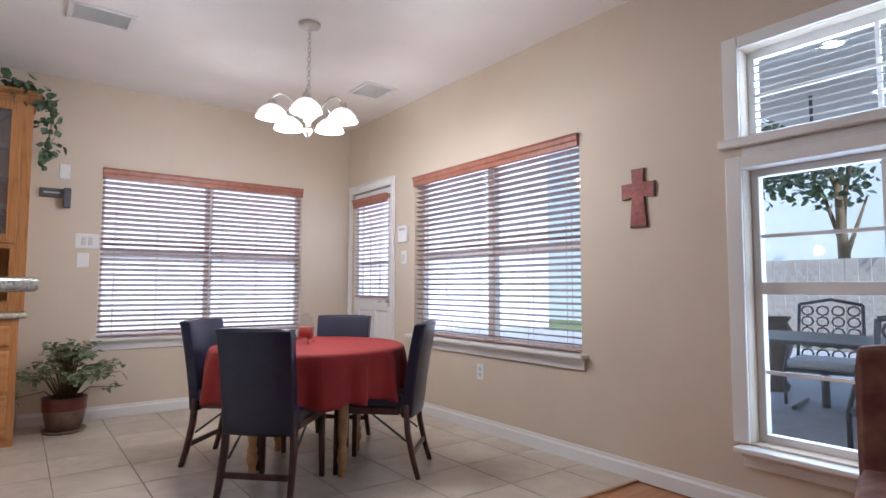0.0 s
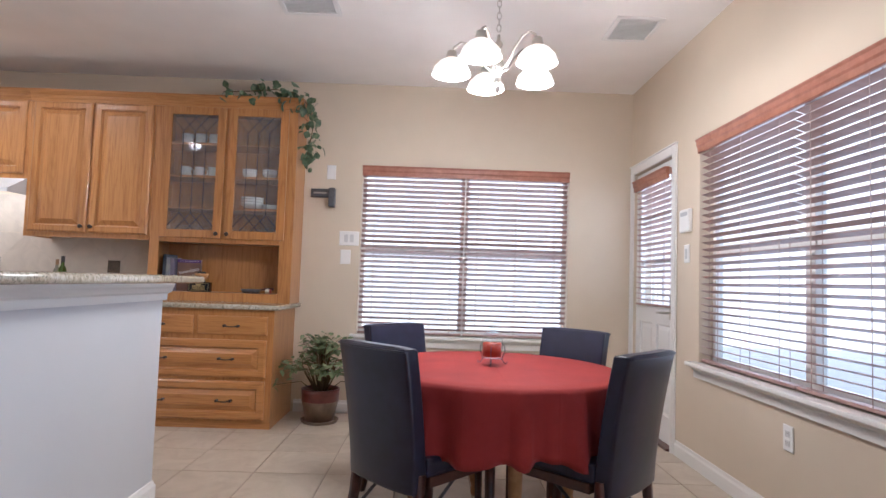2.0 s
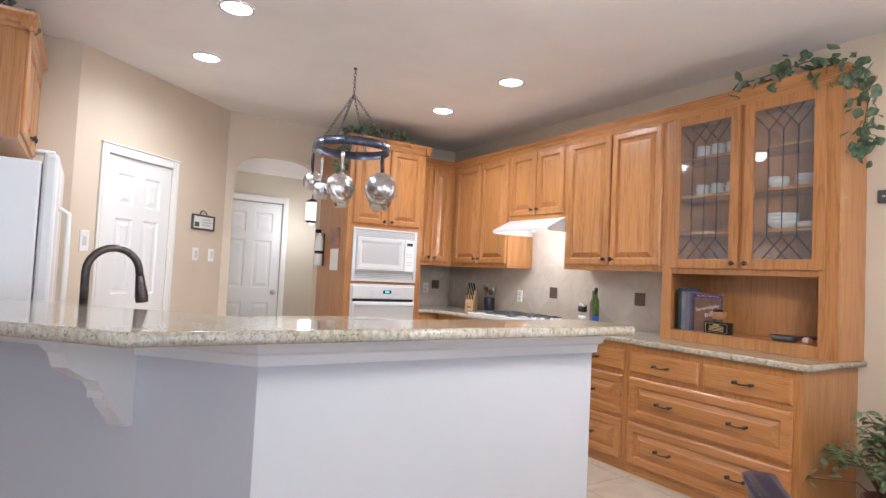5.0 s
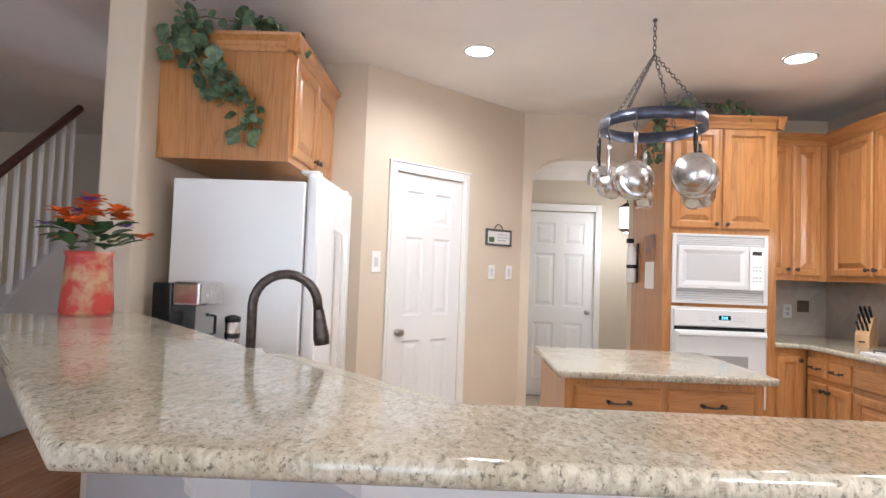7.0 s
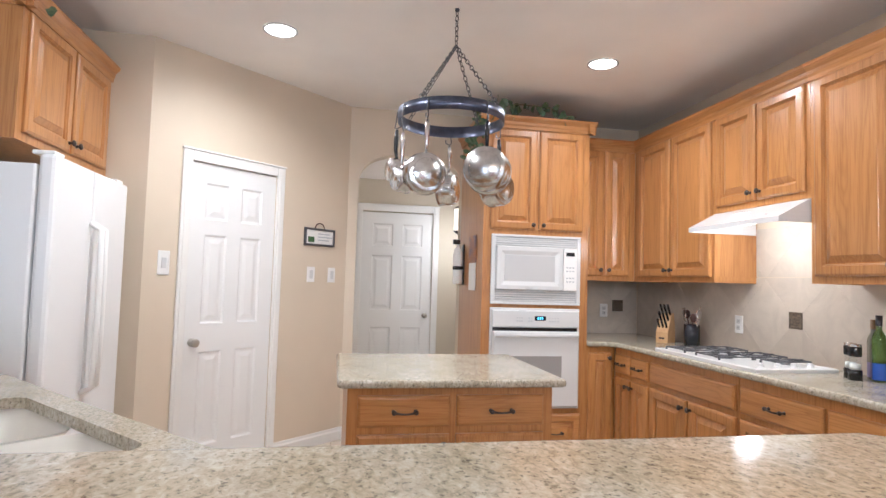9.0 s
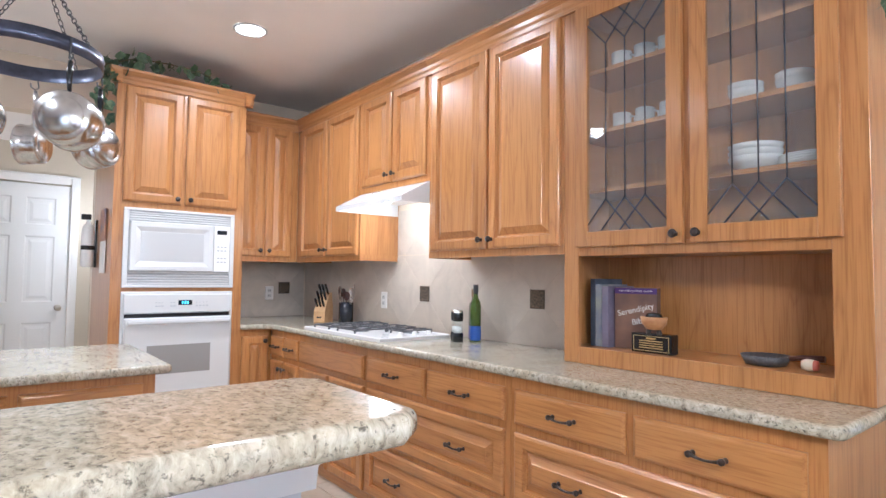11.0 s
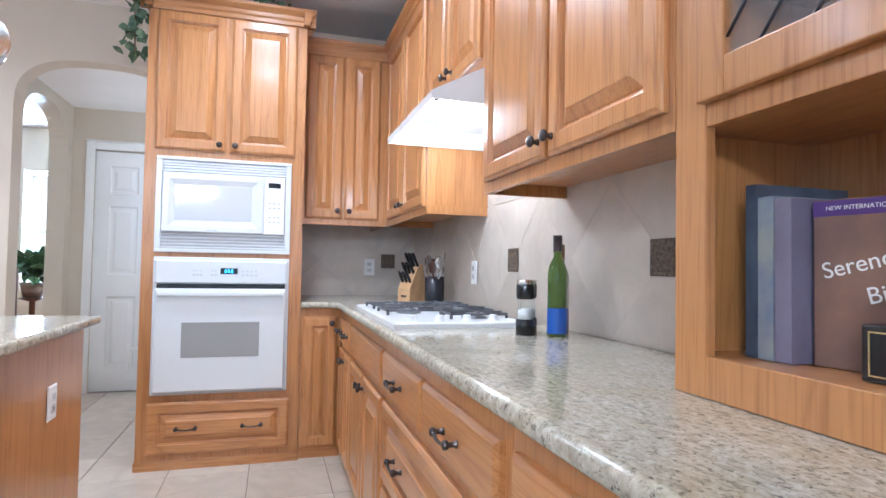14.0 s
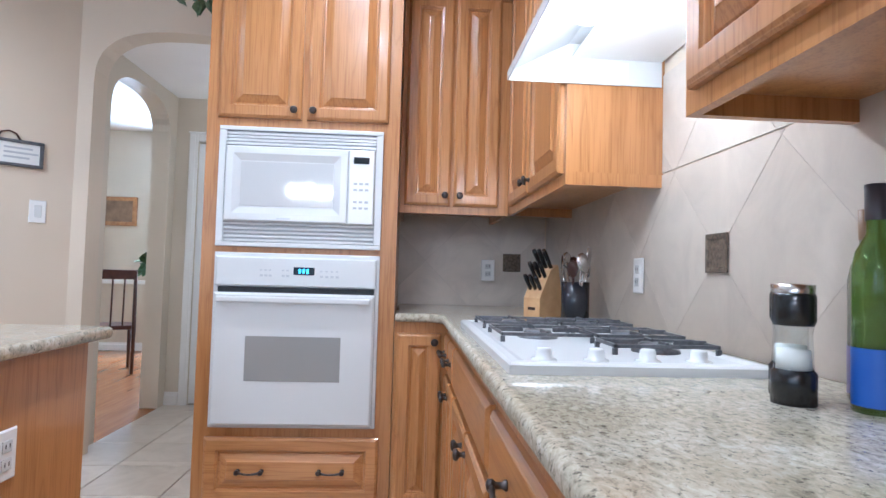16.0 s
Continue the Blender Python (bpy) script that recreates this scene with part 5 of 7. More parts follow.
# ---- table and chairs ----
TC = Vector((2.035, 3.47, 0))
TH = 0.712
tb = thing("round_table", "round wooden dining table with turned legs", "table", Matrix.Translation(TC))
part("tabletop", lathe([(0, TH - 0.03), (0.55, TH - 0.03), (0.56, TH - 0.015), (0.55, TH - 0.002), (0, TH - 0.002)], 48), M["tablewood"], tb)
leg = [(0.0, 0), (0.018, 0), (0.024, 0.02), (0.020, 0.05), (0.028, 0.075), (0.034, 0.10), (0.026, 0.125), (0.030, 0.15), (0.020, 0.17), (0.027, 0.22), (0.031, 0.40), (0.034, 0.52), (0.034, 0.68)]
for i in range(4):
    th = radians(90 * i + 8)
    part("leg", lathe(leg, 16, None, Matrix.Translation((0.36 * math.cos(th), 0.36 * math.sin(th), 0))), M["tablewood"], tb, "turned light oak leg")
part("apron", lathe([(0.40, 0.60), (0.42, 0.60), (0.42, 0.68), (0.40, 0.68), (0.40, 0.60)], 32), M["tablewood"], tb)


def tablecloth():
    bm = bmesh.new()
    rng = random.Random(5)
    seg = 192
    rings = []
    prof = [(0.0, 0), (0.25, 0), (0.45, 0), (0.525, 0.0), (0.540, -0.006), (0.546, -0.02), (0.549, -0.06), (0.55, -0.12), (0.55, -0.19), (0.55, -0.26), (0.55, -0.285)]
    ph = [rng.uniform(0, 6.28) for _ in range(6)]
    for r, dz in prof:
        ring = []
        drop = (max(0.0, -dz - 0.015) / 0.26) ** 0.7
        for i in range(seg):
            th = 2 * math.pi * i / seg
            wv = math.sin(19 * th + ph[0] + 1.2 * math.sin(3 * th)) + 0.6 * math.sin(31 * th + ph[1] + math.sin(5 * th)) + 0.5 * math.sin(9 * th + ph[2])
            wv = math.copysign(abs(wv / 2.1) ** 0.8, wv)
            rr = r + drop * (0.040 * wv + 0.014)
            z = TH + 0.002 + dz + drop * (0.014 * math.sin(3 * th + ph[3]) - 0.016 * wv)
            ring.append(bm.verts.new((rr * math.cos(th), rr * math.sin(th), z)) if r > 0 else None)
        if r == 0:
            ring = [bm.verts.new((0, 0, TH + 0.002))]
        rings.append(ring)
    for a, b in zip(rings, rings[1:]):
        for i in range(seg):
            j = (i + 1) % seg
            f = bm.faces.new((a[0], b[i], b[j])) if len(a) == 1 else bm.faces.new((a[i], b[i], b[j], a[j]))
            f.smooth = True
    return bm


cl = tagged(obj("tablecloth", tablecloth(), M["cloth"]), "dark red cloth hanging in folds over the round table", "tablecloth")
cl.matrix_world = Matrix.Translation(TC) @ Matrix.Diagonal((1.06, 1.06, 1, 1))
so = cl.modifiers.new("thickness", "SOLIDIFY")
so.thickness = 0.0025

# chair: local +y faces the table, the back stands at y = 0
chair = thing("dining_chair", "dark leather dining chair with dark cherry legs, tucked at the table", "chair", None, "chairs round the table")


def cushion(x0, x1, y0, y1, z0, z1, bev, puff, seg=6):
    bm = bmesh.new()
    box(bm, x0, x1, y0, y1, z0, z1)
    bmesh.ops.subdivide_edges(bm, edges=bm.edges[:], cuts=seg, use_grid_fill=True)
    c = Vector(((x0 + x1) / 2, (y0 + y1) / 2, (z0 + z1) / 2))
    h = Vector(((x1 - x0) / 2, (y1 - y0) / 2, (z1 - z0) / 2))
    for v in bm.verts:
        u = [(v.co[i] - c[i]) / h[i] for i in range(3)]
        o = v.co.copy()
        for i in range(3):
            j, k2 = (i + 1) % 3, (i + 2) % 3
            f = (1 - abs(u[j]) ** 6) * (1 - abs(u[k2]) ** 6)
            o[i] += math.copysign(1, u[i]) * (abs(u[i]) > 0.99) * puff[i] * f
        v.co = o
    es = [e for e in bm.edges if len(e.link_faces) == 2 and e.calc_face_angle(0) > 1.0]
    bmesh.ops.bevel(bm, geom=es, offset=bev, segments=3, profile=0.5, affect="EDGES", clamp_overlap=True)
    for f in bm.faces:
        f.smooth = True
    return bm


bk = cushion(-0.192, 0.192, -0.035, 0.03, 0.33, 0.855, 0.012, (0.0, 0.008, 0.004))
for v in bk.verts:
    s = max(0.0, (v.co.z - 0.33) / 0.525)
    v.co.y += -0.075 * s ** 1.5 + 0.018 * (1 - (v.co.x / 0.2) ** 2) * -1
    v.co.x *= 0.97 + 0.05 * s
part("backrest", bk, M["leather"], chair)
pp = []
for i in range(15):
    u = -1 + 2 * i / 14
    pp.append((0.196 * u, -0.035 - 0.075 - 0.018 * (1 - u * u), 0.845))
part("piping", tube(pp, 0.004, 6), M["leather"], chair)
part("seat", cushion(-0.195, 0.195, 0.02, 0.43, 0.385, 0.455, 0.018, (0.004, 0.004, 0.014)), M["leather"], chair, "padded dark leather seat")
part("seat_frame", B(-0.19, 0.19, 0.04, 0.41, 0.345, 0.384, 0.004), M["chairwood"], chair)
for sx in (-1, 1):
    part("leg", tube([(sx * 0.18, 0.0, 0.40), (sx * 0.182, -0.012, 0.25), (sx * 0.186, -0.045, 0.10), (sx * 0.19, -0.075, 0.0)], [0.022, 0.021, 0.019, 0.017], 4), M["chairwood"], chair, "curved dark cherry rear leg")
    part("leg", tube([(sx * 0.175, 0.40, 0.37), (sx * 0.178, 0.405, 0.0)], [0.022, 0.017], 4), M["chairwood"], chair)
    part("brace", tube([(sx * 0.168, 0.0, 0.20), (sx * 0.166, 0.20, 0.345)], 0.007, 6), M["iron"], chair, "dark folding brace")
part("stretcher", B(-0.175, 0.175, -0.045, -0.028, 0.115, 0.145, 0.003), M["chairwood"], chair)
spots = [((1.585, 3.03), -45), ((1.585, 3.92), -135), ((2.47, 3.915), 135), ((2.485, 3.01), 45)]
for i, ((x, y), a) in enumerate(spots):
    m = at(x, y, 0, a)
    if i == 0:
        chair.matrix_world = m
    else:
        copy_thing(chair, m)

# ---- ceiling fittings ----
def can_light(x, y, power=35):
    c = thing("recessed_light", "round white recessed ceiling light, lit", "ceiling light", Matrix.Translation((x, y, TOP)), "recessed ceiling lights")
    part("ring", lathe([(0.10, -0.0005), (0.10, -0.006), (0.088, -0.010), (0.084, -0.003)], 28), M["white"], c)
    part("lens", lathe([(0, -0.004), (0.05, -0.0045), (0.084, -0.003)], 24), M["bulb"], c, "glowing lens")
    lamp("can_lamp", "SPOT", Matrix.Translation((x, y, TOP - 0.03)), power, (1.0, 0.93, 0.83), spot=radians(168), soft=0.06)


for x, y in ((-2.31, 2.48), (-2.295, 4.50), (-1.305, 4.49), (-1.34, 2.48)):
    can_light(x, y)


def vent(x, y, wx, wy):
    v = thing("ceiling_vent", "white slatted air vent in the ceiling", "vent", Matrix.Translation((x, y, TOP)), "ceiling vents")
    f = bmesh.new()
    for a, b, c, d in ((-wx, wx, -wy, -wy + 0.03), (-wx, wx, wy - 0.03, wy), (-wx, -wx + 0.03, -wy + 0.03, wy - 0.03), (wx - 0.03, wx, -wy + 0.03, wy - 0.03)):
        box(f, a, b, c, d, -0.012, -0.0005, 0.003)
    part("frame", f, M["white_soft"], v)
    part("backing", B(-wx + 0.03, wx - 0.03, -wy + 0.03, wy - 0.03, -0.003, -0.001), M["white_soft"], v)
    sl = part("slat", B(-wx + 0.03, wx - 0.03, -0.007, 0.007, -0.001, 0.001, 0, Matrix.Rotation(radians(35), 4, "X")), M["white_soft"], v)
    n = int((2 * wy - 0.06) / 0.018)
    for i in range(n):
        mm = Matrix.Translation((0, -wy + 0.04 + i * 0.018, -0.008))
        if i == 0:
            sl.matrix_basis = mm
        else:
            share(sl, v, mm)


vent(0.93, 4.17, 0.18, 0.13)
vent(2.945, 4.33, 0.15, 0.17)

# chandelier
ch = thing("chandelier", "brushed nickel five-arm chandelier with lit glass bowl shades", "chandelier", Matrix.Translation((2.01, 3.50, TOP)) @ Matrix.Diagonal((1, 1, 0.95, 1)))
part("canopy", lathe([(0, -0.04), (0.02, -0.038), (0.065, -0.018), (0.07, -0.0005), (0, -0.0005)], 24), M["nickel"], ch)
bm = bmesh.new()
for i in range(13):
    z = -0.05 - i * 0.032
    a = radians(90 * (i % 2))
    tube([(0.010 * math.cos(q) * math.cos(a), 0.010 * math.cos(q) * math.sin(a), z + 0.020 * math.sin(q)) for q in [2 * math.pi * k / 10 for k in range(10)]], 0.0025, 5, bm, closed=True)
part("chain", bm, M["nickel"], ch)
part("column", lathe([(0, -0.47), (0.008, -0.47), (0.010, -0.50), (0.022, -0.52), (0.010, -0.545), (0.012, -0.58), (0.028, -0.61), (0.030, -0.66), (0.015, -0.68), (0.018, -0.71), (0.03, -0.73), (0.018, -0.75), (0.006, -0.77), (0, -0.775)], 18), M["nickel"], ch)
for i in range(5):
    th = radians(72 * i + 100)
    cs, sn = math.cos(th), math.sin(th)
    path = [(0.02, -0.66), (0.06, -0.63), (0.10, -0.56), (0.14, -0.515), (0.18, -0.505), (0.215, -0.53), (0.225, -0.56)]
    part("arm", tube([(r * cs, r * sn, z) for r, z in path], 0.006, 8), M["nickel"], ch)
    part("cup", lathe([(0, -0.005), (0.022, 0.0), (0.026, -0.02), (0.030, -0.045)], 16, None, Matrix.Translation((0.225 * cs, 0.225 * sn, -0.55))), M["nickel"], ch)
    sh = lathe([(0.030, -0.04), (0.055, -0.055), (0.082, -0.085), (0.094, -0.118), (0.096, -0.124), (0.091, -0.124), (0.078, -0.088), (0.052, -0.06), (0.028, -0.045)], 28, None, Matrix.Translation((0.225 * cs, 0.225 * sn, -0.55)))
    part("shade", sh, M["shade"], ch, "glowing frosted glass bowl")
    lamp("chandelier_lamp", "POINT", Matrix.Translation((2.01 + 0.225 * cs, 3.50 + 0.225 * sn, TOP - 0.70)), 14, (1.0, 0.90, 0.76), soft=0.06)


# ---- outside ----
setting("ground", B(-60, 60, -60, 60, -0.30, -0.16), two_tone("lawn", (0.16, 0.21, 0.08), (0.11, 0.15, 0.05), 0.9, 3), "grass round the house", "ground")
setting("patio", B(EAST + 0.14, EAST + 8.8, -8, 14, -0.16, -0.05), two_tone("patio_concrete", (0.42, 0.43, 0.44), (0.35, 0.36, 0.37), 0.8, 4), "pale concrete patio", "pavement")
setting("patio_roof", B(EAST + 0.14, EAST + 4.6, -5, 2.5, 2.62, 2.74), M["trim"], "white patio ceiling", "ceiling")


def post(x, y):
    p = thing("patio_post", "square white patio post on the concrete", "post", Matrix.Translation((x, y, -0.05)), "patio posts")
    part("shaft", B(-0.09, 0.09, -0.09, 0.09, 0.0, 2.67, 0.004), M["trim"], p)
    part("foot", B(-0.12, 0.12, -0.12, 0.12, 0.0, 0.12, 0.006), M["trim"], p)


for y in (-0.6, 1.9, 4.2):
    post(EAST + 4.4, y)
fen = thing("garden_fence", "pale board fence across the garden", "fence", Matrix.Translation((EAST + 9.0, 0, -0.16)))
# emissive slabs added so the outdoors reads bright between the blind slats
backdrop_glow = glow("bright_haze", (0.58, 0.80, 1.0), 0.22)
setting("backdrop_north", B(-8, 14, NORTH + 7, NORTH + 7.1, -0.2, 6), glow("pale_haze", (1.0, 0.80, 0.82), 0.34), "glowing backdrop that stands in for the bright outdoors", "backdrop")
setting("backdrop_east", B(EAST + 14, EAST + 14.1, -12, 34, -0.2, 8), backdrop_glow, "glowing backdrop that stands in for the bright outdoors", "backdrop")
fb = part("board", B(-0.012, 0.012, 0.0, 0.19, 0, 1.75, 0.004), two_tone("fence_wood", (0.50, 0.44, 0.37), (0.38, 0.33, 0.27), 0.85, 12, 0.3), fen)
fb.matrix_basis = Matrix.Translation((0, -9.0, 0))
for i in range(1, 90):
    share(fb, fen, Matrix.Translation((0, -9.0 + 0.2 * i, 0)))
part("rail", B(0.012, 0.06, -9, 9, 0.4, 0.49), M["tablewood"], fen)


def leafy(rng, centre, radius, count, size, squash=0.8):
    """Many small folded leaves in an uneven cloud."""
    bm = bmesh.new()
    lobes = [(Vector((rng.uniform(-1, 1), rng.uniform(-1, 1), rng.uniform(-0.8, 0.8))) * radius * 0.6, rng.uniform(0.35, 0.6) * radius) for _ in range(9)]
    for _ in range(count):
        c, r = rng.choice(lobes)
        v = Vector((rng.gauss(0, 1), rng.gauss(0, 1), rng.gauss(0, 1))).normalized() * r * rng.uniform(0.5, 1.05)
        leaf_at(bm, Vector(centre) + c + Vector((v.x, v.y, v.z * squash)), Euler((rng.uniform(-1, 1), rng.uniform(-1, 1), rng.uniform(0, 6.28))), size * rng.uniform(0.7, 1.3))
    return bm


def leaf_at(bm, p, rot, s, wide=0.42):
    m = rot.to_matrix()
    pts = [(0, 0, 0), (wide * 0.8, 0.28, 0.06), (wide, 0.55, 0.07), (wide * 0.45, 0.85, 0.02), (0, 1.05, -0.08), (-wide * 0.45, 0.85, 0.02), (-wide, 0.55, 0.07), (-wide * 0.8, 0.28, 0.06), (0, 0.5, 0)]
    vs = [bm.verts.new(p + m @ (Vector(q) * s)) for q in pts]
    for i in range(8):
        bm.faces.new((vs[8], vs[i], vs[(i + 1) % 8]))


M["garden"] = two_tone("garden_leaf", (0.12, 0.17, 0.10), (0.06, 0.10, 0.05), 0.4, 4, 0.1)


def tree(x, y, h, seed):
    rng = random.Random(seed)
    t = thing("tree", "leafy green garden tree behind the fence", "tree", Matrix.Translation((x, y, -0.16)), "garden trees")
    bm = tube([(0, 0, 0), (0.05, 0.02, h * 0.3), (0.0, 0.08, h * 0.6)], [0.16, 0.12, 0.07], 8)
    for i in range(5):
        a = rng.uniform(0, 6.28)
        tube([(0.03, 0.03, h * (0.3 + 0.06 * i)), (0.8 * math.cos(a), 0.8 * math.sin(a), h * (0.55 + 0.07 * i))], [0.06, 0.02], 6, bm)
    part("trunk", bm, M["stem"], t)
    part("crown", leafy(rng, (0, 0, h * 0.72), h * 0.36, 1800, 0.17), M["garden"], t)


for i, (x, y, h) in enumerate(((12.5, -2.5, 5.5), (13.0, 1.5, 5.4), (13.4, 4.6, 5.8))):
    tree(EAST + x - 2.5, y, h, 20 + i)

# patio furniture
def patio_chair(m, cushion_label="pale cushion"):
    c = thing("patio_chair", "black cast metal patio chair with a pale cushion", "chair", m, "patio chairs")
    fr = bmesh.new()
    for sx in (-1, 1):
        tube([(sx * 0.27, 0.25, 0.05), (sx * 0.27, 0.27, 0.35), (sx * 0.28, -0.05, 0.62), (sx * 0.27, -0.28, 0.60)], 0.016, 6, fr)
        tube([(sx * 0.27, -0.28, 0.40), (sx * 0.26, -0.38, 0.95)], 0.016, 6, fr)
        tube([(sx * 0.20, -0.30, 0.03), (sx * 0.24, 0.0, 0.0), (sx * 0.20, 0.30, 0.03)], 0.018, 6, fr)
    tube([(-0.26, -0.38, 0.95), (0, -0.41, 1.0), (0.26, -0.38, 0.95)], 0.016, 6, fr)
    tube([(0, 0, 0.02), (0, 0, 0.36)], 0.035, 8, fr)
    box(fr, -0.27, 0.27, -0.28, 0.27, 0.35, 0.38)
    part("frame", fr, M["iron"], c)
    lat = bmesh.new()
    for i in range(4):
        for j in range(5):
            x, z = -0.19 + 0.127 * i, 0.47 + 0.105 * j
            tube([(x + 0.05 * math.cos(q), -0.31 - 0.07 * (z - 0.45) / 0.5, z + 0.045 * math.sin(q)) for q in [6.283 * k / 8 for k in range(8)]], 0.009, 5, lat, closed=True)
    part("lattice", lat, M["iron"], c)
    part("cushion", cushion(-0.25, 0.25, -0.26, 0.26, 0.382, 0.46, 0.02, (0.004, 0.004, 0.012), 4), M["paper"], c, cushion_label)
    return c


patio_chair(at(EAST + 1.25, 1.15, -0.05, -60))
patio_chair(at(EAST + 1.35, 0.25, -0.05, -100))
patio_chair(at(EAST + 3.2, 2.3, -0.05, 100))
patio_chair(at(EAST + 3.2, 1.5, -0.05, 80))
pt = thing("patio_table", "long dark metal patio table", "table", Matrix.Translation((EAST + 2.25, 1.75, -0.05)))
part("tabletop", B(-0.5, 0.5, -1.0, 1.0, 0.70, 0.73, 0.01), M["iron"], pt)
for sx in (-1, 1):
    for sy in (-1, 1):
        part("leg", tube([(sx * 0.42, sy * 0.85, 0), (sx * 0.38, sy * 0.8, 0.35), (sx * 0.42, sy * 0.85, 0.70)], 0.025, 8), M["iron"], pt)
urn = thing("garden_urn", "dark stone urn on the patio", "urn", Matrix.Translation((EAST + 3.9, 3.05, -0.05)))
part("body", lathe([(0, 0), (0.14, 0), (0.16, 0.06), (0.08, 0.16), (0.18, 0.42), (0.22, 0.60), (0.15, 0.74), (0.19, 0.80), (0, 0.80)], 20), M["stone"], urn)
fan = thing("ceiling_fan", "dark patio ceiling fan at rest", "fan", Matrix.Translation((EAST + 2.3, 2.0, 2.62)))
part("rod", tube([(0, 0, 0), (0, 0, -0.28)], 0.014, 8), M["iron"], fan)
part("motor", lathe([(0, -0.42), (0.07, -0.41), (0.11, -0.37), (0.11, -0.31), (0.05, -0.27), (0, -0.27)], 20), M["iron"], fan)
for i in range(5):
    part("blade", B(0.10, 0.62, -0.065, 0.065, -0.35, -0.342, 0.002, Matrix.Rotation(radians(72 * i + 10), 4, "Z") @ Matrix.Translation((0, 0, 0)) @ Matrix.Rotation(radians(8), 4, "X")), M["chairwood"], fan)
for x, y in ((1.3, 1.5), (1.3, 2.3), (2.6, 1.6), (2.6, 2.6)):
    pl = thing("recessed_light", "round patio ceiling light, lit", "ceiling light", Matrix.Translation((EAST + x, y, 2.62)), "patio ceiling lights")
    part("ring", lathe([(0.09, -0.0005), (0.09, -0.006), (0.066, -0.008)], 20), M["white"], pl)
    part("lens", lathe([(0, -0.004), (0.066, -0.004)], 20), M["bulb"], pl, "glowing lens")

# ---- small things ----
# cross
cr = thing("wall_cross", "carved red wooden cross hung on the beige wall", "cross", at(EAST - 0.001, 2.05, 1.40, -90))
out = [(-0.055, 0), (0.055, 0), (0.040, 0.17), (0.038, 0.175), (0.107, 0.165), (0.107, 0.255), (0.036, 0.245), (0.042, 0.335), (-0.042, 0.335), (-0.036, 0.245), (-0.107, 0.255), (-0.107, 0.165), (-0.038, 0.175), (-0.040, 0.17)]
part("edge", prism(out, -0.012, 0.0, "y"), M["chairwood"], cr, "dark wooden edge")
inn2 = [(x * 0.93, 0.012 + z * 0.93 + (0.004 if z > 0.3 else 0)) for x, z in out]
bm = prism(inn2, -0.015, -0.0125, "y")
for i in range(11):
    z = 0.025 + i * 0.027
    w2 = 0.036 if z < 0.17 or z > 0.25 else 0.08
    box(bm, -w2, w2, -0.0175, -0.015, z, z + 0.014, 0.0015)
part("face", bm, two_tone("red_carving", (0.40, 0.13, 0.10), (0.26, 0.06, 0.045), 0.6, 35, 0.4), cr)

# black bracket
bk2 = thing("wall_bracket", "black metal plant bracket on the wall", "bracket", at(0.80, NORTH - 0.001, 1.80, 0))
part("plate", B(-0.11, 0.065, -0.03, 0.0, -0.035, 0.035, 0.005), M["iron"], bk2)
part("arm", B(0.045, 0.095, -0.075, 0.0, -0.115, 0.04, 0.006), M["iron"], bk2)
part("slot", B(-0.085, 0.02, -0.033, -0.030, -0.006, 0.006), M["nickel"], bk2)

# sign by the pantry door
sg = thing("wall_sign", "small framed kitchen sign hanging from a wire", "sign", on_pantry(1.345, 1.617) @ Matrix.Diagonal((1.22, 1, 1.06, 1)))
f = bmesh.new()
for a, b, c, d in ((-0.125, 0.125, -0.065, -0.05), (-0.125, 0.125, 0.05, 0.065), (-0.125, -0.11, -0.05, 0.05), (0.11, 0.125, -0.05, 0.05)):
    box(f, a, b, -0.018, 0.0, c, d, 0.003)
part("frame", f, M["iron"], sg)
part("board", B(-0.11, 0.11, -0.010, -0.004, -0.05, 0.05), M["paper"], sg)
wr = bmesh.new()
for z, w2 in ((0.02, 0.05), (-0.003, 0.06), (-0.026, 0.045)):
    box(wr, -0.015, -0.015 + 2 * w2, -0.0112, -0.010, z, z + 0.009)
part("lettering", wr, M["grey"], sg, "unreadable grey lettering")
part("picture", B(-0.095, -0.045, -0.0112, -0.010, -0.04, 0.0), M["leaf"], sg)
part("hanger", tube([(-0.04, -0.006, 0.066), (-0.025, -0.006, 0.095), (0, -0.006, 0.105), (0.025, -0.006, 0.095), (0.04, -0.006, 0.066)], 0.004, 6), M["chairwood"], sg)

# calendar and mitt on the tower's side
cal = thing("calendar", "paper wall calendar with a picture hung on the oak tower", "calendar", at(-3.22, 3.898, 1.24, 0))
part("page", B(-0.10, 0.10, -0.008, -0.002, 0.0, 0.21, 0.001), M["paper"], cal)
part("picture", B(-0.10, 0.10, -0.010, -0.002, 0.215, 0.42, 0.001), two_tone("calendar_print", (0.45, 0.20, 0.08), (0.10, 0.12, 0.20), 0.5, 9), cal)
ex = thing("fire_extinguisher", "small white fire extinguisher on a bracket", "extinguisher", at(-3.53, 3.89, 1.28, 0))
part("cylinder", lathe([(0, 0), (0.035, 0.0), (0.04, 0.015), (0.04, 0.25), (0.03, 0.29), (0.013, 0.31), (0.012, 0.33), (0, 0.33)], 18, None, Matrix.Translation((0, -0.045, 0))), M["white_soft"], ex)
part("valve", B(-0.012, 0.012, -0.09, -0.03, 0.33, 0.37, 0.004), M["black"], ex)
part("strap", lathe([(0.041, 0.12), (0.042, 0.12), (0.042, 0.15), (0.041, 0.15)], 18, None, Matrix.Translation((0, -0.045, 0))), M["black"], ex)
part("bracket", B(-0.02, 0.02, -0.005, 0.008, 0.0, 0.33), M["black"], ex)

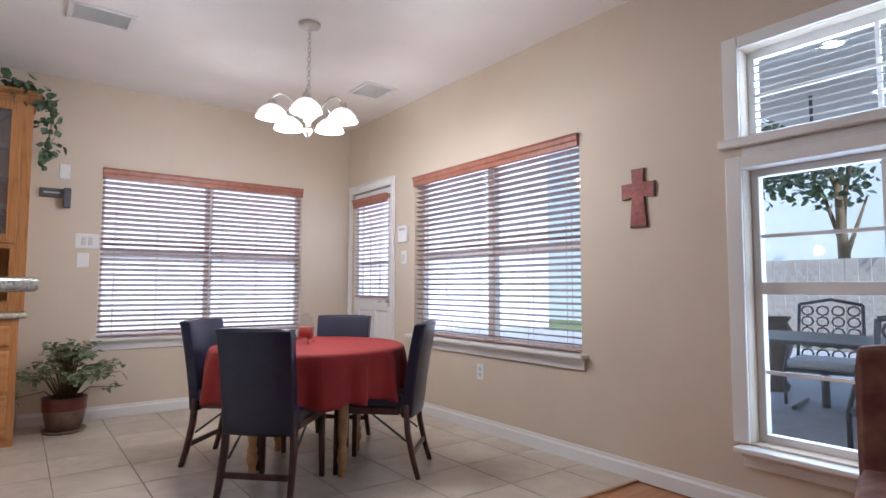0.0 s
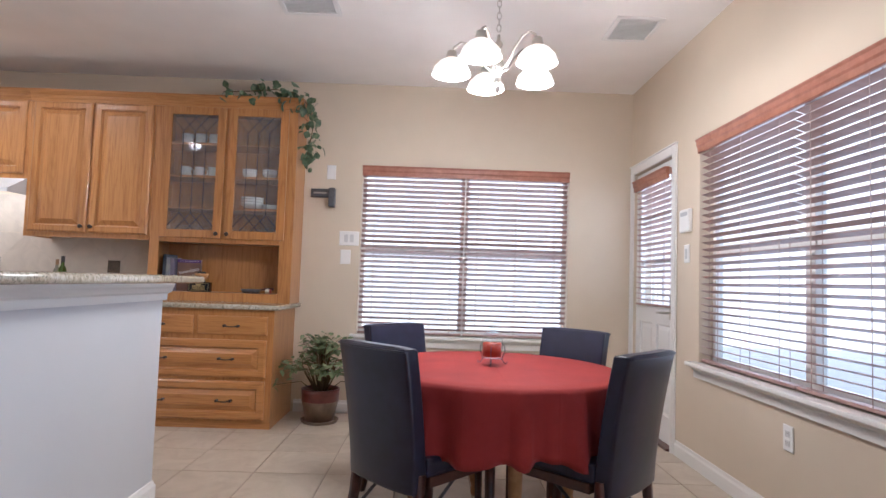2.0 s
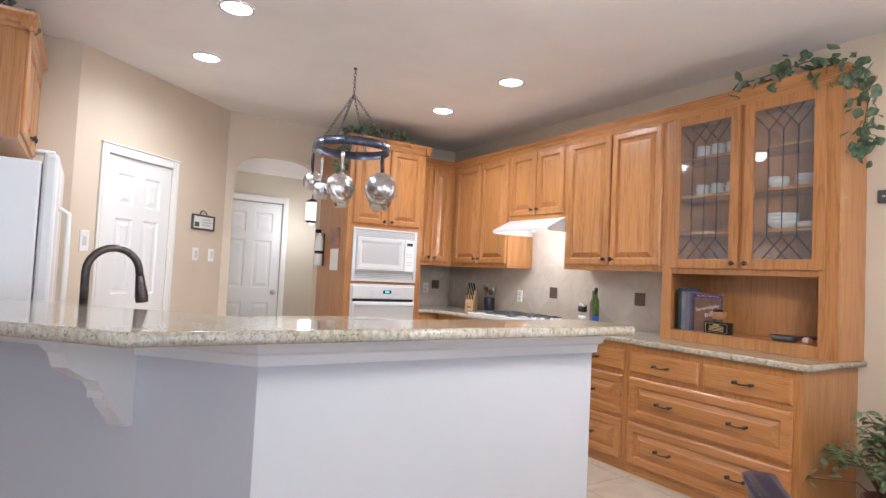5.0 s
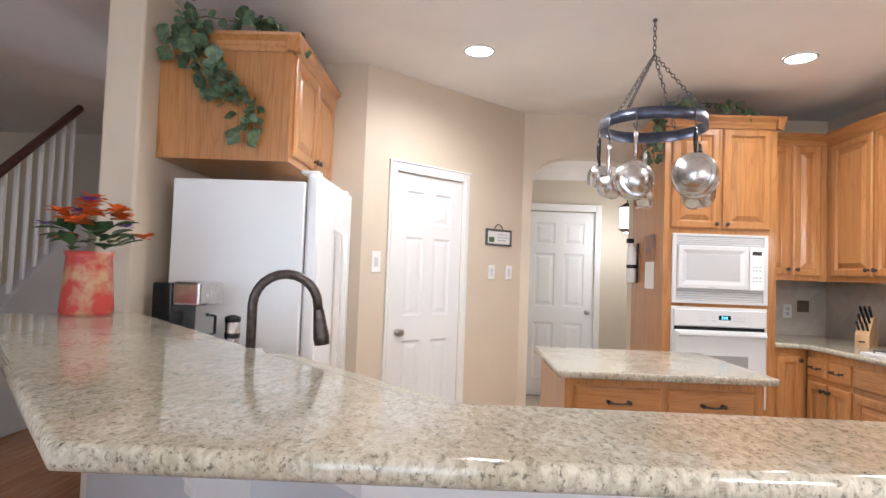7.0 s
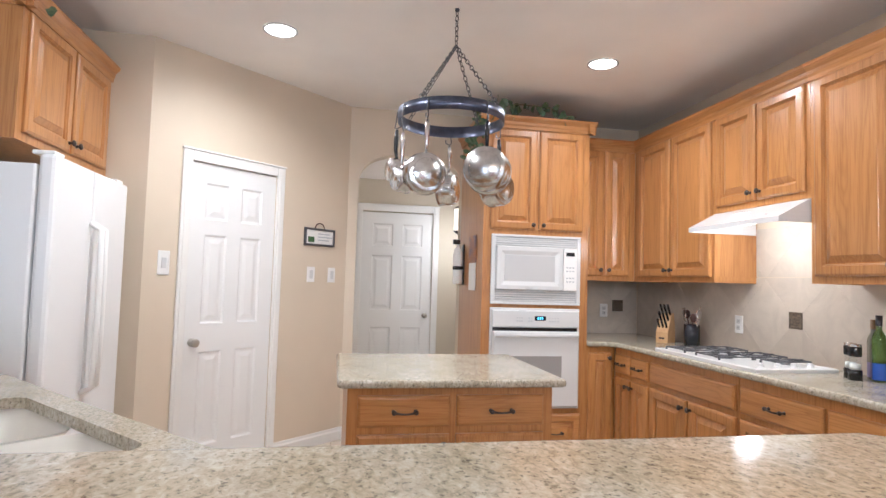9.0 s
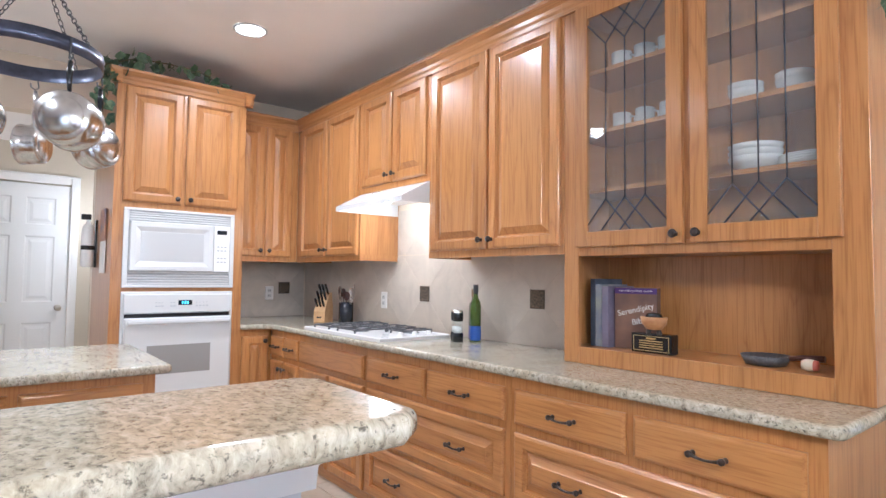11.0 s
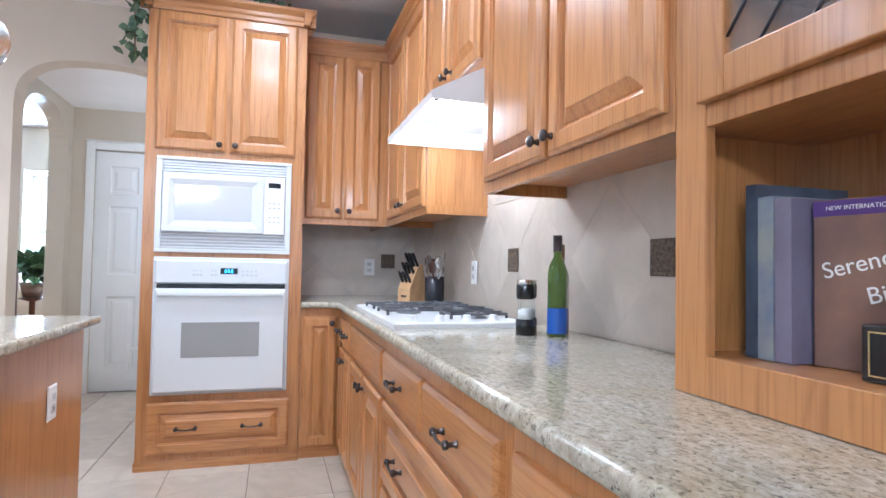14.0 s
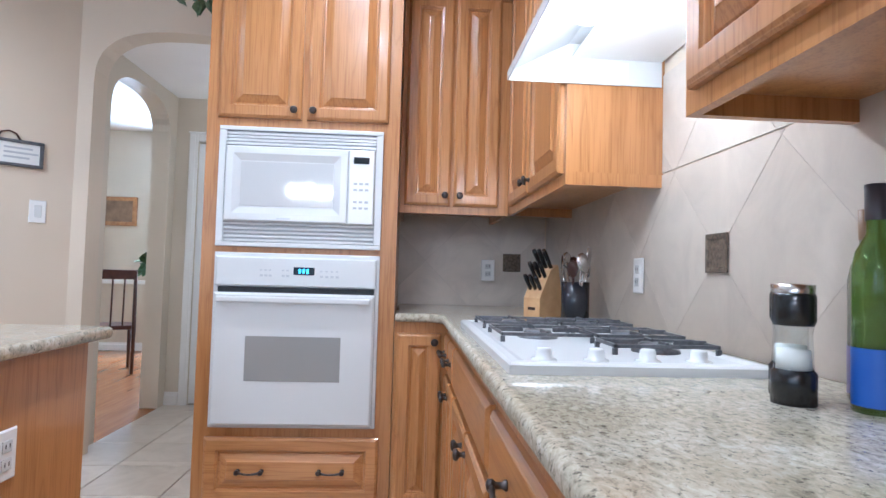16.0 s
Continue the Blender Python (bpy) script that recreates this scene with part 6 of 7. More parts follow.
# pot rack
RK = Vector((-1.686, 3.388, 2.115))
rk = thing("pot_rack", "round dark steel pot rack on chains over the island", "rack", Matrix.Translation(RK))
part("band", lathe([(0.262, -0.03), (0.266, -0.03), (0.266, 0.03), (0.262, 0.03), (0.262, -0.03)], 48), M["rack"], rk)


def chain(bm, p, q, link=0.034, r=0.0024):
    p, q = Vector(p), Vector(q)
    d = q - p
    n = max(2, int(d.length / (link * 0.78)))
    side = d.normalized().orthogonal().normalized()
    up = d.normalized().cross(side)
    for i in range(n):
        c = p + d * ((i + 0.5) / n)
        s = side if i % 2 else up
        tube([c + d.normalized() * (link / 2 * math.sin(a)) + s * (0.009 * math.cos(a)) for a in [6.283 * k / 10 for k in range(10)]], r, 5, bm, closed=True)


top = (-0.12, 0.04, 0.425)
for a in (45, 135, 225, 315):
    bm = bmesh.new()
    chain(bm, (0.264 * math.cos(radians(a)), 0.264 * math.sin(radians(a)), 0.03), top)
    part("chain", bm, M["iron"], rk)
bm = bmesh.new()
chain(bm, top, (-0.12, 0.04, TOP - RK.z - 0.012))
part("chain", bm, M["iron"], rk)
part("ceiling_hook", lathe([(0, 0), (0.012, 0), (0.012, -0.012), (0, -0.014)], 10, None, Matrix.Translation((-0.12, 0.04, TOP - RK.z))), M["iron"], rk)


def pan(name, label, ang, drop, radius, depth, turn, handle_len=0.19, dark=False):
    """A pan hung by its handle from the ring: bottom turned outwards by turn degrees."""
    a = radians(ang)
    p = RK + Vector((0.268 * math.cos(a), 0.268 * math.sin(a), -0.01))
    o = thing(name, label, "pan", Matrix.Translation(p) @ Matrix.Rotation(radians(turn), 4, "Z"), "hanging pans")
    part("hook", tube([(0, 0, 0.035), (0.004, 0, 0.0), (0.012, 0, -0.05), (0.0, 0, -drop), (-0.02, 0, -drop + 0.012), (-0.022, 0, -drop + 0.03)], 0.0032, 6), M["iron"], o)
    top2 = -drop
    part("handle", tube([(0, 0, top2 - 0.006), (0.003, 0, top2 - 0.05), (0.004, 0, top2 - handle_len + 0.04), (-0.004, 0, top2 - handle_len)], [0.008, 0.012, 0.010, 0.007], 8), M["black"] if dark else M["steel"], o)
    # bowl: axis along local x, mouth towards -x
    m = Matrix.Translation((0, 0, top2 - handle_len - radius)) @ Matrix.Rotation(radians(90), 4, "Y")
    prof = [(0, depth * 0.5), (radius * 0.86, depth * 0.5), (radius * 0.95, depth * 0.42), (radius, depth * 0.2), (radius, -depth * 0.5), (radius + 0.004, -depth * 0.5), (radius + 0.004, -depth * 0.46), (radius - 0.003, -depth * 0.5), (radius - 0.004, depth * 0.2), (radius * 0.85, depth * 0.46), (0, depth * 0.46)]
    part("bowl", lathe(prof, 32, None, m), M["steel"], o)
    part("base_disc", lathe([(0, depth * 0.5 + 0.004), (radius * 0.70, depth * 0.5 + 0.004), (radius * 0.72, depth * 0.5)], 28, None, m), M["steel"], o)


pan("frying_pan", "steel frying pan hung by its handle", -35, 0.06, 0.095, 0.05, 10, 0.16)
pan("saucepan", "large steel saucepan with dark handle hung from the rack", 28, 0.05, 0.105, 0.13, -25, 0.13, True)
pan("saucepan", "steel saucepan with dark handle hung from the rack", 100, 0.06, 0.09, 0.09, 30, 0.17, True)
pan("saucepan", "small steel saucepan hung from the rack", -100, 0.05, 0.06, 0.08, -75, 0.15, True)
pan("saucepan", "small steel measuring pan hung from the rack", -68, 0.10, 0.055, 0.07, -60, 0.18)
pan("saucepan", "steel saucepan hung from the rack", 170, 0.06, 0.085, 0.09, 60, 0.16)


# ---- plants ----
def garland(name, label, m, pts, count, spread, seed, size=0.062):
    rng = random.Random(seed)
    g = thing(name, label, "plant", m)
    P = [Vector(p) for p in pts]
    part("vine", tube(P, 0.004, 5), M["stem"], g)
    bm = bmesh.new()
    for _ in range(count):
        t = rng.uniform(0, len(P) - 1.001)
        i = int(t)
        c = P[i].lerp(P[i + 1], t - i) + Vector((rng.gauss(0, 1), rng.gauss(0, 1), rng.gauss(0, 1))) * spread
        leaf_at(bm, c, Euler((rng.uniform(-2.6, -0.4), rng.uniform(-0.7, 0.7), rng.uniform(0, 6.28))), size * rng.uniform(0.6, 1.25), 0.5)
    lv = part("leaves", bm, M["ivy"], g, "variegated green ivy leaves")
    return g


zt1 = UT + 0.075
garland("ivy_garland", "green ivy trailing over the top of the oak hutch", Matrix.Translation((0.45, 5.2, zt1)), [(-0.40, 0.0, 0.02), (-0.2, 0.02, 0.04), (0.0, 0.02, 0.06), (0.15, 0.02, 0.04), (0.26, 0.06, -0.05), (0.29, 0.08, -0.2), (0.27, 0.08, -0.36), (0.24, 0.09, -0.5)], 150, 0.038, 3)
garland("ivy_garland", "green ivy lying on top of the oven tower", Matrix.Translation((-3.0, 4.3, 2.545)), [(0.0, 0.32, 0.02), (0.06, 0.1, 0.08), (0.06, -0.1, 0.09), (0.06, -0.3, 0.08), (0.06, -0.47, 0.0), (0.0, -0.48, -0.16), (0.02, -0.47, -0.33)], 130, 0.035, 8)
garland("ivy_garland", "green ivy hanging over the cabinet above the refrigerator", Matrix.Translation((-1.545, 1.15, 2.53)), [(-0.2, 0.32, 0.03), (-0.1, 0.15, 0.05), (0.0, -0.1, 0.05), (0.02, -0.22, 0.0), (0.0, -0.12, -0.14), (0.0, 0.06, -0.28), (0.0, 0.14, -0.42), (0.0, 0.19, -0.54)], 150, 0.045, 12, 0.075)

pl = thing("potted_plant", "leafy green potted plant in a glazed pot on a saucer", "plant", Matrix.Translation((0.90, 5.24, 0)))
part("saucer", lathe([(0, 0.0), (0.13, 0.0), (0.145, 0.025), (0.135, 0.025), (0.12, 0.008), (0, 0.008)], 28), M["pot"], pl)
part("pot", lathe([(0, 0.01), (0.105, 0.01), (0.135, 0.15), (0.14, 0.16), (0.14, 0.165), (0, 0.165)], 28), M["pot"], pl)
part("pot_rim", lathe([(0.1405, 0.165), (0.142, 0.22), (0.145, 0.255), (0.135, 0.255), (0.13, 0.17)], 28), M["potred"], pl, "dark red glazed rim")
part("soil", lathe([(0, 0.225), (0.132, 0.22)], 24), M["soil"], pl)
rng = random.Random(4)
st, lf = bmesh.new(), bmesh.new()
for k in range(56):
    a, r = rng.uniform(0, 6.28), rng.uniform(0.06, 0.40)
    if math.sin(a) > 0.3:
        r *= 0.5
    tip = Vector((r * math.cos(a), r * math.sin(a), 0.60 - 0.75 * max(0, r - 0.12) + rng.uniform(-0.12, 0.07)))
    mid = Vector((tip.x * 0.4, tip.y * 0.4, 0.24 + (tip.z - 0.2) * 0.75))
    tube([(tip.x * 0.08, tip.y * 0.08, 0.21), mid, tip], [0.006, 0.004, 0.002], 5, st)
    for j in range(7):
        q = mid.lerp(tip, 0.35 + 0.65 * rng.random())
        leaf_at(lf, q + Vector((rng.uniform(-0.03, 0.03), rng.uniform(-0.03, 0.03), rng.uniform(-0.02, 0.03))), Euler((rng.uniform(-0.9, 0.5), rng.uniform(-0.6, 0.6), 6.283 * j / 7 + rng.uniform(-0.4, 0.4))), rng.uniform(0.045, 0.075), 0.3)
part("stem", st, M["stem"], pl)
part("leaves", lf, two_tone("pale_leaf", (0.24, 0.30, 0.15), (0.09, 0.14, 0.06), 0.5, 40, 0.1), pl, "small oval green leaves")

# ---- table jar ----
jar = thing("candle_jar", "red candle in a glass jar on a curled wire stand", "candle", Matrix.Translation((2.02, 3.50, TH + 0.006)))
part("jar", lathe([(0, 0.03), (0.042, 0.03), (0.05, 0.045), (0.05, 0.11), (0.04, 0.13), (0.035, 0.14), (0.04, 0.145)], 24), M["pane"], jar, "clear glass jar")
part("wax", lathe([(0, 0.037), (0.044, 0.037), (0.044, 0.10), (0, 0.10)], 24), M["wax"], jar)
part("lid", lathe([(0, 0.15), (0.036, 0.15), (0.038, 0.16), (0.02, 0.17), (0.012, 0.185), (0, 0.187)], 20), M["pane"], jar, "glass lid")
sd = bmesh.new()
for i in range(3):
    a = radians(120 * i + 20)
    c, s = math.cos(a), math.sin(a)
    tube([(0.02 * c, 0.02 * s, 0.026), (0.052 * c, 0.052 * s, 0.024), (0.066 * c, 0.066 * s, 0.003), (0.078 * c, 0.078 * s, 0.003), (0.08 * c, 0.08 * s, 0.012)], 0.0022, 6, sd)
    tube([(0.052 * c, 0.052 * s, 0.024), (0.068 * c, 0.068 * s, 0.06), (0.066 * c, 0.066 * s, 0.085), (0.056 * c, 0.056 * s, 0.088)], 0.002, 6, sd)
part("stand", sd, M["rack"], jar, "curled metal wire stand")

# ---- on the worktop ----
kb = thing("knife_block", "light wooden knife block full of black knives", "knife block", at(-2.93, 5.36, CT, 35))
part("block", prism([(-0.07, 0.0), (0.07, 0.0), (0.07, 0.10), (0.045, 0.225), (-0.005, 0.20), (-0.07, 0.08)], -0.045, 0.045, "x"), M["knifewood"], kb)
ax = Vector((0, -0.55, 0.84)).normalized()
for r in range(3):
    for c in range(3):
        p = Vector((-0.028 + 0.028 * c, 0.022 - 0.033 * r, 0.205 - 0.045 * r))
        q = p + ax * (0.10 - 0.012 * r)
        part("knife", tube([p, p + ax * 0.02, q - ax * 0.02, q], [0.009, 0.0085, 0.010, 0.0085], 6), M["black"], kb)
part("label_plate", B(-0.02, 0.02, -0.0715, -0.070, 0.03, 0.042), M["bronze"], kb)
cr2 = thing("utensil_crock", "dark crock full of steel kitchen utensils", "crock", Matrix.Translation((-2.72, 5.44, CT)))
part("crock", lathe([(0, 0), (0.055, 0), (0.055, 0.155), (0.05, 0.155), (0.05, 0.01), (0, 0.01)], 24), mat("dark_crock", (0.02, 0.022, 0.03), 0.2), cr2)
rng = random.Random(9)
for i in range(9):
    a = rng.uniform(0, 6.28)
    tip = Vector((0.075 * math.cos(a), 0.05 * math.sin(a), rng.uniform(0.20, 0.27)))
    bm = tube([(0.02 * math.cos(a), 0.02 * math.sin(a), 0.02), tip], 0.004, 6)
    lathe([(0, -0.035), (0.015, -0.028), (0.024, 0.0), (0.018, 0.025), (0, 0.035)], 12, bm, Matrix.Translation(tip) @ Matrix.Rotation(a, 4, "Z") @ Matrix.Diagonal((0.25, 1, 1, 1)))
    part("utensil", bm, M["steel"] if i % 3 else M["chairwood"], cr2)


def bottle(label, x, y, h, r, glass_color, low_color, cap):
    b = thing("bottle", label, "bottle", Matrix.Translation((x, y, CT)), "bottles on the worktop")
    g = mat("bottle_glass", glass_color, 0.06, **{"Transmission Weight": 0.55, "IOR": 1.45})
    part("body", lathe([(0, 0), (r, 0), (r, h * 0.62), (r * 0.85, h * 0.70), (r * 0.42, h * 0.78), (r * 0.40, h * 0.90)], 24), g, b)
    part("label_band", lathe([(r + 0.0006, h * 0.03), (r + 0.0006, h * 0.28)], 24), mat("bottle_label", low_color, 0.4), b)
    part("cap", lathe([(r * 0.46, h * 0.84), (r * 0.48, h), (0, h)], 16), mat("bottle_cap", cap, 0.4), b)
    return b


bottle("green glass oil bottle with blue label band", -1.235, 5.42, 0.315, 0.030, (0.15, 0.24, 0.05), (0.03, 0.10, 0.42), (0.03, 0.025, 0.03))
bottle("slim clear vinegar bottle with brown cap", -1.315, 5.475, 0.29, 0.027, (0.45, 0.42, 0.34), (0.20, 0.16, 0.28), (0.22, 0.12, 0.05))


def mill(x, y):
    m = thing("pepper_mill", "black and clear pepper grinder with steel cap", "grinder", Matrix.Translation((x, y, CT)), "grinders")
    part("foot", lathe([(0, 0), (0.030, 0), (0.030, 0.045), (0.026, 0.05)], 20), M["black"], m)
    part("jar", lathe([(0.026, 0.05), (0.024, 0.10), (0.026, 0.115)], 20), M["pane"], m)
    part("salt", lathe([(0, 0.05), (0.0235, 0.05), (0.022, 0.078), (0, 0.080)], 16), M["paper"], m)
    part("head", lathe([(0.026, 0.113), (0.029, 0.12), (0.029, 0.155), (0.027, 0.16), (0, 0.16)], 20), M["black"], m)
    part("cap", lathe([(0.027, 0.16), (0.028, 0.172), (0, 0.174)], 20), M["steel"], m)


mill(-1.285, 5.335)
mill(-1.345, 5.372)

# ---- in the niche ----
def book(x, w, h, d, color, label, z=NB):
    b = thing("book", label, "book", Matrix.Translation((x, UPY + 0.075, z)), "cookbooks in the niche")
    part("cover", joined([B(0, 0.003, 0, d, 0, h), B(w - 0.003, w, 0, d, 0, h), B(0.003, w - 0.003, 0, 0.003, 0, h)]), color, b)
    part("pages", B(0.0032, w - 0.0032, 0.0032, d - 0.004, 0.003, h - 0.004), M["paper"], b)
    return b


def cover_mat(name, a, b2):
    return two_tone(name, a, b2, 0.35, 8, 0.02)


book(-0.395, 0.022, 0.285, 0.20, cover_mat("cover_dark", (0.03, 0.04, 0.06), (0.10, 0.12, 0.16)), "tall dark cookbook standing in the niche")
book(-0.370, 0.030, 0.262, 0.19, cover_mat("cover_blue", (0.12, 0.16, 0.30), (0.35, 0.36, 0.30)), "blue and cream cookbook standing in the niche")
book(-0.337, 0.030, 0.255, 0.19, cover_mat("cover_lilac", (0.22, 0.20, 0.28), (0.16, 0.14, 0.20)), "lilac grey book standing in the niche")
bb = thing("book", "brown book with white script title and purple band", "book", Matrix.Translation((-0.295, UPY + 0.105, NB)) @ Matrix.Rotation(radians(12), 4, "Z"), "cookbooks in the niche")
part("cover", B(0, 0.175, 0.0, 0.045, 0, 0.25, 0.002), cover_mat("cover_brown", (0.24, 0.13, 0.085), (0.14, 0.085, 0.07)), bb)
part("band", B(0.0, 0.175, -0.001, 0.0, 0.225, 0.248), mat("cover_purple", (0.08, 0.035, 0.18), 0.35), bb)


def writing(text, parent, m, size, material, name="lettering"):
    cu = bpy.data.curves.new(name, "FONT")
    cu.body, cu.size, cu.align_x, cu.align_y = text, size, "CENTER", "CENTER"
    cu.extrude = 0.0003
    tmp = bpy.data.objects.new("tmp", cu)
    scene.collection.objects.link(tmp)
    bpy.context.view_layer.update()
    me = bpy.data.meshes.new_from_object(tmp.evaluated_get(bpy.context.evaluated_depsgraph_get()))
    bpy.data.objects.remove(tmp)
    me.materials.clear()
    me.materials.append(material)
    ob = new(name, me)
    ob.parent = parent
    ob.matrix_basis = m @ Matrix.Rotation(radians(90), 4, "X")
    return ob


writing("Serendipity", bb, Matrix.Translation((0.088, -0.0012, 0.160)) @ Matrix.Rotation(radians(-14), 4, "Y"), 0.034, M["paper"])
writing("Bible", bb, Matrix.Translation((0.105, -0.0012, 0.115)) @ Matrix.Rotation(radians(-14), 4, "Y"), 0.034, M["paper"])
writing("NEW INTERNATIONAL VERSION", bb, Matrix.Translation((0.088, -0.0016, 0.2365)), 0.0095, M["paper"])

pq = thing("award_plaque", "small black award plaque with gold lettering", "plaque", Matrix.Translation((-0.10, UPY + 0.055, NB)))
part("base", B(-0.085, 0.085, 0.0, 0.05, 0, 0.075, 0.003), M["black"], pq)
gold = mat("gold_print", (0.65, 0.50, 0.22), 0.3, 0.8)
part("border", joined([B(-0.075, 0.075, -0.001, 0, 0.064, 0.066), B(-0.075, 0.075, -0.001, 0, 0.008, 0.010), B(-0.075, -0.073, -0.001, 0, 0.010, 0.064), B(0.073, 0.075, -0.001, 0, 0.010, 0.064)]), gold, pq)
part("lettering", joined([B(-0.05, 0.05, -0.001, 0, z, z + 0.004) for z in (0.018, 0.027, 0.036, 0.045)] + [B(-0.02, 0.02, -0.001, 0, 0.053, 0.060)]), gold, pq, "unreadable gold lettering")
mo = thing("mortar", "small wooden bowl on feet standing on the plaque", "bowl", Matrix.Translation((-0.07, UPY + 0.028, NB + 0.075)))
part("bowl", lathe([(0, 0.018), (0.03, 0.02), (0.05, 0.042), (0.055, 0.068), (0.05, 0.068), (0.044, 0.045), (0, 0.03)], 22, None, Matrix.Diagonal((1, 0.5, 1, 1))), M["tablewood"], mo)
for sx in (-1, 1):
    part("foot", lathe([(0, 0), (0.008, 0), (0.010, 0.010), (0.006, 0.022)], 10, None, Matrix.Translation((sx * 0.022, 0, 0))), M["bronze"], mo)
part("stones", lathe([(0, 0.058), (0.042, 0.056), (0.03, 0.080), (0, 0.085)], 12, None, Matrix.Diagonal((1, 0.5, 1, 1))), M["black"], mo)
sk = thing("skillet", "small black cast-iron skillet in the niche", "pan", Matrix.Translation((0.285, UPY + 0.13, NB)))
part("pan", lathe([(0, 0), (0.062, 0), (0.078, 0.032), (0.074, 0.032), (0.058, 0.006), (0, 0.006)], 28), M["iron"], sk)
part("handle", tube([(0.074, 0.0, 0.028), (0.11, 0.004, 0.034), (0.175, 0.01, 0.036)], [0.008, 0.009, 0.011], 8), M["chairwood"], sk)
tm = thing("salt_shaker", "cream and red painted shaker lying in the niche", "shaker", Matrix.Translation((0.435, UPY + 0.085, NB + 0.0195)) @ Matrix.Scale(0.8, 4))
part("body", lathe([(0, -0.03), (0.018, -0.028), (0.024, -0.01), (0.022, 0.015)], 18, None, Matrix.Rotation(radians(90), 4, "Y")), mat("cream_glaze", (0.65, 0.58, 0.45), 0.4), tm)
part("end", lathe([(0.022, 0.015), (0.020, 0.028), (0.0, 0.034)], 18, None, Matrix.Rotation(radians(90), 4, "Y")), mat("red_glaze", (0.42, 0.10, 0.06), 0.4), tm)

# ---- dishes behind the leaded glass ----
def mug(x, z, s=1.0):
    o = thing("mug", "white china mug on the hutch shelf", "mug", Matrix.Translation((x, UPY + 0.17, z)) @ Matrix.Scale(s, 4), "cups in the hutch")
    part("cup", lathe([(0, 0), (0.032, 0), (0.038, 0.02), (0.04, 0.085), (0.036, 0.085), (0.033, 0.01), (0, 0.008)], 18), M["china"], o)
    part("ear", tube([(0.038, 0, 0.07), (0.062, 0, 0.062), (0.062, 0, 0.03), (0.038, 0, 0.02)], 0.005, 6), M["china"], o)


def tumbler(x, z, y=0.15):
    o = thing("drinking_glass", "clear drinking glass on the hutch shelf", "glass", Matrix.Translation((x, UPY + y, z)), "glasses in the hutch")
    part("glass", lathe([(0, 0), (0.028, 0), (0.033, 0.11)], 16), M["pane"], o)
    part("base", lathe([(0, 0.001), (0.026, 0.001), (0.026, 0.008), (0, 0.008)], 16), M["china"], o)


def bowl(x, z, r=0.075, n=3):
    for i in range(n):
        o = thing("bowl", "white china bowl stacked on the hutch shelf", "bowl", Matrix.Translation((x, UPY + 0.16, z + i * 0.022)), "bowls in the hutch")
        part("bowl", lathe([(0, 0), (r * 0.5, 0), (r * 0.9, 0.035), (r, 0.055), (r * 0.96, 0.055), (r * 0.85, 0.036), (0, 0.006)], 24), M["china"], o)


def plates(x, z, n=4):
    for i in range(n):
        o = thing("plate", "white china plate in a stack on the hutch shelf", "plate", Matrix.Translation((x, UPY + 0.165, z + i * 0.008)), "plates in the hutch")
        part("plate", lathe([(0, 0), (0.06, 0), (0.10, 0.012), (0.102, 0.015), (0.06, 0.004), (0, 0.004)], 24), M["china"], o)


for x in (-0.30, -0.19, -0.08):
    mug(x, 2.13, 1.1)
    mug(x, 1.87, 1.0)
for x in (-0.33, -0.25, -0.17, -0.09):
    tumbler(x, 1.62)
for x in (-0.32, -0.24, -0.16, -0.08, 0.0):
    tumbler(x, NT + 0.031)
for x in (0.19, 0.27, 0.35, 0.43):
    tumbler(x, 2.13)
bowl(0.22, 1.87, 0.06, 2)
bowl(0.38, 1.87, 0.06, 2)
bowl(0.25, 1.62, 0.09, 3)
plates(0.43, 1.62, 4)
for x in (0.20, 0.28, 0.36, 0.44):
    tumbler(x, NT + 0.031)

# ---- coffee maker and flowers on the bar ----
cm = thing("coffee_maker", "black and steel coffee maker with glass jug", "coffee maker", at(-1.36, 1.13, CT, 172))
part("base", B(-0.10, 0.10, -0.13, 0.12, 0, 0.045, 0.008), M["black"], cm)
part("tower", B(-0.10, 0.10, 0.02, 0.12, 0.045, 0.33, 0.008), M["black"], cm)
part("head", B(-0.10, 0.10, -0.12, 0.018, 0.23, 0.34, 0.012), M["steel"], cm, "brushed steel head")
part("jug", lathe([(0, 0.048), (0.065, 0.05), (0.075, 0.10), (0.06, 0.17), (0.05, 0.20)], 22, None, Matrix.Translation((0, -0.05, 0))), M["pane"], cm)
part("coffee", lathe([(0, 0.056), (0.060, 0.057), (0.068, 0.09), (0, 0.091)], 20, None, Matrix.Translation((0, -0.05, 0))), M["black"], cm)
part("jug_handle", tube([(0.06, -0.06, 0.18), (0.11, -0.075, 0.17), (0.11, -0.075, 0.09), (0.07, -0.06, 0.07)], 0.008, 6), M["black"], cm)
for i in range(3):
    part("button", B(-0.05 + 0.03 * i, -0.03 + 0.03 * i, -0.1225, -0.12, 0.27, 0.285), M["grey"], cm)

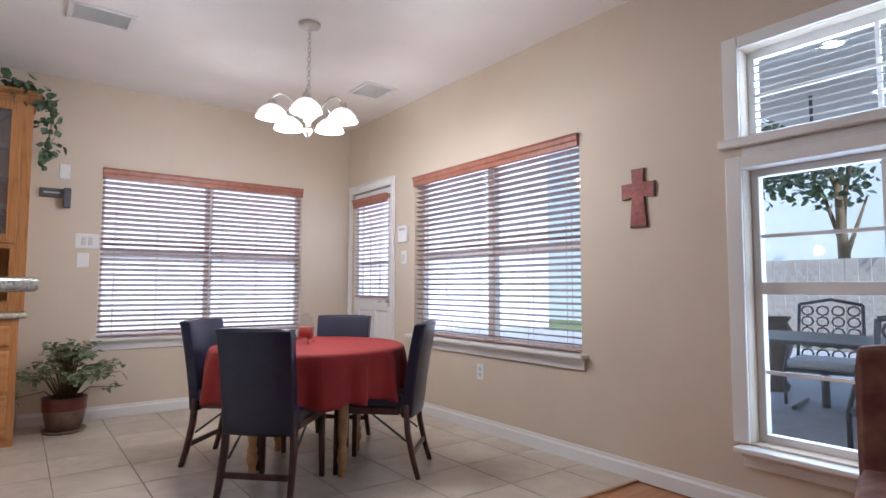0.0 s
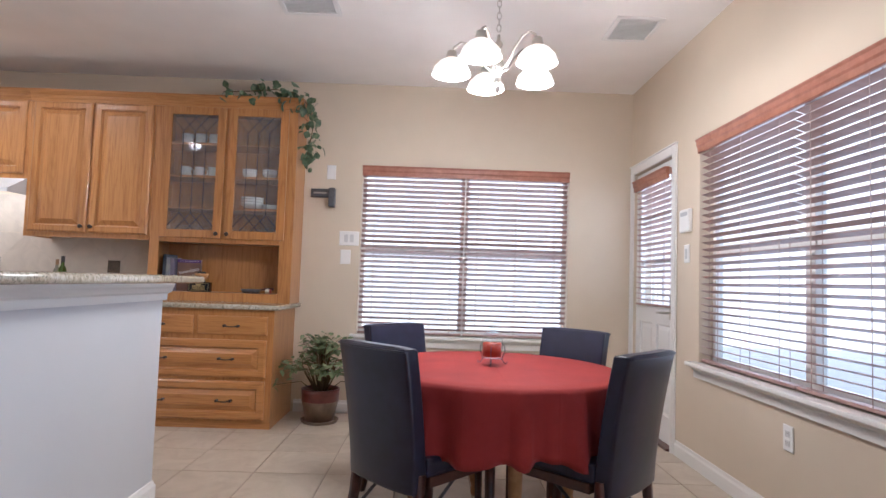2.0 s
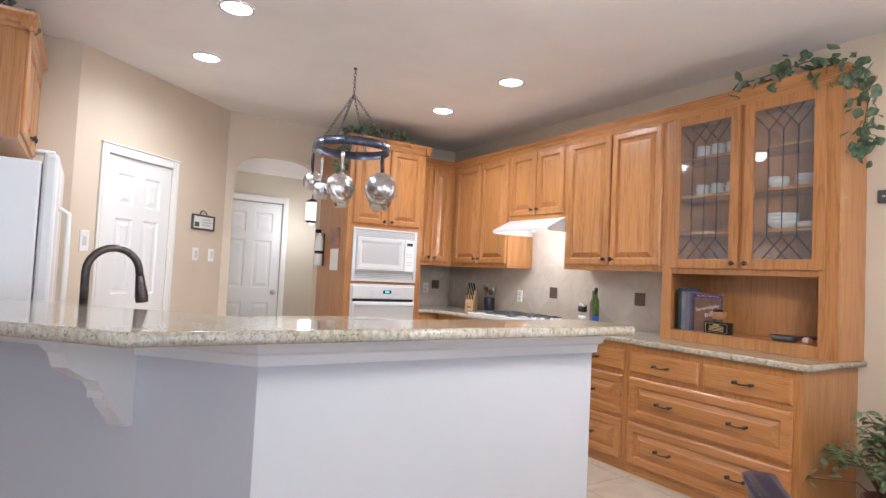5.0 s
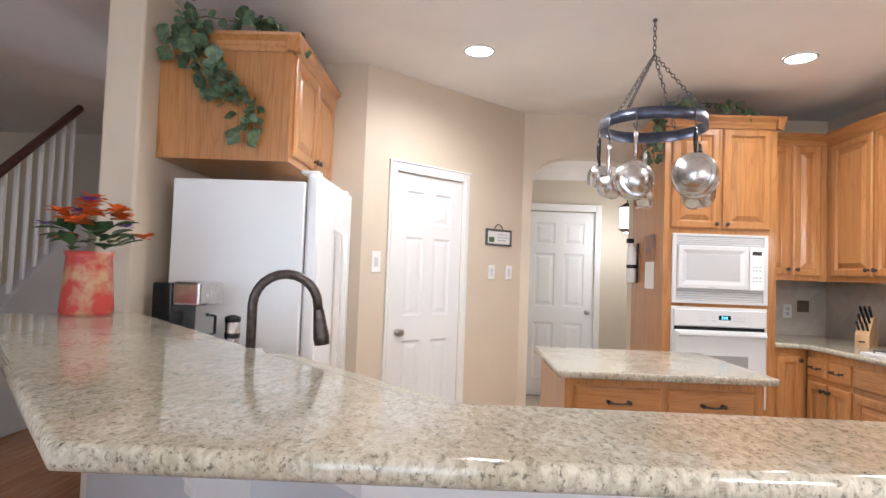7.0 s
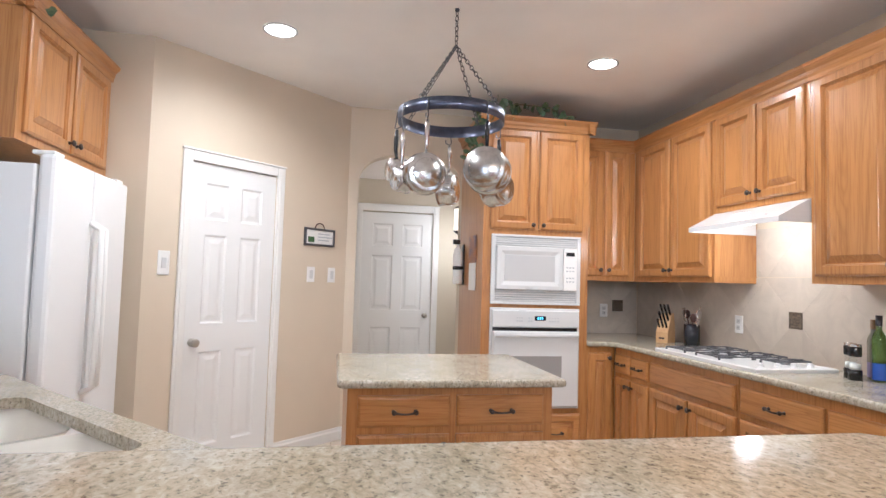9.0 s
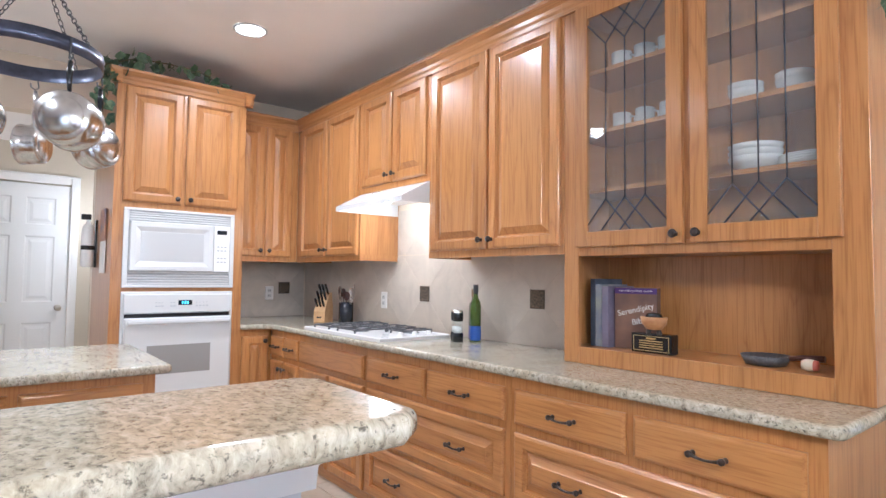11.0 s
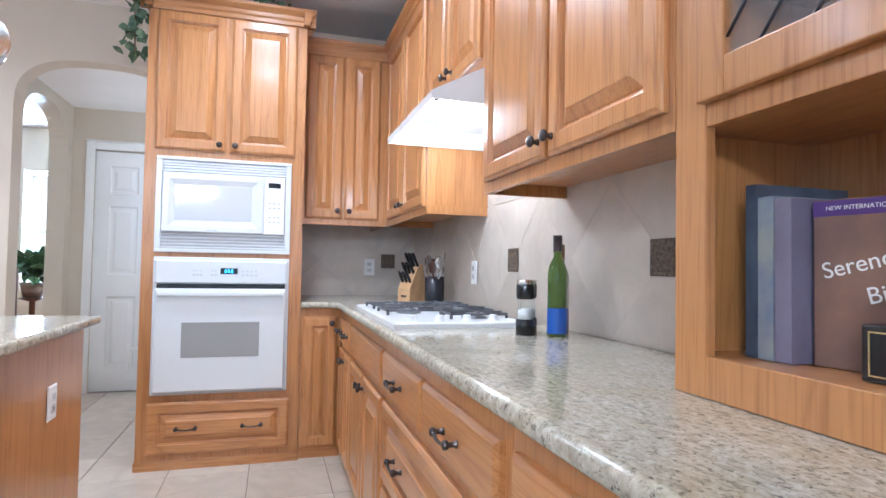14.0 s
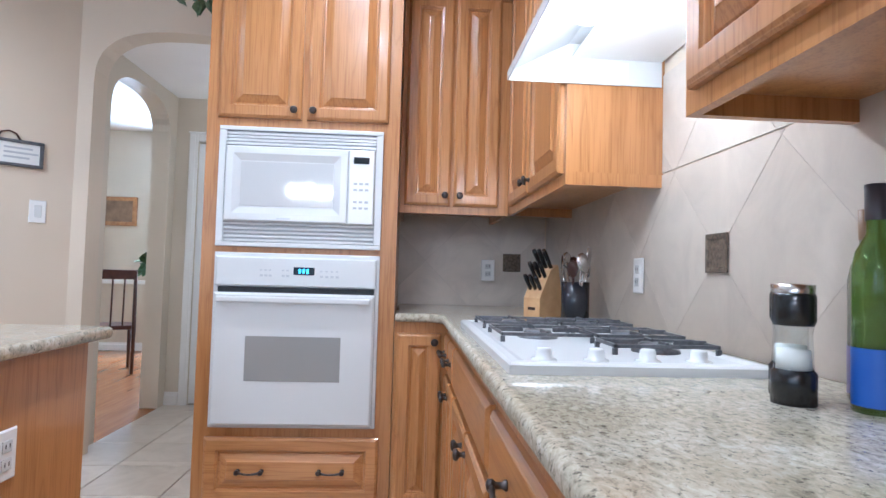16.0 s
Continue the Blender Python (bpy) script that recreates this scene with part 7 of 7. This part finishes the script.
tm = thing("travel_mug", "black and steel banded travel mug beside the coffee maker", "mug", Matrix.Translation((-1.40, 1.33, CT)))
part("body", lathe([(0, 0), (0.030, 0), (0.032, 0.01), (0.036, 0.15), (0.034, 0.152), (0, 0.152)], 24), M["steel"], tm)
for za, zb in ((0.002, 0.03), (0.075, 0.10)):
    part("band", lathe([(0.0325, za), (0.0355, za + 0.002), (0.0372, zb - 0.002), (0.0355, zb)], 24), M["black"], tm, "black rubber band")
part("lid", lathe([(0.034, 0.1525), (0.038, 0.155), (0.037, 0.175), (0.012, 0.185), (0, 0.185)], 24), M["black"], tm)
hm = thing("printed_mug", "white mug with a brown print on the worktop", "mug", Matrix.Translation((-1.17, 1.13, CT)))
part("cup", lathe([(0, 0.002), (0.034, 0), (0.038, 0.006), (0.043, 0.095), (0.040, 0.095), (0.036, 0.01), (0, 0.008)], 26), M["china"], hm)
part("print", lathe([(0.0405, 0.02), (0.0432, 0.07)], 26), two_tone("mug_print", (0.70, 0.66, 0.60), (0.30, 0.14, 0.06), 0.3, 40, 0.0), hm)
part("handle", tube([(-0.040, 0, 0.08), (-0.068, 0, 0.075), (-0.068, 0, 0.035), (-0.039, 0, 0.025)], 0.005, 8), M["china"], hm)

vs2 = thing("flower_pitcher", "red patterned pitcher of orange and purple flowers on the bar", "vase", Matrix.Translation((-0.97, 0.90, BT1)) @ Matrix.Scale(1.22, 4))
part("pitcher", lathe([(0, 0), (0.075, 0), (0.08, 0.01), (0.068, 0.19), (0.075, 0.21), (0.070, 0.21), (0.062, 0.19), (0.07, 0.012), (0, 0.01)], 26), two_tone("pitcher_print", (0.46, 0.06, 0.045), (0.50, 0.34, 0.20), 0.35, 12, 0.02, 0.0, 0.38, 0.54), vs2)
part("handle", tube([(-0.07, -0.02, 0.18), (-0.12, -0.035, 0.16), (-0.12, -0.035, 0.08), (-0.072, -0.02, 0.04)], 0.006, 6), M["iron"], vs2)
rng = random.Random(6)
pet = [mat("orange_petal", (0.75, 0.16, 0.02), 0.6), mat("purple_petal", (0.22, 0.12, 0.42), 0.6)]
for i in range(24):
    a, r = rng.uniform(0, 6.28), rng.uniform(0.0, 0.17)
    c = Vector((r * math.cos(a), r * math.sin(a), 0.36 - 0.5 * r + rng.uniform(-0.03, 0.04)))
    bm = bmesh.new()
    n = 12
    s = 0.045 if i % 3 else 0.028
    for j in range(n):
        leaf_at(bm, c, Euler((rng.uniform(-0.1, 0.6), 0, 6.283 * j / n)), s, 0.35)
    part("flower", bm, pet[0 if i % 3 else 1], vs2)
lf = bmesh.new()
for i in range(40):
    a, r = rng.uniform(0, 6.28), rng.uniform(0.05, 0.16)
    leaf_at(lf, Vector((r * math.cos(a) * 0.6, r * math.sin(a) * 0.6, 0.22 + rng.uniform(0, 0.08))), Euler((rng.uniform(-0.2, 0.7), 0, a - 1.57)), 0.08, 0.35)
part("leaves", lf, M["leaf"], vs2)

# ---- beyond the kitchen ----
rail = thing("stair_railing", "dark handrail on white balusters beside the stairs", "railing")
part("handrail", tube([(-2.55, -0.9, 1.82), (-3.45, -0.9, 2.60)], 0.035, 8), M["chairwood"], rail, "dark wooden handrail")
bl = part("baluster", B(-0.014, 0.014, -0.014, 0.014, 0, 1.0, 0.003), M["trim"], rail)
for i in range(8):
    x = -2.58 - i * 0.115
    m = Matrix.Translation((x, -0.9, 0.81 + (-2.55 - x) * 0.867))
    if i == 0:
        bl.matrix_basis = m
    else:
        share(bl, rail, m)
st = thing("staircase", "white panelled stair flank rising beside the railing", "stairs")
part("flank", prism([(-2.4, 0), (-3.6, 0), (-3.6, 1.72), (-2.4, 0.68)], -1.0, -0.86, "y"), M["bar"], st)

acc = thing("armchair", "striped brown and red upholstered chair by the window", "chair", at(2.99, 0.66, 0, 105))
plaid = two_tone("striped_fabric", (0.22, 0.11, 0.065), (0.12, 0.035, 0.03), 0.85, 9, 0.3)
part("backrest", cushion(-0.24, 0.24, -0.06, 0.05, 0.30, 0.86, 0.03, (0.01, 0.012, 0.01)), plaid, acc)
part("seat", cushion(-0.24, 0.24, 0.05, 0.46, 0.33, 0.46, 0.03, (0.01, 0.01, 0.015)), plaid, acc)
for sx in (-1, 1):
    for y in (-0.03, 0.42):
        part("leg", tube([(sx * 0.2, y, 0.34), (sx * 0.2, y, 0)], [0.024, 0.016], 4), M["chairwood"], acc)

pic = thing("wall_picture", "brown framed picture on the dining room wall", "picture", at(-7.799, 1.12, 1.72, 90))
part("frame", B(-0.27, 0.27, -0.025, 0, -0.18, 0.18, 0.004), M["tablewood"], pic)
part("canvas", B(-0.22, 0.22, -0.027, -0.024, -0.13, 0.13), two_tone("canvas_print", (0.30, 0.20, 0.12), (0.16, 0.10, 0.06), 0.7, 6), pic)
setting("trim_chair_rail", B(-7.8, -7.775, -0.6, 1.55, 0.82, 0.87, 0.005), M["trim"], "white chair rail along the dining wall", "trim")
win5 = sash_window("window_5", facing(-7.8, 1.60, 90), 0.80, 0.75, 2.20, 1, 1.45, (2, 4), "white sash window of the formal dining room")
dch = thing("side_chair", "dark wooden dining room chair", "chair", at(-6.15, 1.95, 0, 120))
for sx in (-1, 1):
    part("leg", tube([(sx * 0.2, 0, 0), (sx * 0.2, -0.02, 0.45), (sx * 0.19, -0.08, 1.0)], [0.016, 0.02, 0.016], 6), M["chairwood"], dch)
    part("leg", tube([(sx * 0.2, 0.4, 0.44), (sx * 0.2, 0.4, 0)], [0.02, 0.014], 6), M["chairwood"], dch)
part("seat", B(-0.22, 0.22, -0.01, 0.43, 0.43, 0.47, 0.012), M["chairwood"], dch)
part("top_rail", B(-0.2, 0.2, -0.095, -0.065, 0.92, 1.01, 0.008), M["chairwood"], dch)
for k in range(3):
    part("spindle", tube([(-0.1 + 0.1 * k, -0.02, 0.46), (-0.1 + 0.1 * k, -0.08, 0.93)], 0.008, 6), M["chairwood"], dch)
hp = thing("potted_plant", "green houseplant by the dining room window", "plant", Matrix.Translation((-7.25, 1.93, 0)))
part("stand", lathe([(0, 0), (0.14, 0), (0.03, 0.06), (0.03, 0.62), (0.15, 0.66), (0, 0.66)], 20), M["chairwood"], hp)
part("pot", lathe([(0, 0.66), (0.09, 0.66), (0.13, 0.84), (0, 0.84)], 20), M["pot"], hp)
part("leaves", leafy(random.Random(2), (0, 0, 1.05), 0.26, 160, 0.14), M["leaf"], hp)

# ---- floors, piece by piece ----
g, x0t, y0t = 0.40, -2.83, 4.07
tile_me = None
floor_t = setting("floor", B(WEST, EAST, 2.10, NORTH, -0.011, -0.004), M["grout"], "square beige stone tiles with darker joints", "floor")
hall_t = setting("floor_hall", B(HX, WEST - 0.001, 2.95, 4.9, -0.011, -0.004), M["grout"], "square beige stone tiles in the hall", "floor")
kit_t = setting("floor_kitchen", B(WEST, 0.30, 0.8, 2.099, -0.011, -0.004), M["grout"], "square beige stone tiles inside the kitchen", "floor")


def tile_piece(parent, a0, a1, b0, b1):
    global tile_me
    full = abs(a1 - a0 - g + 0.006) < 1e-4 and abs(b1 - b0 - g + 0.006) < 1e-4
    if full and tile_me is not None:
        share(tile_me, parent, Matrix.Translation((a0, b0, 0)))
        return
    bm = B(0, a1 - a0, 0, b1 - b0, -0.004, 0.0015, 0.0)
    top_e = [e for e in bm.edges if all(v.co.z > 0 for v in e.verts)]
    bmesh.ops.bevel(bm, geom=top_e, offset=0.0015, segments=1, affect="EDGES")
    o = part("tile", bm, M["tile"], parent)
    o.matrix_basis = Matrix.Translation((a0, b0, 0))
    if full:
        tile_me = o


def tile_field(parent, ax0, ax1, by0, by1, skip=None):
    i0, i1 = math.floor((ax0 - x0t) / g), math.ceil((ax1 - x0t) / g)
    j0, j1 = math.floor((by0 - y0t) / g), math.ceil((by1 - y0t) / g)
    for i in range(i0, i1):
        for j in range(j0, j1):
            a0, a1 = max(ax0, x0t + i * g + 0.003), min(ax1, x0t + (i + 1) * g - 0.003)
            b0, b1 = max(by0, y0t + j * g + 0.003), min(by1, y0t + (j + 1) * g - 0.003)
            if a1 - a0 > 0.02 and b1 - b0 > 0.02 and not (skip and skip((a0 + a1) / 2, (b0 + b1) / 2)):
                tile_piece(parent, a0, a1, b0, b1)


tile_field(floor_t, WEST, EAST, 2.10, NORTH, lambda x, y: (x < 0.4 and y > 5.2) or (-2.1 < x < -1.6 and 3.1 < y < 3.6))
tile_field(hall_t, HX, WEST - 0.001, 2.95, 4.9)
tile_field(kit_t, WEST, 0.30, 0.8, 2.095, lambda x, y: x < -2.9 and y < 1.6)
bw2 = setting("floor_living", B(0.301, EAST, -3.6, 2.08, -0.011, -0.006), M["hardwood"], "warm hardwood floor of the living room", "floor")
setting("floor_living_west", B(-8.6, 0.30, -3.6, 0.79, -0.011, -0.006), M["hardwood"], "warm hardwood floor of the living room", "floor")
setting("floor_dining", B(-7.8, WEST - 0.14, 0.80, 2.949, -0.011, -0.002), M["hardwood"], "warm hardwood floor of the formal dining room", "floor")
bd = part("board", B(0, 1.2, 0, 0.078, -0.006, 0.0012, 0.0), M["hardwood"], bw2)
bd.matrix_basis = Matrix.Translation((0.62, 2.0, 0))
for r in range(24):
    off = (r * 0.37) % 1.2
    x = 0.62 - off
    while x < EAST:
        if x >= 0.619 and x + 1.2 <= EAST + 0.01 and not (r == 0 and abs(x - 0.62) < 0.01):
            share(bd, bw2, Matrix.Translation((x, 2.0 - r * 0.08, 0)))
        x += 1.202
setting("trim_threshold", B(0.62, EAST, 2.081, 2.099, -0.006, 0.006), M["tablewood"], "oak strip between tile and hardwood", "trim")

# lantern in the hall
hl = thing("hall_lantern", "small lit lantern hanging in the hall", "lantern", Matrix.Translation((-4.5, 4.08, 2.37)))
part("rod", tube([(0, 0, -0.001), (0, 0, -0.30)], 0.006, 8), M["bronze"], hl)
part("cap", lathe([(0, -0.28), (0.03, -0.30), (0.085, -0.34), (0, -0.34)], 12), M["bronze"], hl)
part("glass", lathe([(0.075, -0.34), (0.075, -0.56), (0, -0.56)], 12), M["shade"], hl, "glowing amber glass")
part("base", lathe([(0, -0.56), (0.085, -0.56), (0.03, -0.60), (0, -0.61)], 12), M["bronze"], hl)
lamp("hall_lamp", "POINT", Matrix.Translation((-4.5, 4.08, 1.70)), 7, (1.0, 0.93, 0.84), soft=0.08)
